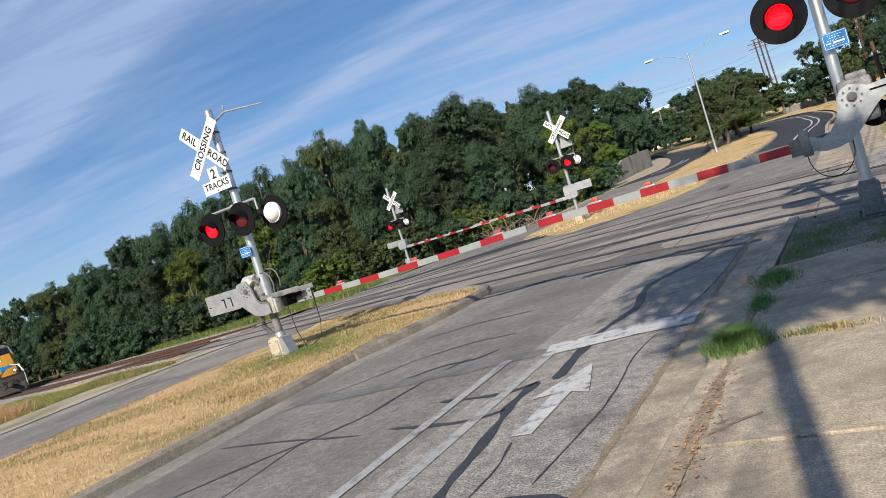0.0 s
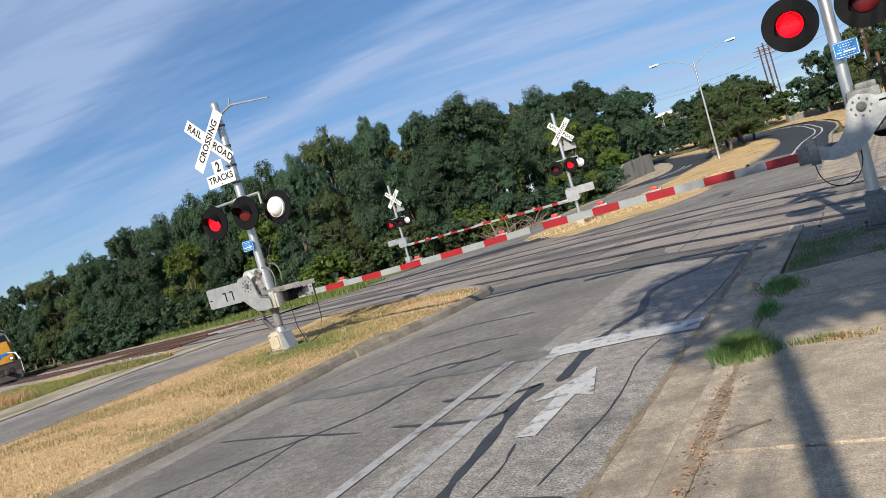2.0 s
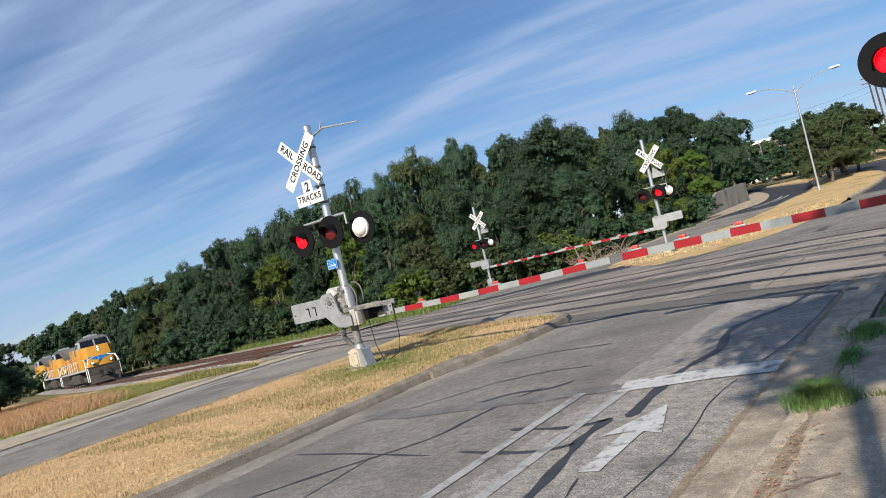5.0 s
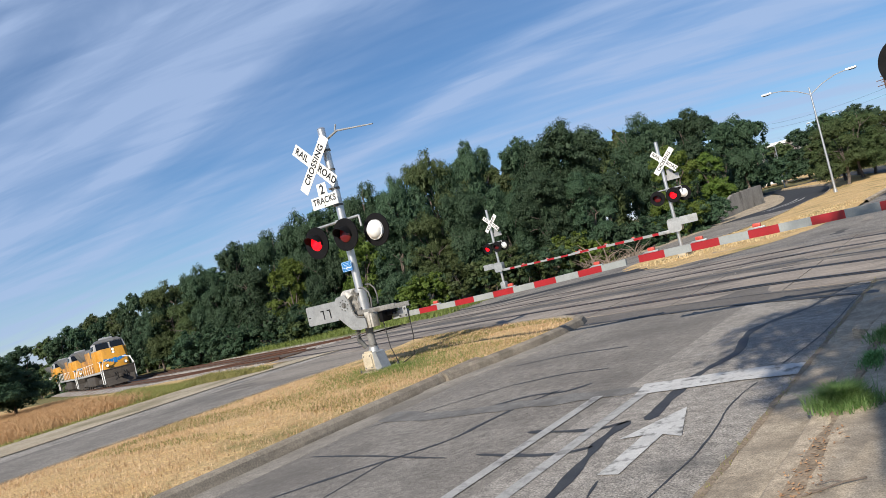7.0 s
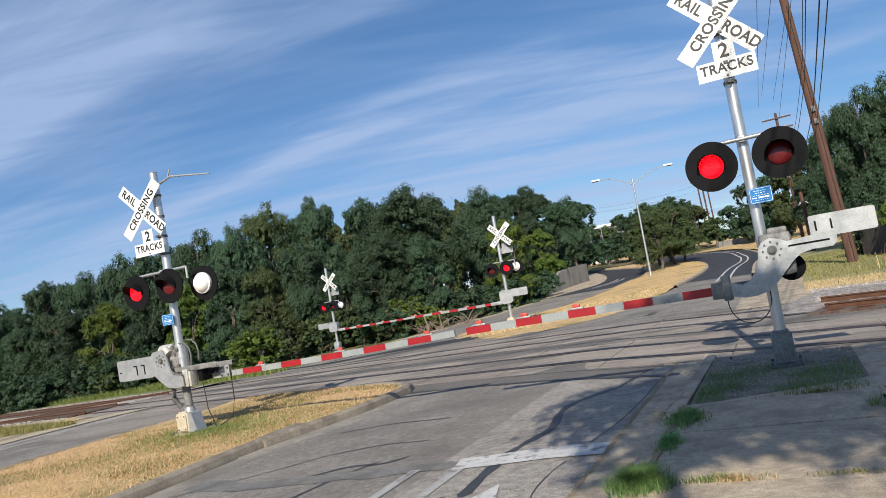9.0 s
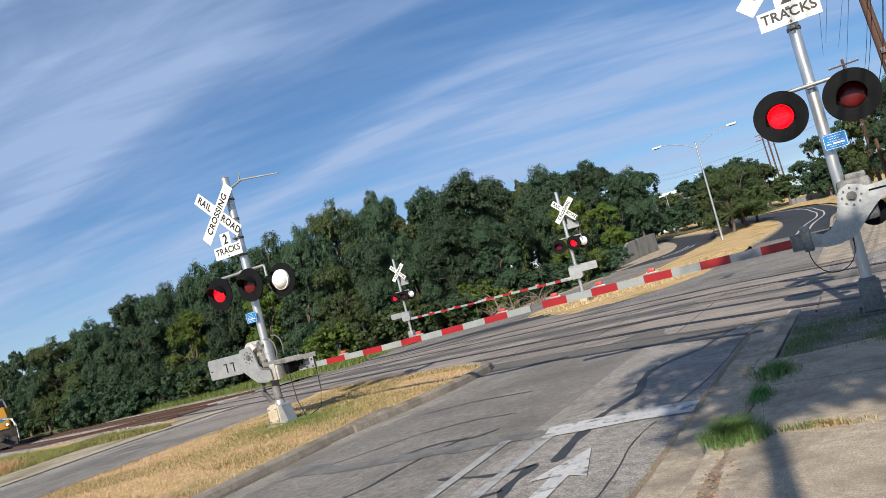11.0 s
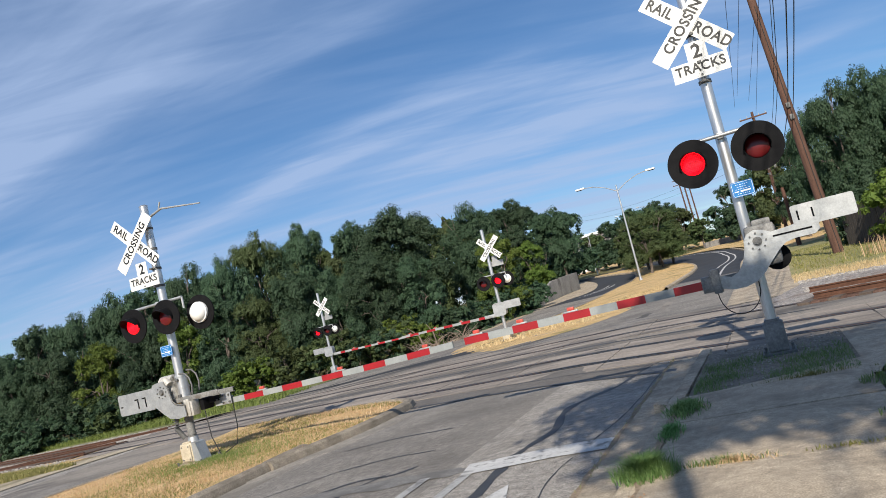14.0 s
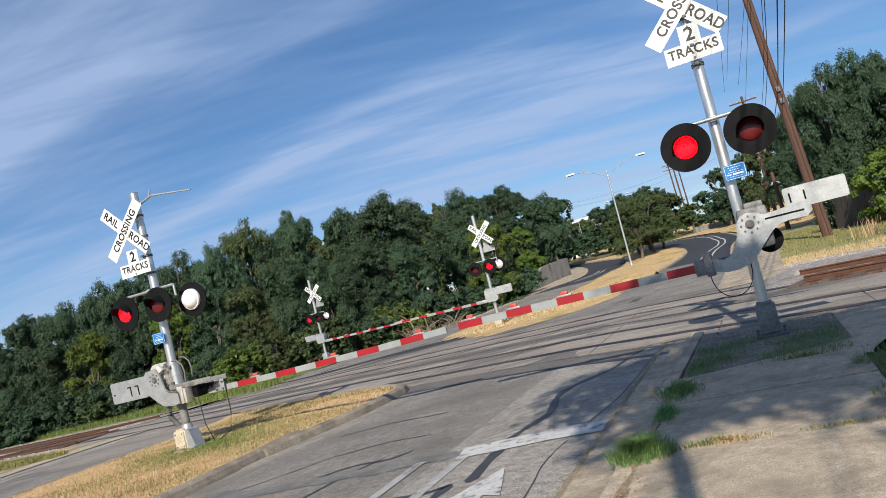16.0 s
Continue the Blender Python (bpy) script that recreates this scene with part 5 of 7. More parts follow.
box(bm, (LX + 0.62, LY + 0.08, LB + 0.03), (0.34, 0.28, 0.09), 0.03)
part("footing_pad", bm, M_CONC, sig2, "pale broken concrete pad")


def far_signal(x, y, z, s, label):
    root = thing("crossing_signal", x, y, z, label, "crossing signal", "crossing signals")
    mast_pole(root, 0, 0, 0.4, 4.75, 0.07)
    footing(root, 0, 0, 0, M_BEIGE if s < 0 else M_GALV, 0.4)
    crossbuck(root, 0.20, -0.16, 3.92)
    track_sign(root, 0.22, 0.14, 3.25, M_BACK)
    cross_arm(root, -0.45, 0.62, -0.13, 2.80)
    flasher(root, -0.40, -0.2, 2.52, s > 0)
    flasher(root, 0.26, -0.2, 2.52, s < 0)
    flasher(root, 0.56, 0.14, 2.52, False, 1)
    bm = bmesh.new()
    plate(bm, rounded(-0.28, 1.05, 0.28, 1.62, 0.14), -0.2, 0.02)
    plate(bm, rounded(s * -0.62 - 0.36, 1.30, s * -0.62 + 0.36, 1.62, 0.04), -0.22, 0.03)
    part("counterweight_plate", bm, M_GALV, root, "galvanised counterweight plates")
    bm = bmesh.new()
    box(bm, (0, 0.02, 1.34), (0.46, 0.36, 0.5), 0.06)
    part("gate_machine", bm, M_GALV, root, "grey gate machine housing")
    bm = bmesh.new()
    box(bm, (s * 0.5, -0.1, 1.12), (0.5, 0.12, 0.14), 0.02)
    part("boom_clamp", bm, M_GALV, root)
    return root


fs1 = far_signal(-24.1, 37.3, -0.50, 1, "distant aluminium crossing signal standing before the dark wood")
gate_arm(fs1, 0.6, 6.0, -0.1, -0.3, 1.12, 0.45, True, 0.11, 0.09, (0.2, 0.5, 0.85))
fs2 = far_signal(-10.68, 29.95, H(-10.68, 29.95) + 0.05, -1, "distant aluminium crossing signal on the far median")
gate_arm(fs2, -0.6, -4.9, -0.1, 0.1, 1.12, 0.45, True, 0.11, 0.09, (0.3, 0.6, 0.9))

# ---------- road markings and seals ----------
def ribbon(name, pts, width, dz, mat, label, category="marking", wobble=0.0, step=0.15, seed=0):
    rs = random.Random(seed)
    p = resample(pts, step)
    vs, fs = [], []
    for i, q in enumerate(p):
        t = (p[min(i + 1, len(p) - 1)] - p[max(i - 1, 0)]).normalized()
        r = Vector((t.y, -t.x))
        w = width / 2 * (1 + wobble * 2.2 * noise.noise((q.x * 3.1, q.y * 3.1, seed))) * (1 if 0 < i < len(p) - 1 or wobble < 0.1 else 0.3)
        o = wobble * 0.05 * noise.noise((q.x * 2.0, q.y * 2.0, 7 + seed))
        for s in (-1, 1):
            x, y = q.x + r.x * (s * w + o) + wobble * rs.uniform(-0.008, 0.008), q.y + r.y * (s * w + o)
            vs.append((x, y, H(x, y) + dz))
    for i in range(len(p) - 1):
        fs.append((2 * i, 2 * i + 1, 2 * i + 3, 2 * i + 2))
    return struct(from_arrays(name, vs, fs, mat), label, category)


for x in (-3.52, -3.03):
    ribbon("cycle_lane_line", [(x, -30), (x, 6.62 if x < -3.2 else 6.55)], 0.115, 0.006, M_LINE_OLD, "worn white lane line")
ribbon("stop_line", [(-1.68, 6.92), (-2.2, 6.90), (-2.75, 6.78), (-3.12, 6.72)], 0.42, 0.009, M_LINE, "worn white stop line with scuffs", wobble=0.05)
ribbon("stop_line_faded", [(-3.10, 6.72), (-3.71, 6.69), (-4.7, 6.69), (-5.84, 6.72), (-7.14, 7.19)], 0.34, 0.005, M_GHOST, "almost worn away stop line", wobble=0.25)
bm = bmesh.new()
for pts in ([(-2.49, 4.40), (-2.335, 4.40), (-2.335, 5.23), (-2.49, 5.23)], [(-2.66, 5.16), (-2.49, 5.23), (-2.335, 5.23), (-2.165, 5.16), (-2.39, 5.95)]):
    bm.faces.new([bm.verts.new((a, b, 0.008)) for a, b in pts])
struct(part("lane_arrow", bm, M_LINE, smooth=False), "straight-ahead white arrow in the cycle lane", "marking")
SEALS = [([(-2.56, 3.3), (-2.69, 4.31), (-2.76, 4.85), (-2.83, 5.17), (-2.79, 5.68)], 0.10), ([(-2.62, 5.65), (-2.68, 7.07), (-2.53, 7.96), (-2.67, 9.19), (-2.26, 10.24)], 0.11),
         ([(-3.94, 5.03), (-3.29, 4.89), (-2.95, 4.94), (-2.83, 5.05)], 0.07), ([(-3.74, 5.57), (-3.34, 5.5), (-3.0, 5.5), (-2.79, 5.66)], 0.08), ([(-6.55, 5.48), (-5.46, 5.29), (-4.89, 5.15), (-4.22, 4.99)], 0.035),
         ([(-6.3, 3.36), (-5.49, 4.56), (-4.93, 5.2), (-4.66, 5.58), (-4.58, 6.08), (-4.46, 6.71), (-4.26, 7.2)], 0.06), ([(-5.09, 6.69), (-4.6, 7.08), (-4.15, 7.08), (-3.93, 7.31)], 0.07), ([(-3.73, 3.54), (-2.98, 3.44), (-2.5, 3.44), (-1.72, 3.38)], 0.10),
         ([(-1.72, 3.38), (-1.50, 3.32)], 0.16), ([(-5.38, 7.86), (-4.7, 8.07), (-4.04, 8.03)], 0.05), ([(-2.40, 3.0), (-2.35, 3.8), (-2.45, 4.3)], 0.02), ([(-2.0, 3.6), (-1.93, 4.8), (-2.02, 6.0), (-1.98, 6.6)], 0.015),
         ([(-6.19, 9.33), (-5.38, 9.51), (-4.37, 9.39)], 0.05), ([(-2.25, 10.2), (-2.0, 11.6), (-1.75, 12.6)], 0.06), ([(-1.9, 7.2), (-1.76, 8.5), (-1.72, 10.4), (-1.66, 12.0)], 0.02), ([(-6.78, 13.24), (-5.15, 12.56), (-3.4, 12.3), (-1.7, 12.6)], 0.05),
         ([(-4.9, -6), (-5.1, 0), (-4.92, 3.08), (-5.04, 5.14)], 0.03), ([(-6.66, 6.55), (-5.84, 7.3), (-5.38, 7.86)], 0.03)]
for k, (pts, w) in enumerate(SEALS):
    ribbon("tar_seal", pts, w, 0.003, M_TAR, "black tar crack seal in the asphalt", "marking", 0.35, 0.08, k)
# edge of the asphalt against the gutter: dirt and weeds in the joint
ribbon("gutter_joint_dirt", [(-1.66, -4), (-1.67, 3), (-1.655, 7), (-1.66, 12.4)], 0.05, 0.009, M_DIRT, "dirt and dead leaves in the gutter joint", "ground", 0.5, 0.1, 3)

# flangeways, panels and wheel-worn bands of the crossing
M_PANEL = material("crossing_timber_panel", (0.24, 0.20, 0.165), (0.34, 0.29, 0.24), 1.2, 0.9, bump=0.4, fine=50, stain=(0.10, 0.088, 0.076), stain_scale=0.8, stain_at=(0.45, 0.65), grain=0.3, stretch=(0.3, 1, 1))
for off in PAVED_TO:
    for g, w in ((-1.25, 0.72), (0.0, 1.22), (1.25, 0.72)):
        a = track_y(0, off + g)
        for k in range(17):
            x0 = -26.3 + k * 2.12
            x1 = x0 + 2.09
            if x1 > PAVED_TO[off] + 0.4:
                continue
            vs = []
            for x, s in ((x0, -1), (x1, -1), (x1, 1), (x0, 1)):
                y = track_y(x, off + g + s * w / 2)
                vs.append((x, y, H(x, y) + 0.012 + random.uniform(-0.002, 0.003)))
            vs += [(a_, b_, c_ - 0.05) for a_, b_, c_ in vs]
            p = from_arrays("crossing_panel", vs, [(0, 1, 2, 3), (0, 4, 5, 1), (1, 5, 6, 2), (2, 6, 7, 3), (3, 7, 4, 0)], M_PANEL)
            struct(p, "worn brown-grey crossing panel between the rails", "crossing panel")
    for g in (-0.83, -0.67, 0.67, 0.83):
        ribbon("flangeway", [(x, track_y(x, off + g)) for x in np.linspace(-26.5, PAVED_TO[off], 8)], 0.085, 0.017, M_TAR, "dark groove beside the rail", "rail", 0.1, 0.6, int(g * 10))
M_PATCH = material("asphalt_patch", (0.115, 0.104, 0.094), (0.165, 0.150, 0.134), 0.9, 0.88, bump=0.5, fine=80, grain=0.4, spec=0.25)
ribbon("asphalt_patch", [(x, track_y(x, -1.72)) for x in np.linspace(-7.2, -1.9, 8)], 1.45, 0.0066, M_PATCH, "darker asphalt patch before the track", "road", 0.04, 0.3, 61)
ribbon("asphalt_patch", [(x, track_y(x, 2.15)) for x in np.linspace(-19, -3.5, 8)], 1.1, 0.0066, M_PATCH, "darker asphalt patch between the tracks", "road", 0.2, 0.3, 62)
for k, (o, x0, x1, w) in enumerate(((-2.5, -8, 3.5, 0.13), (2.15, -22, 0.6, 0.12), (-1.75, -5, 4.5, 0.05), (6.5, -20, -0.5, 0.10), (7.4, -13, -2.5, 0.05), (1.5, -14, -3, 0.05))):
    ribbon("pavement_seam", [(x, track_y(x, o) + 0.06 * math.sin(x)) for x in np.linspace(x0, x1, 9)], w, 0.0085, M_TAR, "dark seam in the crossing pavement", "marking", 0.5, 0.3, k + 40)

# ---------- pavement slabs ----------
base = struct(strip("pavement", [(-1.11, -8), (-1.11, 8.2)], [(0.68, -8), (0.68, 8.2)], 12, 4, 0.055, M_DIRT), "concrete pavement with weeds in its joints", "pavement")


def slab(x0, y0, x1, y1, z, parent, tilt):
    bm = bmesh.new()
    box(bm, (0, 0, -0.045), (x1 - x0 - 0.024, y1 - y0 - 0.024, 0.09), 0.008)
    bmesh.ops.subdivide_edges(bm, edges=[e for e in bm.edges if e.calc_length() > 1], cuts=1)
    s = part("slab", bm, M_CONC, parent, smooth=False)
    s.matrix_basis = pose((x0 + x1) / 2, (y0 + y1) / 2, z, tilt[0], tilt[1], 0)
    return s


ys = [-8, -6.2, -4.5, -2.85, -1.2, 0.4, 2.02, 3.61, 5.32, 6.85, 8.05]
for k, (a, b) in enumerate(zip(ys, ys[1:])):
    slab(-1.09, a, 0.66, b, 0.105 + 0.006 * math.sin(k * 2.1), base, (0.12 * math.sin(k), 0.15 * math.cos(k * 1.7)))
ribbon("pavement_edge_dirt", [(-1.10, -4), (-1.10, 3.0), (-1.09, 4.6), (-1.10, 8)], 0.07, 0.112, M_DIRT, "dirt and dry leaves along the kerb joint", "ground", 0.6, 0.08, 9)
struct(strip("pavement_turn", [(0.64, 7.7), (0.63, 10.95)], [(1.0, 7.6), (2.6, 10.9)], 8, 4, 0.098, M_CONC), "grey concrete path bending round the signal", "pavement")
struct(strip("pavement_far", [(-1.25, 19.5), (-1.32, 27), (-1.42, 37), (-1.75, 50)], [(0.9, 19.2), (0.7, 27), (0.5, 37), (0.2, 50)], 30, 3, 0.016, M_CONC), "pale concrete pavement beyond the tracks", "pavement")
struct(sweep("far_kerb", MR[1:6], [(-0.02, 0.0), (0.0, 0.11), (0.03, 0.13), (0.16, 0.13), (0.18, 0.0)], M_CONC, 1.0), "pale kerb along the curving road", "kerb")
struct(strip("signal_bed", [(-1.06, 8.05), (-1.05, 11.0)], [(0.64, 8.55), (0.64, 10.9)], 16, 10, 0.088, material("bed_soil", (0.14, 0.118, 0.088), (0.24, 0.21, 0.165), 5, 0.95, bump=0.9, fine=25, grain=0.4, bump_dist=0.03)), "dark soil bed round the signal's foot", "ground")
struct(strip("pavement_wedge", [(-1.06, 8.04), (0.64, 8.04)], [(-1.06, 8.0), (-0.6, 8.14), (0.64, 8.62)], 14, 4, 0.101, M_CONC), "concrete wedge of pavement before the signal bed", "pavement")
struct(strip("lawn_east", [(0.66, -8), (0.66, 7.6), (0.85, 8.2), (2.5, 10.9)], [(14, -8), (14, 7.5), (14, 8.5), (14, 11)], 40, 12, 0.098, material("lawn_soil", (0.06, 0.085, 0.028), (0.11, 0.115, 0.045), 1.5, 0.95, bump=0.8, fine=25, grain=0.4, bump_dist=0.03)),
       "shaded green lawn beside the pavement", "ground")
struct(strip("verge_dirt", [(-0.6, 20.5), (0.1, 28)], [(16, 15.5), (16, 22)], 16, 12, -0.006, M_SHOULDER), "bare earth and gravel beside the tracks", "ground")
struct(strip("lawn_north_east", [(0.4, 24.5), (0.5, 37), (0.1, 50), (0.3, 62)], [(16, 19.5), (18, 37), (18, 50), (18, 62)], 24, 12, 0.02, material("lawn_patchy", (0.17, 0.18, 0.06), (0.34, 0.28, 0.12), 0.5, 0.95, bump=0.8, fine=18, grain=0.35, bump_dist=0.03)),
       "patchy green and straw lawn behind the tracks", "ground")
struct(strip("verge_west", [(-120, 48.0), (-60, 31.5), (-30.2, 22.6), (-27.97, 21.81)], [(-120, 34), (-70, 10), (-27.52, 6.71), (-27.07, 19.02)], 40, 8, -0.03, M_STRAW), "rough dry grass between road and railway", "ground")
struct(strip("verge_crossing", [(-31, 18.5), (-30, 23.6)], [(-21.8, 19.4), (-25.6, 22.5)], 10, 10, 0.0, M_STRAW), "dry grass verge where the shoulder meets the ballast", "ground")
struct(strip("bank_north", [(-0.5, 88), (1.5, 100), (-10, 112), (-40, 120)], [(22, 80), (25, 105), (0, 130), (-45, 140)], 30, 8, 0.05, M_STRAW), "dry grass bank above the curve", "ground")
struct(strip("verge_wood", [(-125, 75), (-60, 47.5), (-30, 37), (-23, 42.5)], [(-125, 67), (-60, 43), (-29, 31.6), (-25.5, 34.5)], 40, 4, -0.02, material("verge_green", (0.10, 0.12, 0.04), (0.20, 0.20, 0.07), 0.6, 0.95, bump=0.8, fine=18, grain=0.35, bump_dist=0.03)), "green verge at the foot of the wood", "ground")


# ---------- grass ----------
def blades(name, pts, h, w, mat, label, seed, lean=0.5, category="grass", kind="stuff", parent=None):
    """Grass blades: each a bent two-piece leaf from a root point."""
    rs = np.random.RandomState(seed)
    P = np.array(pts)
    n = len(P)
    a = rs.uniform(0, 6.283, n)
    hh = h * rs.uniform(0.45, 1.15, n)
    d = np.stack([np.cos(a), np.sin(a), np.zeros(n)], 1)
    s = np.stack([-np.sin(a), np.cos(a), np.zeros(n)], 1) * (w * rs.uniform(0.6, 1.2, n))[:, None]
    up = np.array([0, 0, 1.0])
    ln = (lean * rs.uniform(0.2, 1.2, n) * hh)[:, None]
    mid = P + up * (hh * 0.6)[:, None] + d * ln * 0.35
    tip = P + up * (hh * rs.uniform(0.8, 1.0, n))[:, None] + d * ln
    V = np.stack([P - s, P + s, mid + s * 0.7, mid - s * 0.7, tip], 1).reshape(-1, 3)
    F = []
    for i in range(n):
        b = 5 * i
        F += [(b, b + 1, b + 2, b + 3), (b + 3, b + 2, b + 4)]
    me = bpy.data.meshes.new(name)
    me.from_pydata(V.tolist(), [], F)
    me.materials.append(mat)
    ob = new(name, me)
    ob.parent = parent
    return tagged(ob, label, category, kind=kind)


def scatter(n, xr, yr, dz, seed, keep=lambda x, y: True):
    rs = random.Random(seed)
    out_ = []
    while len(out_) < n:
        x, y = rs.uniform(*xr), rs.uniform(*yr)
        if keep(x, y):
            out_.append((x, y, H(x, y) + dz))
    return out_


def disc(n, cx, cy, rx, ry, z, seed, dome=0.0):
    rs = random.Random(seed)
    res = []
    for _ in range(n):
        a, r = rs.uniform(0, 6.283), min(1.5, abs(rs.gauss(0, 0.62)))
        res.append((cx + math.cos(a) * r * rx, cy + math.sin(a) * r * ry, z + dome * max(0.0, 1 - r * r)))
    return res


FAR_LX, FAR_LY = zip(*FAR_L)
FAR_RX, FAR_RY = zip(*FAR_R)
EDGE_R, EDGE_L = list(zip(*NEAR_R)), list(zip(*NEAR_L))


def in_median(x, y):
    r, l = np.interp(y, EDGE_R[1], EDGE_R[0]), np.interp(y, EDGE_L[1], EDGE_L[0])
    return l + 0.1 < x < r - 0.13


def med_z(pts):
    res = []
    for x, y, z in pts:
        r, l = np.interp(y, EDGE_R[1], EDGE_R[0]), np.interp(y, EDGE_L[1], EDGE_L[0])
        f = min(1, max(0, (x - l) / max(0.1, r - l)))
        res.append((x, y, z + 0.09 * (1 - (2 * f - 1) ** 2)))
    return res


blades("median_grass", med_z(scatter(50000, (-14.6, -6.8), (1.5, 15.2), 0.09, 1, in_median)), 0.075, 0.006, M_BLADE_D, "short dry straw-coloured grass on the median", 1, 0.9)
blades("median_grass_green", med_z([p for p in scatter(40000, (-14.2, -6.9), (6, 15), 0.09, 2, in_median) if noise.noise((p[0] * 0.45, p[1] * 0.8, 2)) + 0.12 * (3 - abs(p[0] + 10.2)) > 0.08]), 0.07, 0.006, M_BLADE_M, "greener grass patches on the median", 2, 0.9)
blades("median_grass_fresh", med_z([(x, y, H(x, y) + 0.09) for x, y, _ in disc(9000, -9.3, 10.2, 1.9, 1.3, 0, 41) if in_median(x, y)]), 0.085, 0.005, M_BLADE_V, "fresh green grass round the signal on the median", 41, 0.9)
blades("far_median_grass", scatter(9000, (-12.8, -5), (25, 60), 0.10, 3, lambda x, y: np.interp(y, FAR_LY, FAR_LX) + 0.1 < x < np.interp(y, FAR_RY, FAR_RX) - 0.1), 0.09, 0.015, M_BLADE_D, "dry straw grass on the far median", 3, 0.9)


def tuft(cx, cy, rx, ry, z, n, h, mat, label, seed, w=0.004, lean=0.8):
    return blades("grass_tuft", disc(n, cx, cy, rx, ry, z, seed, 0.35 * h), h, w, mat, label, seed, lean, "grass tuft", "stuff")


tuft(-1.08, 5.30, 0.16, 0.17, 0.10, 3800, 0.115, M_BLADE_T2, "bright green grass tuft growing over the kerb", 11, 0.0034, lean=1.5)
tuft(-1.04, 6.45, 0.08, 0.22, 0.10, 800, 0.065, M_BLADE_T2, "small green grass tuft along the kerb", 12, lean=1.3)
tuft(-1.00, 7.35, 0.15, 0.30, 0.10, 1700, 0.07, M_BLADE_T2, "green grass tuft along the kerb joint", 13, lean=1.3)
tuft(-0.55, 5.36, 0.30, 0.09, 0.09, 420, 0.05, M_BED_GRASS, "low weeds in the pavement joint", 14)
tuft(-0.48, 5.34, 0.26, 0.09, 0.09, 420, 0.05, M_BLADE_D, "dry grass in the pavement joint", 15, lean=1.3)
tuft(0.25, 5.38, 0.40, 0.05, 0.09, 130, 0.035, M_BLADE_M, "sparse weeds in the pavement joint", 16)
tuft(0.15, 8.02, 0.50, 0.05, 0.09, 250, 0.05, M_BLADE_M, "weeds along the slab's edge", 17)
blades("bed_grass", [p for p in scatter(9000, (-1.02, 0.6), (8.1, 10.2), 0.088, 18) if noise.noise((p[0] * 1.5, p[1] * 1.5, 4)) + random.gauss(0, 0.2) > -0.12 and random.random() < 1.8 * (10.4 - p[1]) / 2.2], 0.055, 0.003, M_BED_GRASS, "green grass round the signal's foot", 18, 0.8)
blades("lawn_grass", scatter(26000, (0.5, 3.4), (2.0, 10.2), 0.098, 19, lambda x, y: x > 0.60 + max(0, y - 7.4) * 0.6 + 0.09 * math.sin(y * 4) + 0.05 * math.sin(y * 11)), 0.075, 0.004, M_BED_GRASS, "shaded green lawn grass", 19, 0.8)
blades("lawn_grass_north", scatter(12000, (0.6, 12), (26, 48), 0.02, 20), 0.10, 0.014, M_BLADE_M, "patchy lawn grass behind the tracks", 20, 0.8)
blades("dry_grass_strip", scatter(9000, (0.4, 9.5), (18, 27), 0.0, 21, lambda x, y: 22.0 < y + 0.37 * (x - 1) < 25.4), 0.13, 0.006, M_BLADE_D, "dry straw grass along the ballast", 21, 1.1)
blades("reeds", disc(70, 3.2, 27.5, 0.8, 0.5, 0.0, 22), 0.7, 0.012, M_BLADE_D, "tall dry stalks before the fence", 22, 0.35)


blades("verge_grass", scatter(20000, (-42, -26.8), (10, 26), -0.03, 23, lambda x, y: track_y(x, -7.2) < y < track_y(x, -4.6)), 0.26, 0.010, M_BLADE_M, "green and yellow verge grass along the ballast", 23, 1.3)
blades("verge_grass_crossing", scatter(6000, (-31, -22.3), (17.5, 24), 0.0, 31, lambda x, y: track_y(x, -4.9) < y < track_y(x, -2.9)), 0.22, 0.012, M_BLADE_M, "green and yellow grass along the ballast by the crossing", 31, 0.7)
blades("verge_grass_low", scatter(5000, (-30, -26.6), (4, 22), -0.03, 24, lambda x, y: x > -28.2 and y < track_y(x, -7)), 0.14, 0.014, M_BLADE_M, "low green grass at the shoulder's edge", 24, 0.8)
blades("tan_field", scatter(64000, (-68, -27.2), (4, 40), -0.03, 25, lambda x, y: y < track_y(x, -6.6) and y > 4 - 0.28 * (x + 28)), 0.50, 0.009, M_BLADE_T, "tall tan dead grass field beside the railway", 25, 1.7)
blades("wood_verge_grass", scatter(16000, (-80, -24), (28, 60), -0.02, 26, lambda x, y: track_y(x, 8.4) < y < track_y(x, 12.0)), 0.42, 0.018, M_BLADE_V, "green grass at the foot of the wood", 26, 1.3)
blades("curb_weeds", [(-1.66 + random.gauss(0, 0.02), random.uniform(-1, 12), 0.005) for _ in range(420)], 0.03, 0.003, M_BLADE_M, "dead weeds in the gutter joint", 27, 1.0)

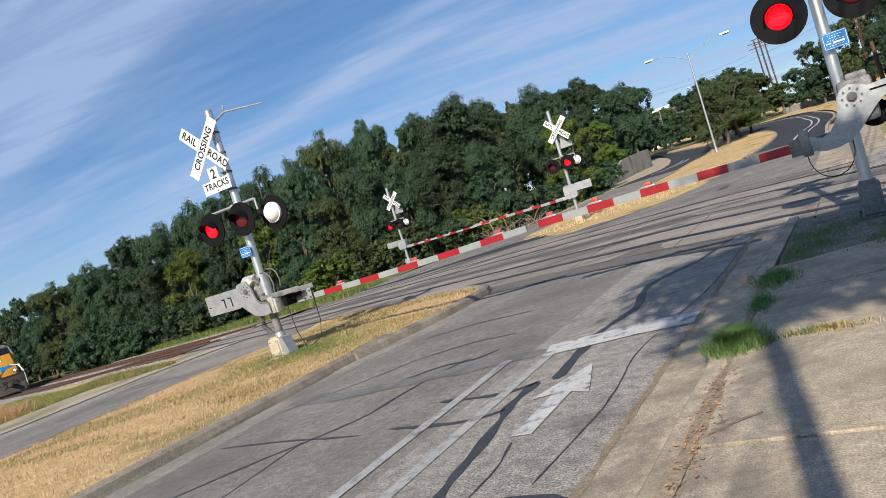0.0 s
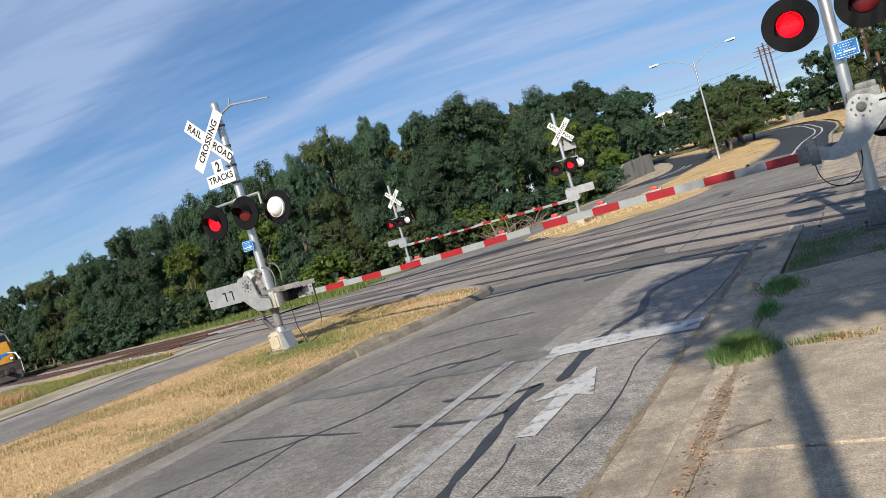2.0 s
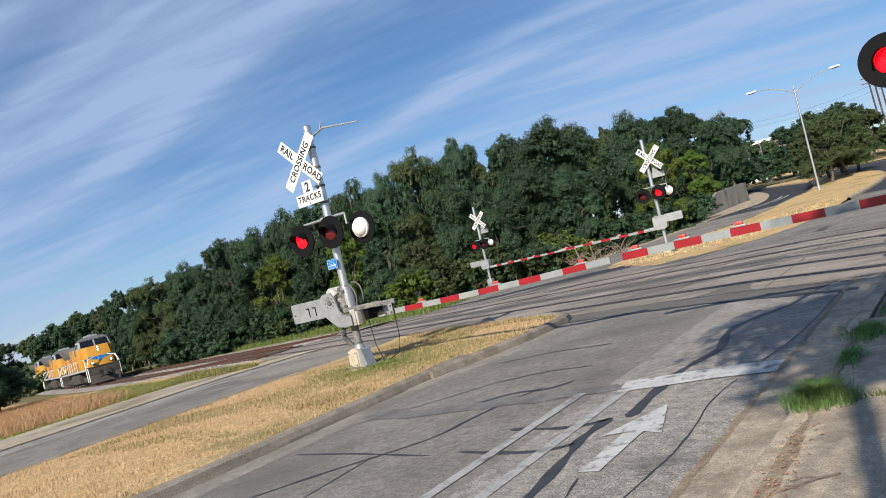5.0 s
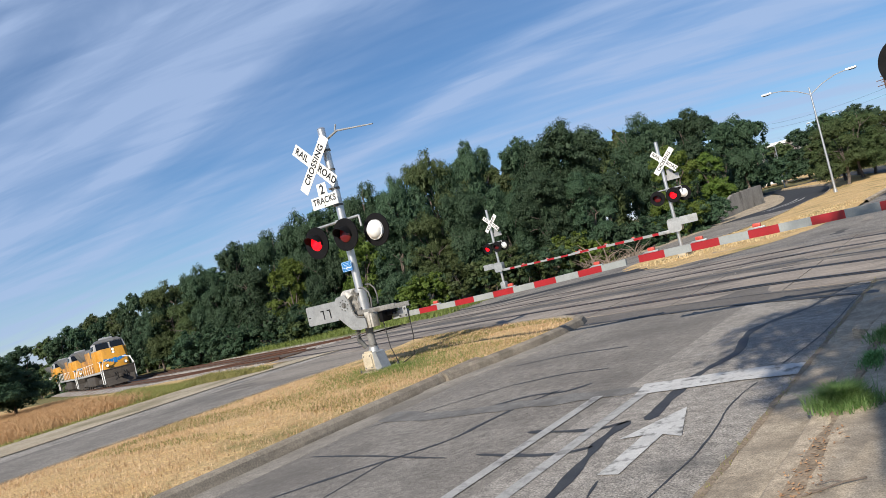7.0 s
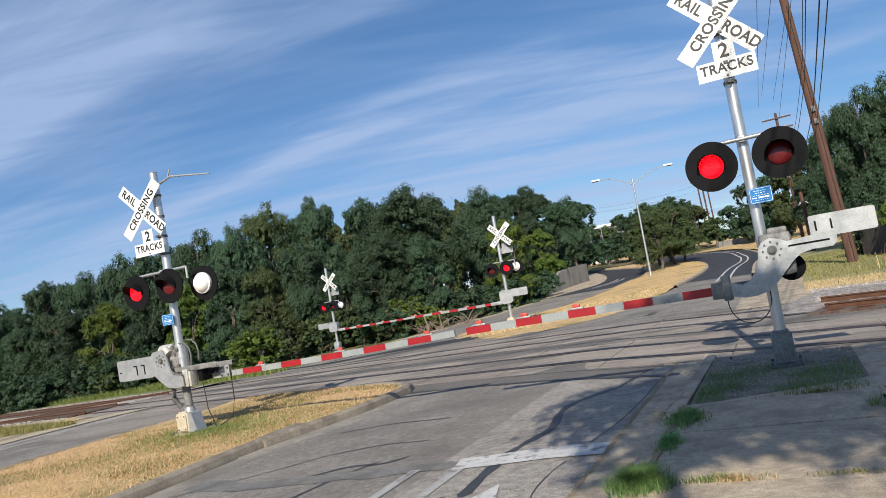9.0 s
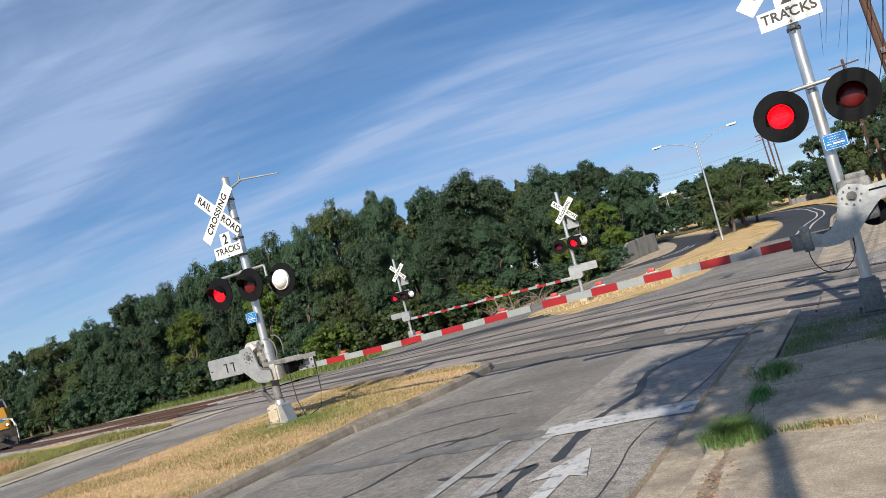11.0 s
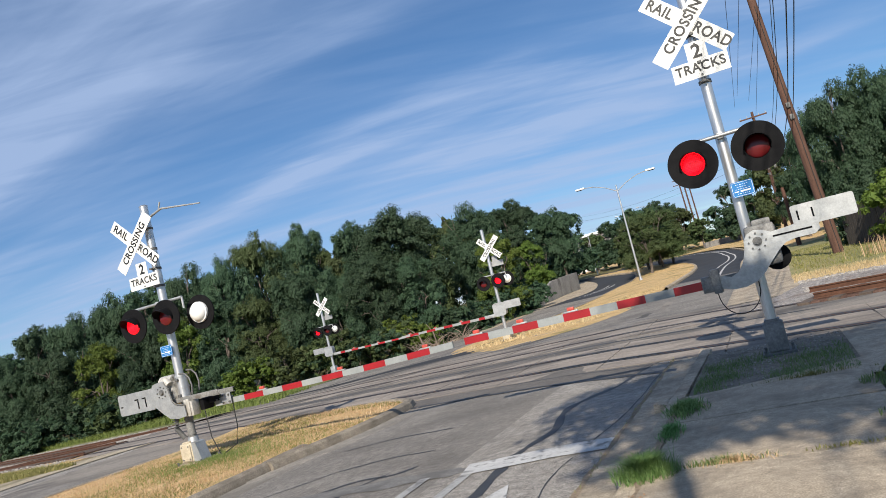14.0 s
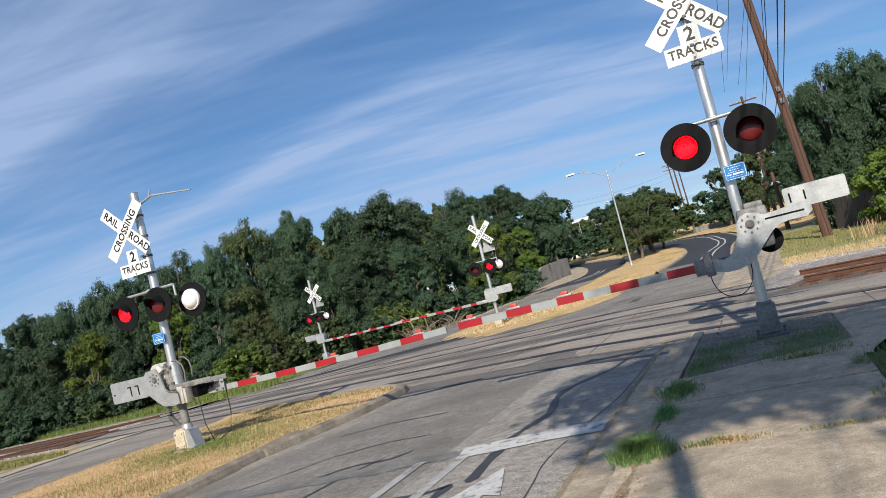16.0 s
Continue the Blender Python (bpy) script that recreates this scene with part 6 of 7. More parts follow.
# loose stones on the ballast
rs = np.random.RandomState(9)
vs, fs = [], []
for k in range(16000):
    if k % 3 == 0:
        x = rs.uniform(-60, -26.6)
    else:
        x = rs.uniform(0.5, 9)
    y = track_y(x, rs.choice((rs.uniform(-2.9, -1.3), rs.uniform(1.3, 3.0), rs.uniform(5.6, 7.2))) if x < 0 else rs.uniform(5.2, 8.7))
    r = rs.uniform(0.03, 0.065) if x < 0 else rs.uniform(0.016, 0.045)
    c = np.array((x, y, H(x, y) + (0.01 if x < 0 else 0.055)))
    b = len(vs)
    for d in ((1, 0, 0), (-1, 0, 0), (0, 1, 0), (0, -1, 0), (0, 0, 0.8)):
        vs.append(tuple(c + np.array(d) * r * rs.uniform(0.6, 1.3, 3)))
    fs += [(b, b + 2, b + 4), (b + 2, b + 1, b + 4), (b + 1, b + 3, b + 4), (b + 3, b, b + 4)]
tagged(from_arrays("ballast_stones", vs, fs, M_STONE), "loose grey ballast stones", "stones", kind="stuff")
vs, fs = [], []
for k in range(240):
    x, y = rs.uniform(-15, 1.0), rs.uniform(12.5, 27)
    r = rs.uniform(0.005, 0.016)
    c = np.array((x, y, H(x, y) + 0.012))
    b = len(vs)
    for d in ((1, 0, 0), (-1, 0, 0), (0, 1, 0), (0, -1, 0), (0, 0, 0.8)):
        vs.append(tuple(c + np.array(d) * r * rs.uniform(0.6, 1.3, 3)))
    fs += [(b, b + 2, b + 4), (b + 2, b + 1, b + 4), (b + 1, b + 3, b + 4), (b + 3, b, b + 4)]
tagged(from_arrays("gravel_crumbs", vs, fs, M_STONE), "pale gravel crumbs scattered on the crossing", "stones", kind="stuff")
vs, fs = [], []
for k in range(900):
    x, y = rs.uniform(-0.98, 0.62), 10.9 - 2.6 * rs.uniform(0, 1) ** 1.5
    r = rs.uniform(0.005, 0.018)
    c = np.array((x, y, 0.09))
    b = len(vs)
    for d in ((1, 0, 0), (-1, 0, 0), (0, 1, 0), (0, -1, 0), (0, 0, 0.8)):
        vs.append(tuple(c + np.array(d) * r * rs.uniform(0.6, 1.3, 3)))
    fs += [(b, b + 2, b + 4), (b + 2, b + 1, b + 4), (b + 1, b + 3, b + 4), (b + 3, b, b + 4)]
tagged(from_arrays("bed_gravel", vs, fs, M_STONE), "grey gravel on the soil round the signal's foot", "stones", kind="stuff")
# a dry twig and leaf litter on the pavement
bm = bmesh.new()
tube(bm, [(-0.78, 3.95, 0.12), (-0.87, 3.88, 0.125), (-0.96, 3.80, 0.118), (-1.06, 3.70, 0.115)], 0.005, 5)
tube(bm, [(-0.87, 3.88, 0.125), (-0.93, 3.90, 0.13), (-1.0, 3.86, 0.118)], 0.003, 5)
tube(bm, [(-0.96, 3.80, 0.118), (-1.02, 3.80, 0.116)], 0.003, 5)
tagged(part("twig", bm, M_DEAD), "dry forked twig lying on the pavement", "twig")
rr = random.Random(77)
vs, fs = [], []
for k in range(420):
    x, y = -1.09 + rr.gauss(0.02, 0.05), rr.uniform(1.5, 4.8)
    a, s = rr.uniform(0, 6.28), rr.uniform(0.006, 0.02)
    b = len(vs)
    for u in range(4):
        vs.append((x + math.cos(a + u * 1.57) * s * (1 if u % 2 else 0.4), y + math.sin(a + u * 1.57) * s * (1 if u % 2 else 0.4), 0.118 + rr.uniform(0, 0.012)))
    fs.append((b, b + 1, b + 2, b + 3))
tagged(from_arrays("leaf_litter", vs, fs, M_BLADE_T), "dead brown leaves in the pavement joint", "leaves", kind="stuff")

# ---------- street lamps, poles, wires ----------
def polar(az, d):
    a = radians(az)
    return -math.sin(a) * d, math.cos(a) * d


def street_lamp(x, y, h, arms, label, r=0.09, rz=0.0):
    root = thing("street_lamp", x, y, H(x, y) + 0.1, label, "street lamp", "street lamps", rz)
    bm = bmesh.new()
    rod(bm, (0, 0, 0), (0, 0, h), r, r * 0.55, 14)
    rod(bm, (0, 0, -0.05), (0, 0, 0.35), r * 1.5, r * 1.25, 14)
    part("pole", bm, M_ALU, root, "tapered grey metal pole")
    for s in arms:
        bm = bmesh.new()
        pts = [(0, 0, h - 0.5), (s * 0.8, 0, h - 0.02), (s * 1.7, 0, h + 0.32), (s * 2.5, 0, h + 0.42)]
        tube(bm, pts, r * 0.38, 8)
        arm = part("arm", bm, M_ALU, root)
        bm = bmesh.new()
        box(bm, (s * 2.75, 0, h + 0.42), (r * 7.8, r * 3.3, r * 1.4), r * 0.5)
        head = part("lamp_head", bm, M_WHITE, arm, "pale lamp head")
        bm = bmesh.new()
        box(bm, (s * 2.8, 0, h + 0.345), (0.42, 0.24, 0.05), 0.02)
        part("lamp_glass", bm, M_GLASS, root)
    return root


street_lamp(-9.35, 58.3, 7.6, (-1, 1), "tall two-armed metal street lamp on the far median")
for az, d, h in ((12.05, 104, 5.6), (8.3, 112, 6.6), (6.0, 125, 7.4), (6.9, 135, 8.0)):
    street_lamp(*polar(az, d), h, (-1,), "distant grey street lamp up the road", 0.06)


def wood_pole(x, y, h, lean, label, r=0.16, cross=True):
    root = thing("utility_pole", x, y, H(x, y), label, "utility pole", "utility poles")
    root.matrix_basis = pose(x, y, H(x, y), 0, lean, 0)
    bm = bmesh.new()
    rod(bm, (0, 0, -0.3), (0, 0, h), r, r * 0.68, 16)
    part("pole", bm, M_POLE, root, "brown creosoted timber")
    if cross:
        for z in (h - 0.5, h - 1.4):
            bm = bmesh.new()
            box(bm, (0, -0.16, z), (2.3, 0.1, 0.12), 0.01)
            ca = part("crossarm", bm, M_POLE, root)
            for q in (-1.05, -0.5, 0.5, 1.05):
                bm = bmesh.new()
                rod(bm, (q, -0.16, z + 0.05), (q, -0.16, z + 0.22), 0.045, 0.03, 10)
                part("insulator", bm, M_LGREY, ca)
    for k, z in enumerate((5.8, 6.3)):
        bm = bmesh.new()
        box(bm, (0, -r - 0.02, z), (0.16, 0.08, 0.22), 0.02)
        part("bracket", bm, M_GREYBOX, root, "dark steel wire bracket")
    bm = bmesh.new()
    rod(bm, (0.06, -r * 1.0, 0), (0.03, -r * 0.85, h * 0.7), 0.015, seg=6)
    part("ground_wire", bm, M_CABLE, root)
    return root


wood_pole(2.42, 33.9, 15.2, -2.8, "leaning brown timber utility pole carrying many wires", 0.21)
px, py = polar(-1.3, 72)
wood_pole(px, py, 11.5, -1.0, "brown timber utility pole behind the bank", 0.16)
for az, d, h in ((4.45, 140, 12.5), (4.75, 150, 12.5), (4.15, 160, 13), (-1.8, 58, 4.2)):
    wood_pole(*polar(az, d), h, -1.2, "distant brown utility pole", 0.17, d > 100)
x, y = polar(2.3, 100)
street_lamp(x, y, 6.2, (), "slim pale metal pole on the bank", 0.10)


def wire(a, b, sag, r, label, name="wire"):
    bm = bmesh.new()
    a, b = Vector(a), Vector(b)
    pts = []
    for k in range(13):
        t = k / 12
        p = a.lerp(b, t)
        p.z -= sag * 4 * t * (1 - t)
        pts.append(p)
    tube(bm, pts, r, 5)
    return tagged(part(name, bm, M_CABLE), label, "wire", "overhead wires")


for dx, z, r in ((0.0, 6.3, 0.018), (0.03, 5.8, 0.014), (0.0, 7.6, 0.014), (0.08, 8.3, 0.012)):
    tx = 2.42 - 0.049 * z
    wire((tx + dx, 33.65, z), (px + dx, py, min(z, 11.0) - 0.2 + H(px, py)), 0.7, r, "black overhead wire between utility poles")
    wire((tx + dx, 33.65, z), (1.1 + dx, -20, z + 3.6), 0.7, r, "black overhead wire above the crossing")
for a, b in (((0.23, 70, 12.5), (1.98, -20, 9.9)), ((0.66, 70, 13.4), (2.7, -20, 8.5)), ((1.43, 70, 12.7), (3.26, -20, 9.5)), ((1.55, 70, 10.9), (3.44, -20, 12.5))):
    wire(a, b, 0.15, 0.012, "thin black overhead wire along the road")
for dz in (0.0, 0.6):
    a = polar(12.0, 104)
    wire((-28, 116, 10.2 + dz), (px, py, 8.0 + dz), 1.2, 0.009, "thin wire across the distant road")

# ---------- walls, fences ----------
wall = thing("retaining_wall", 0, 0, 0, "grey stained concrete retaining wall with a sloping top", "wall")
WL = even([(-18.4, 61.0), (-18.2, 65), (-17.8, 68), (-17.2, 71.5)], 15)
for k, (p, q) in enumerate(zip(WL, WL[1:])):
    h0, h1 = (0.35 + 1.35 * ss(2, 6, q_) for q_ in (k, k + 1))
    d = Vector((q[0] - p[0], q[1] - p[1]))
    nrm = Vector((-d.y, d.x)).normalized() * 0.25
    bm = bmesh.new()
    e = 0.012
    a, b = Vector(p) + d * e, Vector(q) - d * e
    z0 = H(*p) - 0.2
    ring = []
    for c in (a, b, b + nrm, a + nrm):
        ring.append(c)
    lo = [bm.verts.new((c.x, c.y, z0)) for c in ring]
    hi = [bm.verts.new((c.x, c.y, H(*p) + hh)) for c, hh in zip(ring, (h0, h1, h1, h0))]
    bm.faces.new(hi)
    for i in range(4):
        bm.faces.new((lo[i], lo[(i + 1) % 4], hi[(i + 1) % 4], hi[i]))
    part("panel", bm, M_WALL, wall, smooth=False)
bank = thing("low_wall", 0, 0, 0, "low dark stone wall along the grass bank", "wall")
BL = even([polar(4.2, 97), polar(3.0, 98), polar(1.6, 96), polar(-0.6, 92)], 9)
for p, q in zip(BL, BL[1:]):
    bm = bmesh.new()
    d = Vector((q[0] - p[0], q[1] - p[1], 0))
    c = Vector((p[0], p[1], 0)) + d / 2
    box(bm, (c.x, c.y, H(c.x, c.y) + 0.15), (d.length - 0.03, 0.35, 1.1), 0.04, Matrix.Rotation(math.atan2(d.y, d.x), 4, "Z"))
    part("stone_course", bm, M_WALL, bank, smooth=False)

bf = thing("board_fence", 0, 0, 0, "weathered vertical board fence, shade put into its dark brown", "fence")
F0, F1 = Vector((3.2, 38.5)), Vector((5.4, 33.0))
n = 34
for k in range(n):
    c = F0.lerp(F1, (k + 0.5) / n)
    bm = bmesh.new()
    box(bm, (0, 0, 0.88), (0.16, 0.022, 1.75 + 0.03 * math.sin(k * 3.3)), 0.003)
    b = part("board", bm, M_FENCE, bf, smooth=False)
    b.matrix_basis = pose(c.x, c.y, H(c.x, c.y), 0, 0.4 * math.sin(k * 1.9), math.degrees(math.atan2(F1.y - F0.y, F1.x - F0.x)))
bm = bmesh.new()
box(bm, (F1.x, F1.y - 0.05, 0.9), (0.12, 0.12, 1.85), 0.01)
part("fence_post", bm, M_DEAD, bf, "pale timber corner post")
bm = bmesh.new()
rod(bm, (4.75, 32.3, 0), (4.62, 32.3, 1.2), 0.07, seg=12)
rod(bm, (4.62, 32.3, 1.2), (4.62, 32.3, 1.24), 0.05, 0.03, seg=12)
tagged(part("marker_post", bm, M_WHITE), "leaning white marker post with rust stains", "post")

cf = thing("chain_link_fence", 0, 0, 0, "grey chain-link fence with steel posts", "fence")
C0 = Vector((3.72, 25.1))
C1 = Vector((11.0, 22.6))
C2 = Vector((4.35, 27.6))
for p in (C0, C2, C0.lerp(C1, 0.33), C0.lerp(C1, 0.67), C1):
    bm = bmesh.new()
    rod(bm, (p.x, p.y, -0.1), (p.x, p.y, 1.72), 0.035, seg=10)
    rod(bm, (p.x, p.y, 1.72), (p.x, p.y, 1.77), 0.042, 0.015, seg=10)
    part("fence_post", bm, M_GALV, cf)
for p, q in ((C0, C1), (C0, C2)):
    bm = bmesh.new()
    rod(bm, (p.x, p.y, 1.66), (q.x, q.y, 1.66), 0.022, seg=8)
    part("top_rail", bm, M_GALV, cf)
    L = (q - p).length
    vs, fs = [], []
    stp, r, t = 0.085, 0.003, (q - p).normalized()
    k = -1.6
    while k < L:
        for s in (1, -1):
            a, b = (k, 0.06), (k + 1.58, 1.64)
            if s < 0:
                a, b = (k, 1.64), (k + 1.58, 0.06)
            lo, hi = max(0, -a[0] / 1.58 if a[0] < 0 else 0), min(1, (L - a[0]) / 1.58)
            if hi <= lo:
                continue
            P0 = (a[0] + 1.58 * lo, a[1] + (b[1] - a[1]) * lo)
            P1 = (a[0] + 1.58 * hi, a[1] + (b[1] - a[1]) * hi)
            i0 = len(vs)
            for u, z in (P0, P1):
                c = p + t * u
                for dz, dn in ((r, 0), (-r, r), (-r, -r)):
                    vs.append((c.x - t.y * dn, c.y + t.x * dn, z + dz))
            fs += [(i0, i0 + 1, i0 + 4, i0 + 3), (i0 + 1, i0 + 2, i0 + 5, i0 + 4), (i0 + 2, i0, i0 + 3, i0 + 5)]
        k += stp
    from_arrays("wire_mesh", vs, fs, M_GALV, cf)
# white and red barrier board behind the fence
bb = thing("barrier_board", 0, 0, 0, "white barrier rail with a red stripe behind the fence", "barrier")
bm = bmesh.new()
box(bm, (7.2, 35.0, 1.0), (3.6, 0.06, 0.24), 0.01)
part("board", bm, M_WHITE, bb)
bm = bmesh.new()
box(bm, (7.4, 34.965, 1.04), (2.2, 0.012, 0.09), 0.003)
part("stripe", bm, M_RED, bb)
for q in (5.7, 8.7):
    bm = bmesh.new()
    box(bm, (q, 35.05, 0.5), (0.1, 0.08, 1.0), 0.01)
    part("leg", bm, M_WHITE, bb)

# bushes by the fence and a dead brush pile
for x, y, h, k in ((5.6, 34.6, 2.9, 0), (7.8, 36.2, 3.2, 0), (10.2, 36, 3.0, 0), (4.2, 39.6, 2.6, 1), (13, 35, 3.4, 2)):
    plant(bushes[k], x, y, h, 2.6, int(x * 7), 0.9, group="bushes by the fence")
brush = thing("brush_pile", *polar(24.6, 48.5), H(*polar(24.6, 48.5)), "heap of dead brown branches under the trees", "branches")
rr = random.Random(4)
for k in range(70):
    bm = bmesh.new()
    a = Vector((rr.uniform(-1.9, 1.9), rr.uniform(-0.8, 0.8), 0))
    b = a + Vector((rr.uniform(-1.1, 1.1), rr.uniform(-0.5, 0.5), rr.uniform(0.2, 0.9 if k % 9 else 1.7)))
    m = a.lerp(b, 0.5) + Vector((rr.uniform(-0.2, 0.2), rr.uniform(-0.2, 0.2), 0.15))
    r = rr.uniform(0.012, 0.03) * (2.2 if k % 9 == 0 else 1)
    rod(bm, a, m, r, r * 0.7, 5)
    rod(bm, m, b, r * 0.7, r * 0.25, 5)
    part("branch", bm, M_DEAD, brush)

# ---------- locomotives ----------
def prism(bm, lower, upper):
    """A solid between two rings of four corners."""
    lo, hi = [bm.verts.new(v) for v in lower], [bm.verts.new(v) for v in upper]
    n = len(lo)
    for k in range(n):
        bm.faces.new((lo[k], lo[(k + 1) % n], hi[(k + 1) % n], hi[k]))
    bm.faces.new(lo[::-1])
    bm.faces.new(hi)
    return bm


def ring(x0, x1, w, z, w1=None):
    """Corners of a level rectangle from x0 (rear) to x1 (front), half widths w behind and w1 in front."""
    w1 = w if w1 is None else w1
    return [(x0, -w, z), (x1, -w1, z), (x1, w1, z), (x0, w, z)]


def locomotive(label):
    root = thing("locomotive", 0, 0, 0, label, "locomotive", "train")

    def p(name, mat, boxes, label="", parent=None, bevel=0.03):
        bm = bmesh.new()
        for c, sz in boxes:
            box(bm, c, sz, bevel)
        return part(name, bm, mat, parent or root, label)

    def solid(name, mat, lower, upper, label="", bevel=0.05, parent=None):
        bm = prism(bmesh.new(), lower, upper)
        bmesh.ops.bevel(bm, geom=list(bm.edges), offset=bevel, segments=2, affect="EDGES", profile=0.6)
        return part(name, bm, mat, parent or root, label)
    p("walkway", M_UNDER, [((-11.2, 0, 1.62), (21.4, 3.05, 0.14))], "dark walkway deck")
    p("frame", M_UNDER, [((-11.2, 0, 1.30), (20.8, 1.6, 0.5))])
    for q in (-1, 1):
        p("sill", M_LGREY, [((-11.2, q * 1.51, 1.60), (21.0, 0.05, 0.20))], "grey sill along the walkway")
    p("fuel_tank", M_UNDER, [((-11.4, 0, 0.85), (6.4, 2.8, 1.05))], "black fuel tank", bevel=0.22)
    hood = solid("engine_hood", M_YEL_OLD, ring(-20.6, -5.5, 0.95, 1.68), ring(-20.6, -5.5, 0.95, 4.10), "weathered yellow engine hood")
    for k in range(15):
        for q in (-1, 1):
            p("hood_door", M_YEL_OLD, [((-6.6 - 0.92 * k, q * 0.962, 2.55), (0.74, 0.04, 1.5))], "", hood, 0.012)
    solid("hood_roof", M_LGREY_D, ring(-20.6, -5.5, 0.95, 4.10), ring(-20.4, -5.6, 0.70, 4.42), "dark grey hood roof")
    solid("radiator", M_LGREY_D, ring(-20.4, -15.6, 1.0, 3.35), ring(-20.4, -15.6, 1.52, 4.45), "flared dark radiator section", 0.06)
    p("exhaust_stack", M_UNDER, [((-9.4, 0, 4.52), (1.5, 0.7, 0.24))], "sooty exhaust hatch")
    p("blower_box", M_LGREY_D, [((-6.4, -0.2, 3.72), (1.7, 2.5, 0.9))], "dark blower housing behind the cab", bevel=0.08)
    cab = solid("cab", M_YEL, ring(-5.5, -3.05, 1.52, 1.68), ring(-5.5, -3.05, 1.52, 3.78), "yellow wide cab")
    solid("cab_top", M_LGREY, ring(-5.5, -3.05, 1.52, 3.78), ring(-5.5, -3.35, 1.40, 4.52, 1.38), "grey upper cab", 0.04, cab)
    solid("cab_roof", M_LGREY_D, ring(-5.55, -3.25, 1.42, 4.52), ring(-5.5, -3.5, 0.95, 4.84), "dark grey cab roof", 0.06, cab)
    p("roof_conditioner", M_LGREY, [((-4.6, 0, 4.92), (1.0, 1.2, 0.2))], "", cab)
    for q in (-1, 1):
        bm = bmesh.new()
        prism(bm, [(-3.16, q * 0.70 - 0.60, 3.86), (-3.00, q * 0.70 - 0.60, 3.86), (-3.00, q * 0.70 + 0.60, 3.86), (-3.16, q * 0.70 + 0.60, 3.86)],
              [(-3.42, q * 0.68 - 0.58, 4.46), (-3.27, q * 0.68 - 0.58, 4.46), (-3.27, q * 0.68 + 0.58, 4.46), (-3.42, q * 0.68 + 0.58, 4.46)])
        part("windscreen", bm, M_GLASS, cab, "dark windscreen pane", smooth=False)
        for wx in (-4.75, -3.95):
            bm = bmesh.new()
            box(bm, (wx, q * 1.475, 4.12), (0.66, 0.08, 0.44), 0.03, Matrix.Rotation(radians(q * 9), 4, "X"))
            part("side_window", bm, M_GLASS, cab, "dark side window")
        p("cab_door", M_YEL, [((-5.1, q * 1.53, 2.7), (0.62, 0.04, 1.9))], "", cab, 0.012)
    nose = solid("nose", M_YEL, ring(-3.05, -1.15, 1.36, 1.68, 1.22), ring(-3.05, -1.75, 1.36, 3.82, 1.02), "yellow tapering nose", 0.10)
    bm = bmesh.new()
    for q in (-1, 1):
        for k in range(4):
            box(bm, (-1.41 + 0.0 * k, q * (0.30 + 0.22 * k), 2.56 + 0.05 * k), (0.05, 0.20, 0.34 - 0.05 * k), 0.01, Matrix.Rotation(radians(-15.6), 4, "Y"))
    box(bm, (-1.39, 0, 2.52), (0.05, 0.34, 0.52), 0.02, Matrix.Rotation(radians(-15.6), 4, "Y"))
    part("nose_emblem", bm, M_BLUE, nose, "blue winged emblem shape on the nose")
    for q in (-1, 1):
        bm = bmesh.new()
        for k in range(3):
            box(bm, (-2.4 + 0.28 * k, q * 1.30, 2.62), (0.24, 0.10, 0.12), 0.01)
        part("side_stripe", bm, M_BLUE, nose, "blue stripe on the nose side")
    for y, z, x in ((0, 3.62, -1.72), (0, 3.34, -1.64), (-0.86, 2.14, -0.98), (0.86, 2.14, -0.98)):
        bm = bmesh.new()
        rod(bm, (x - 0.1, y, z), (x + 0.06, y, z), 0.19, 0.16, seg=16)
        rim = part("lamp_case", bm, M_LGREY_D, root, "dark lamp case")
        bm = bmesh.new()
        rod(bm, (x + 0.05, y, z), (x + 0.09, y, z), 0.10, seg=16)
        part("headlight", bm, M_LAMPW, rim, "lit warm headlight")
    solid("pilot", M_UNDER, ring(-0.9, -0.35, 1.5, 0.95), ring(-0.9, -0.35, 1.5, 1.75), "black pilot beam")
    solid("snowplough", M_UNDER, ring(-0.9, 0.05, 1.45, 0.16, 1.25), ring(-0.9, -0.35, 1.45, 0.95, 1.35), "black snowplough blade")
    p("front_porch", M_UNDER, [((-0.75, 0, 1.75), (0.9, 3.0, 0.10))])
    for x in (0.15, -22.3):
        p("coupler", M_UNDER, [((x, 0, 0.95), (0.75, 0.3, 0.36))], "", bevel=0.06)
    bm = bmesh.new()
    for y, dz in ((-0.5, 0.0), (-0.3, 0.1), (0.35, 0.06), (0.55, -0.04)):
        tube(bm, [(-0.33, y, 1.35), (-0.12, y, 1.0 + dz), (-0.15, y, 0.62 + dz)], 0.03, 6)
    part("brake_hose", bm, M_CABLE, root, "black brake hoses")
    for q in (-1, 1):
        for x0, x1 in ((-5.8, -21.4),):
            k = x0
            while k > x1:
                bm = bmesh.new()
                rod(bm, (k, q * 1.47, 1.6), (k, q * 1.47, 2.66), 0.022, seg=6)
                part("stanchion", bm, M_WHITE, root)
                k -= 1.9
            bm = bmesh.new()
            rod(bm, (x0, q * 1.47, 2.66), (x1, q * 1.47, 2.66), 0.024, seg=6)
            part("handrail", bm, M_WHITE, root, "white tubular handrail")
        bm = bmesh.new()
        tube(bm, [(-0.38, q * 1.46, 0.40), (-0.38, q * 1.46, 1.95), (-0.75, q * 1.20, 2.55), (-0.95, q * 0.62, 2.72)], 0.042, 6)
        part("front_handrail", bm, M_WHITE, root, "white front handrail")
        bm = bmesh.new()
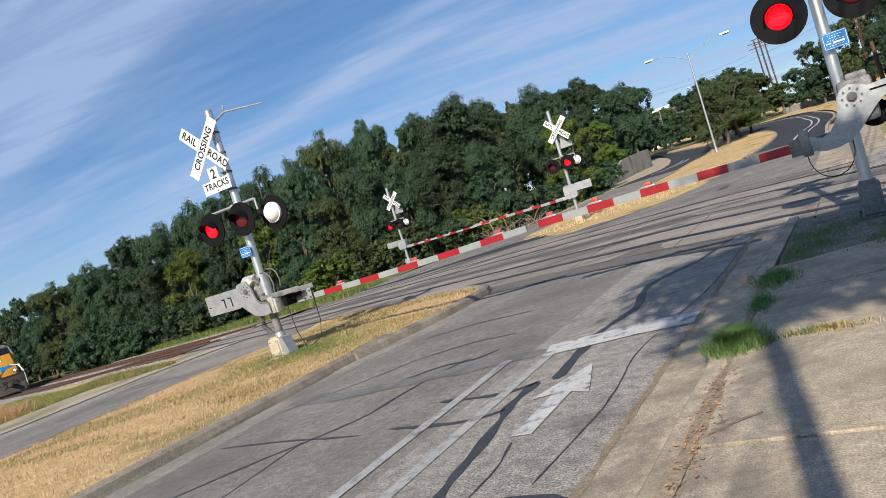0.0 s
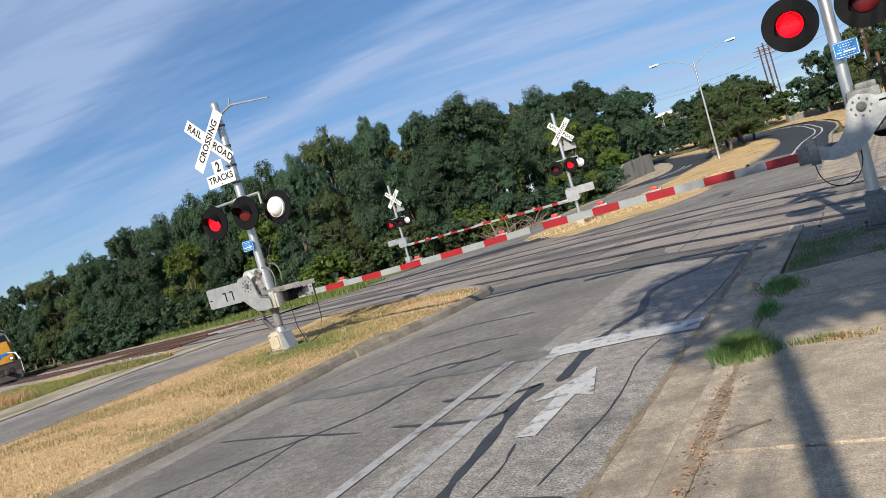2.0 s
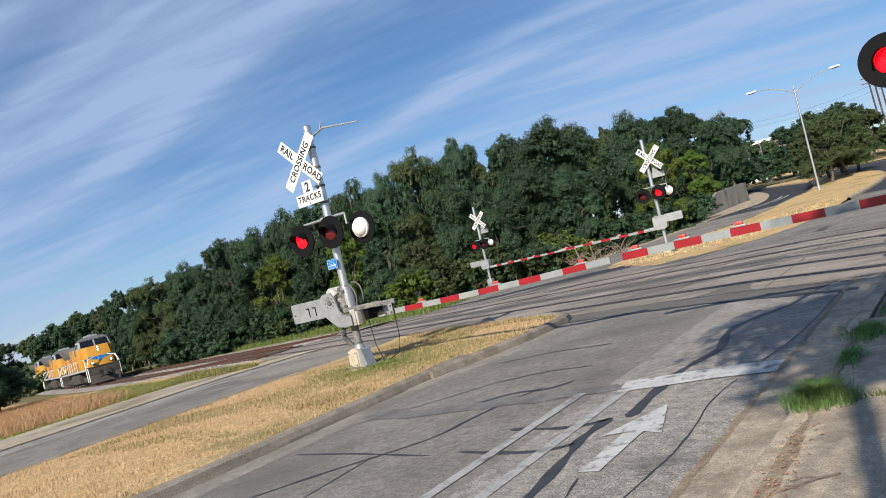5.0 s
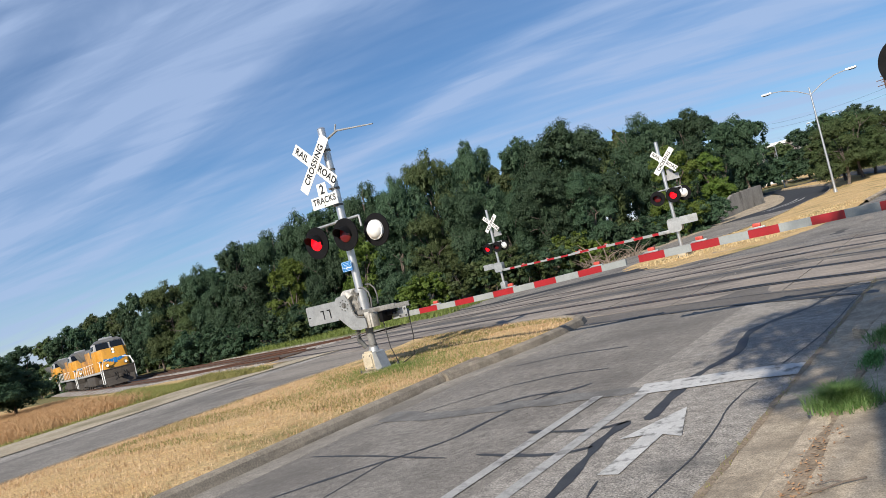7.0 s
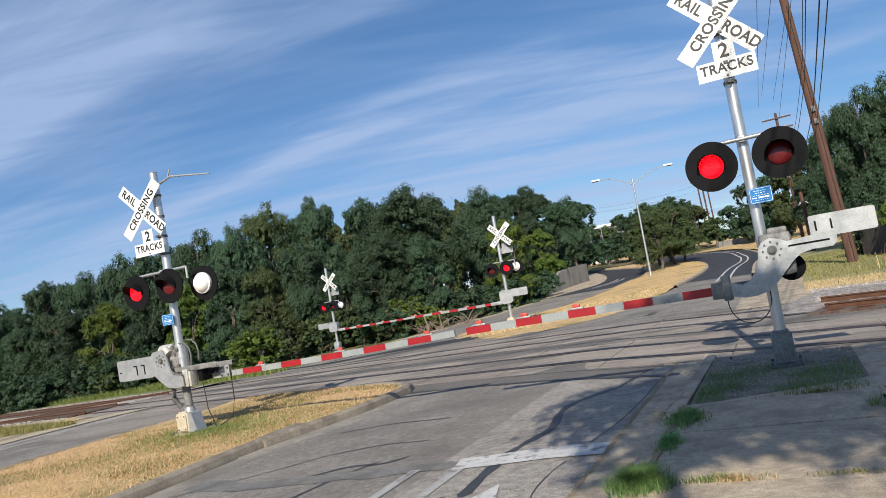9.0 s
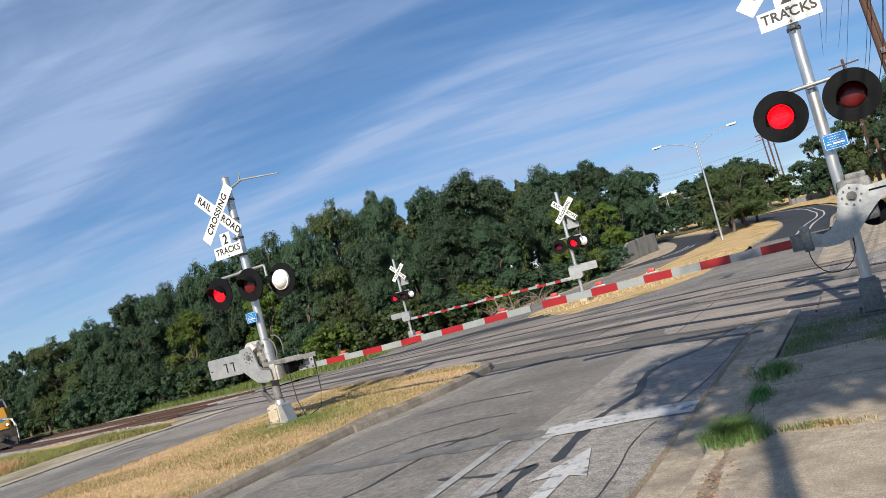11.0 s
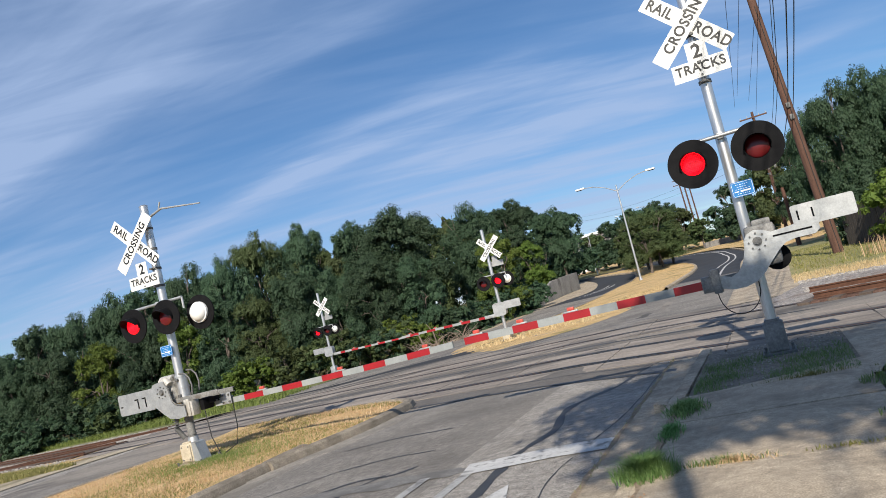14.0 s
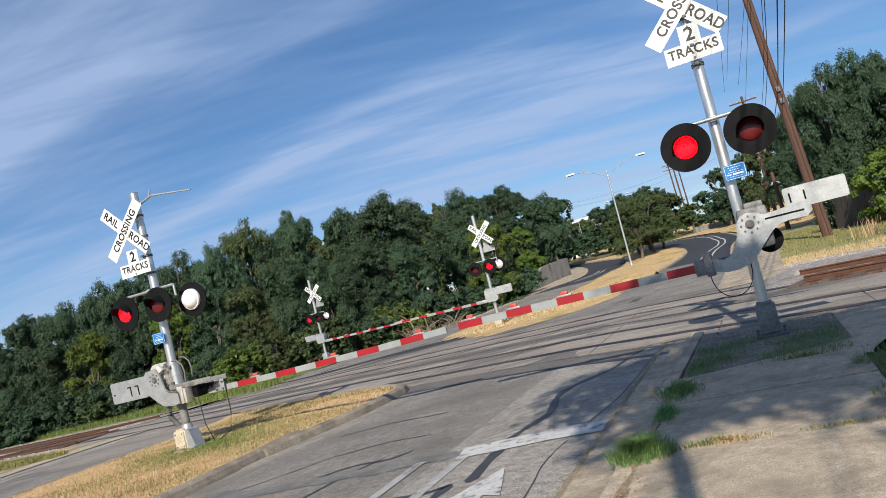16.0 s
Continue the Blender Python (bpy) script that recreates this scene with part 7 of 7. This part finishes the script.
        tube(bm, [(-1.35, q * 1.50, 0.40), (-1.35, q * 1.50, 2.0), (-1.55, q * 1.46, 2.55), (-2.6, q * 1.46, 2.66)], 0.040, 6)
        part("front_handrail", bm, M_WHITE, root, "white front handrail")
        for z in (0.42, 0.78, 1.14, 1.46):
            p("step", M_LGREY, [((-0.86, q * 1.40, z), (0.9, 0.22, 0.05))], "", None, 0.01)
    for cx in (-4.6, -17.9):
        tr = p("bogie", M_UNDER, [((cx, -1.08, 0.66), (4.6, 0.22, 0.42)), ((cx, 1.08, 0.66), (4.6, 0.22, 0.42)), ((cx, 0, 0.8), (1.2, 2.2, 0.3))], "black bogie frame", bevel=0.04)
        for dx in (-1.7, 0, 1.7):
            for q in (-1, 1):
                bm = bmesh.new()
                rod(bm, (cx + dx, q * 0.70, 0.51), (cx + dx, q * 0.84, 0.51), 0.51, seg=24)
                rod(bm, (cx + dx, q * 0.84, 0.51), (cx + dx, q * 1.22, 0.51), 0.17, seg=12)
                part("wheel", bm, M_UNDER, tr)
    return root


def track_pose(x, off=0.0):
    y = track_y(x, off)
    slope = math.degrees(math.atan2(H(x, y) - H(x - 22 * CS, track_y(x - 22 * CS, off)), 22))
    return Matrix.Translation((x, y, H(x, y) + 0.13)) @ Matrix.Rotation(math.atan2(SL, 1), 4, "Z") @ Matrix.Rotation(radians(-slope), 4, "Y")


loco = locomotive("yellow and grey diesel locomotive waiting with lit headlights")
loco.matrix_basis = track_pose(-71.0)
for k, label in ((1, "second weathered yellow diesel locomotive coupled behind"), (2, "third yellow diesel locomotive half hidden by bushes")):
    ob = copy_thing(loco, track_pose(-71.0 - 23.0 * k * CS))
    ob["label"] = label

# ---------- car ----------
def suv(x, y, rz, label):
    root = thing("car", x, y, H(x, y) + 0.02, label, "car", "", rz)
    bm = bmesh.new()
    secs = [(-2.25, 0.38, 0.95, 0.80), (-2.15, 0.30, 1.05, 0.88), (-1.2, 0.25, 1.08, 0.92), (1.0, 0.25, 1.02, 0.92), (1.9, 0.28, 0.92, 0.88), (2.25, 0.36, 0.78, 0.76)]
    rings = []
    for yy, z0, z1, w in secs:
        rings.append([bm.verts.new((sx * ww, yy, z)) for sx, ww, z in ((-1, w * 0.94, z0), (-1, w, (z0 + z1) / 2), (-1, w * 0.93, z1), (1, w * 0.93, z1), (1, w, (z0 + z1) / 2), (1, w * 0.94, z0))])
    for a, b in zip(rings, rings[1:]):
        for k in range(6):
            bm.faces.new((a[k], a[(k + 1) % 6], b[(k + 1) % 6], b[k]))
    bm.faces.new(rings[0])
    bm.faces.new(rings[-1][::-1])
    part("body", bm, M_CARW, root, "white painted body")
    bm = bmesh.new()
    lo = [bm.verts.new(v) for v in ((-0.84, -2.12, 1.04), (0.84, -2.12, 1.04), (0.84, 1.0, 1.0), (-0.84, 1.0, 1.0))]
    hi = [bm.verts.new(v) for v in ((-0.66, -1.75, 1.62), (0.66, -1.75, 1.62), (0.66, 0.15, 1.64), (-0.66, 0.15, 1.64))]
    for k in range(4):
        bm.faces.new((lo[k], lo[(k + 1) % 4], hi[(k + 1) % 4], hi[k]))
    part("windows", bm, M_GLASS, root, "dark tinted glass")
    bm = bmesh.new()
    box(bm, (0, -0.8, 1.65), (1.36, 2.0, 0.06), 0.025)
    for s in (-1, 1):
        rod(bm, (s * 0.76, -2.0, 1.10), (s * 0.67, -1.72, 1.62), 0.045, seg=8)
        rod(bm, (s * 0.83, 0.9, 1.02), (s * 0.67, 0.15, 1.63), 0.04, seg=8)
        rod(bm, (s * 0.83, -0.6, 1.02), (s * 0.67, -0.6, 1.63), 0.04, seg=8)
    part("roof", bm, M_CARW, root)
    bm = bmesh.new()
    box(bm, (0, -2.24, 0.50), (1.6, 0.14, 0.30), 0.05)
    part("bumper", bm, M_BLACK, root, "black lower bumper")
    bm = bmesh.new()
    box(bm, (0, -2.27, 0.80), (0.52, 0.03, 0.13), 0.01)
    part("plate_recess", bm, M_LGREY, root)
    for s in (-1, 1):
        bm = bmesh.new()
        box(bm, (s * 0.70, -2.20, 0.96), (0.26, 0.16, 0.22), 0.04)
        part("tail_light", bm, M_TAIL, root, "red tail light")
        for yy in (-1.38, 1.38):
            bm = bmesh.new()
            rod(bm, (s * 0.66, yy, 0.34), (s * 0.90, yy, 0.34), 0.34, seg=24)
            wh = part("wheel", bm, M_TYRE, root, "black tyre")
            bm = bmesh.new()
            rod(bm, (s * 0.88, yy, 0.34), (s * 0.915, yy, 0.34), 0.21, seg=20)
            part("rim", bm, M_GALV, wh)
    return root


suv(*polar(12.7, 122), 68, "white SUV driving away up the dark road")

# ---------- distant building ----------
x, y = polar(12.6, 210)
b = thing("office_building", x, y, H(x, y), "pale distant office building with dark window bands", "building")
bm = bmesh.new()
box(bm, (0, 0, 3.8), (26, 12, 9.6), 0.05)
part("wall", bm, M_WALL, b)
bm = bmesh.new()
box(bm, (0, 0, 8.75), (27, 13, 0.7), 0.05)
part("roof", bm, M_WHITE, b, "flat white roof edge")
for z in (2.0, 5.0, 7.2):
    for k in range(8):
        bm = bmesh.new()
        box(bm, (-11.4 + k * 3.25, -6.02, z), (2.7, 0.1, 1.5 if z < 7 else 1.1), 0.02)
        part("window", bm, M_GLASS, b)
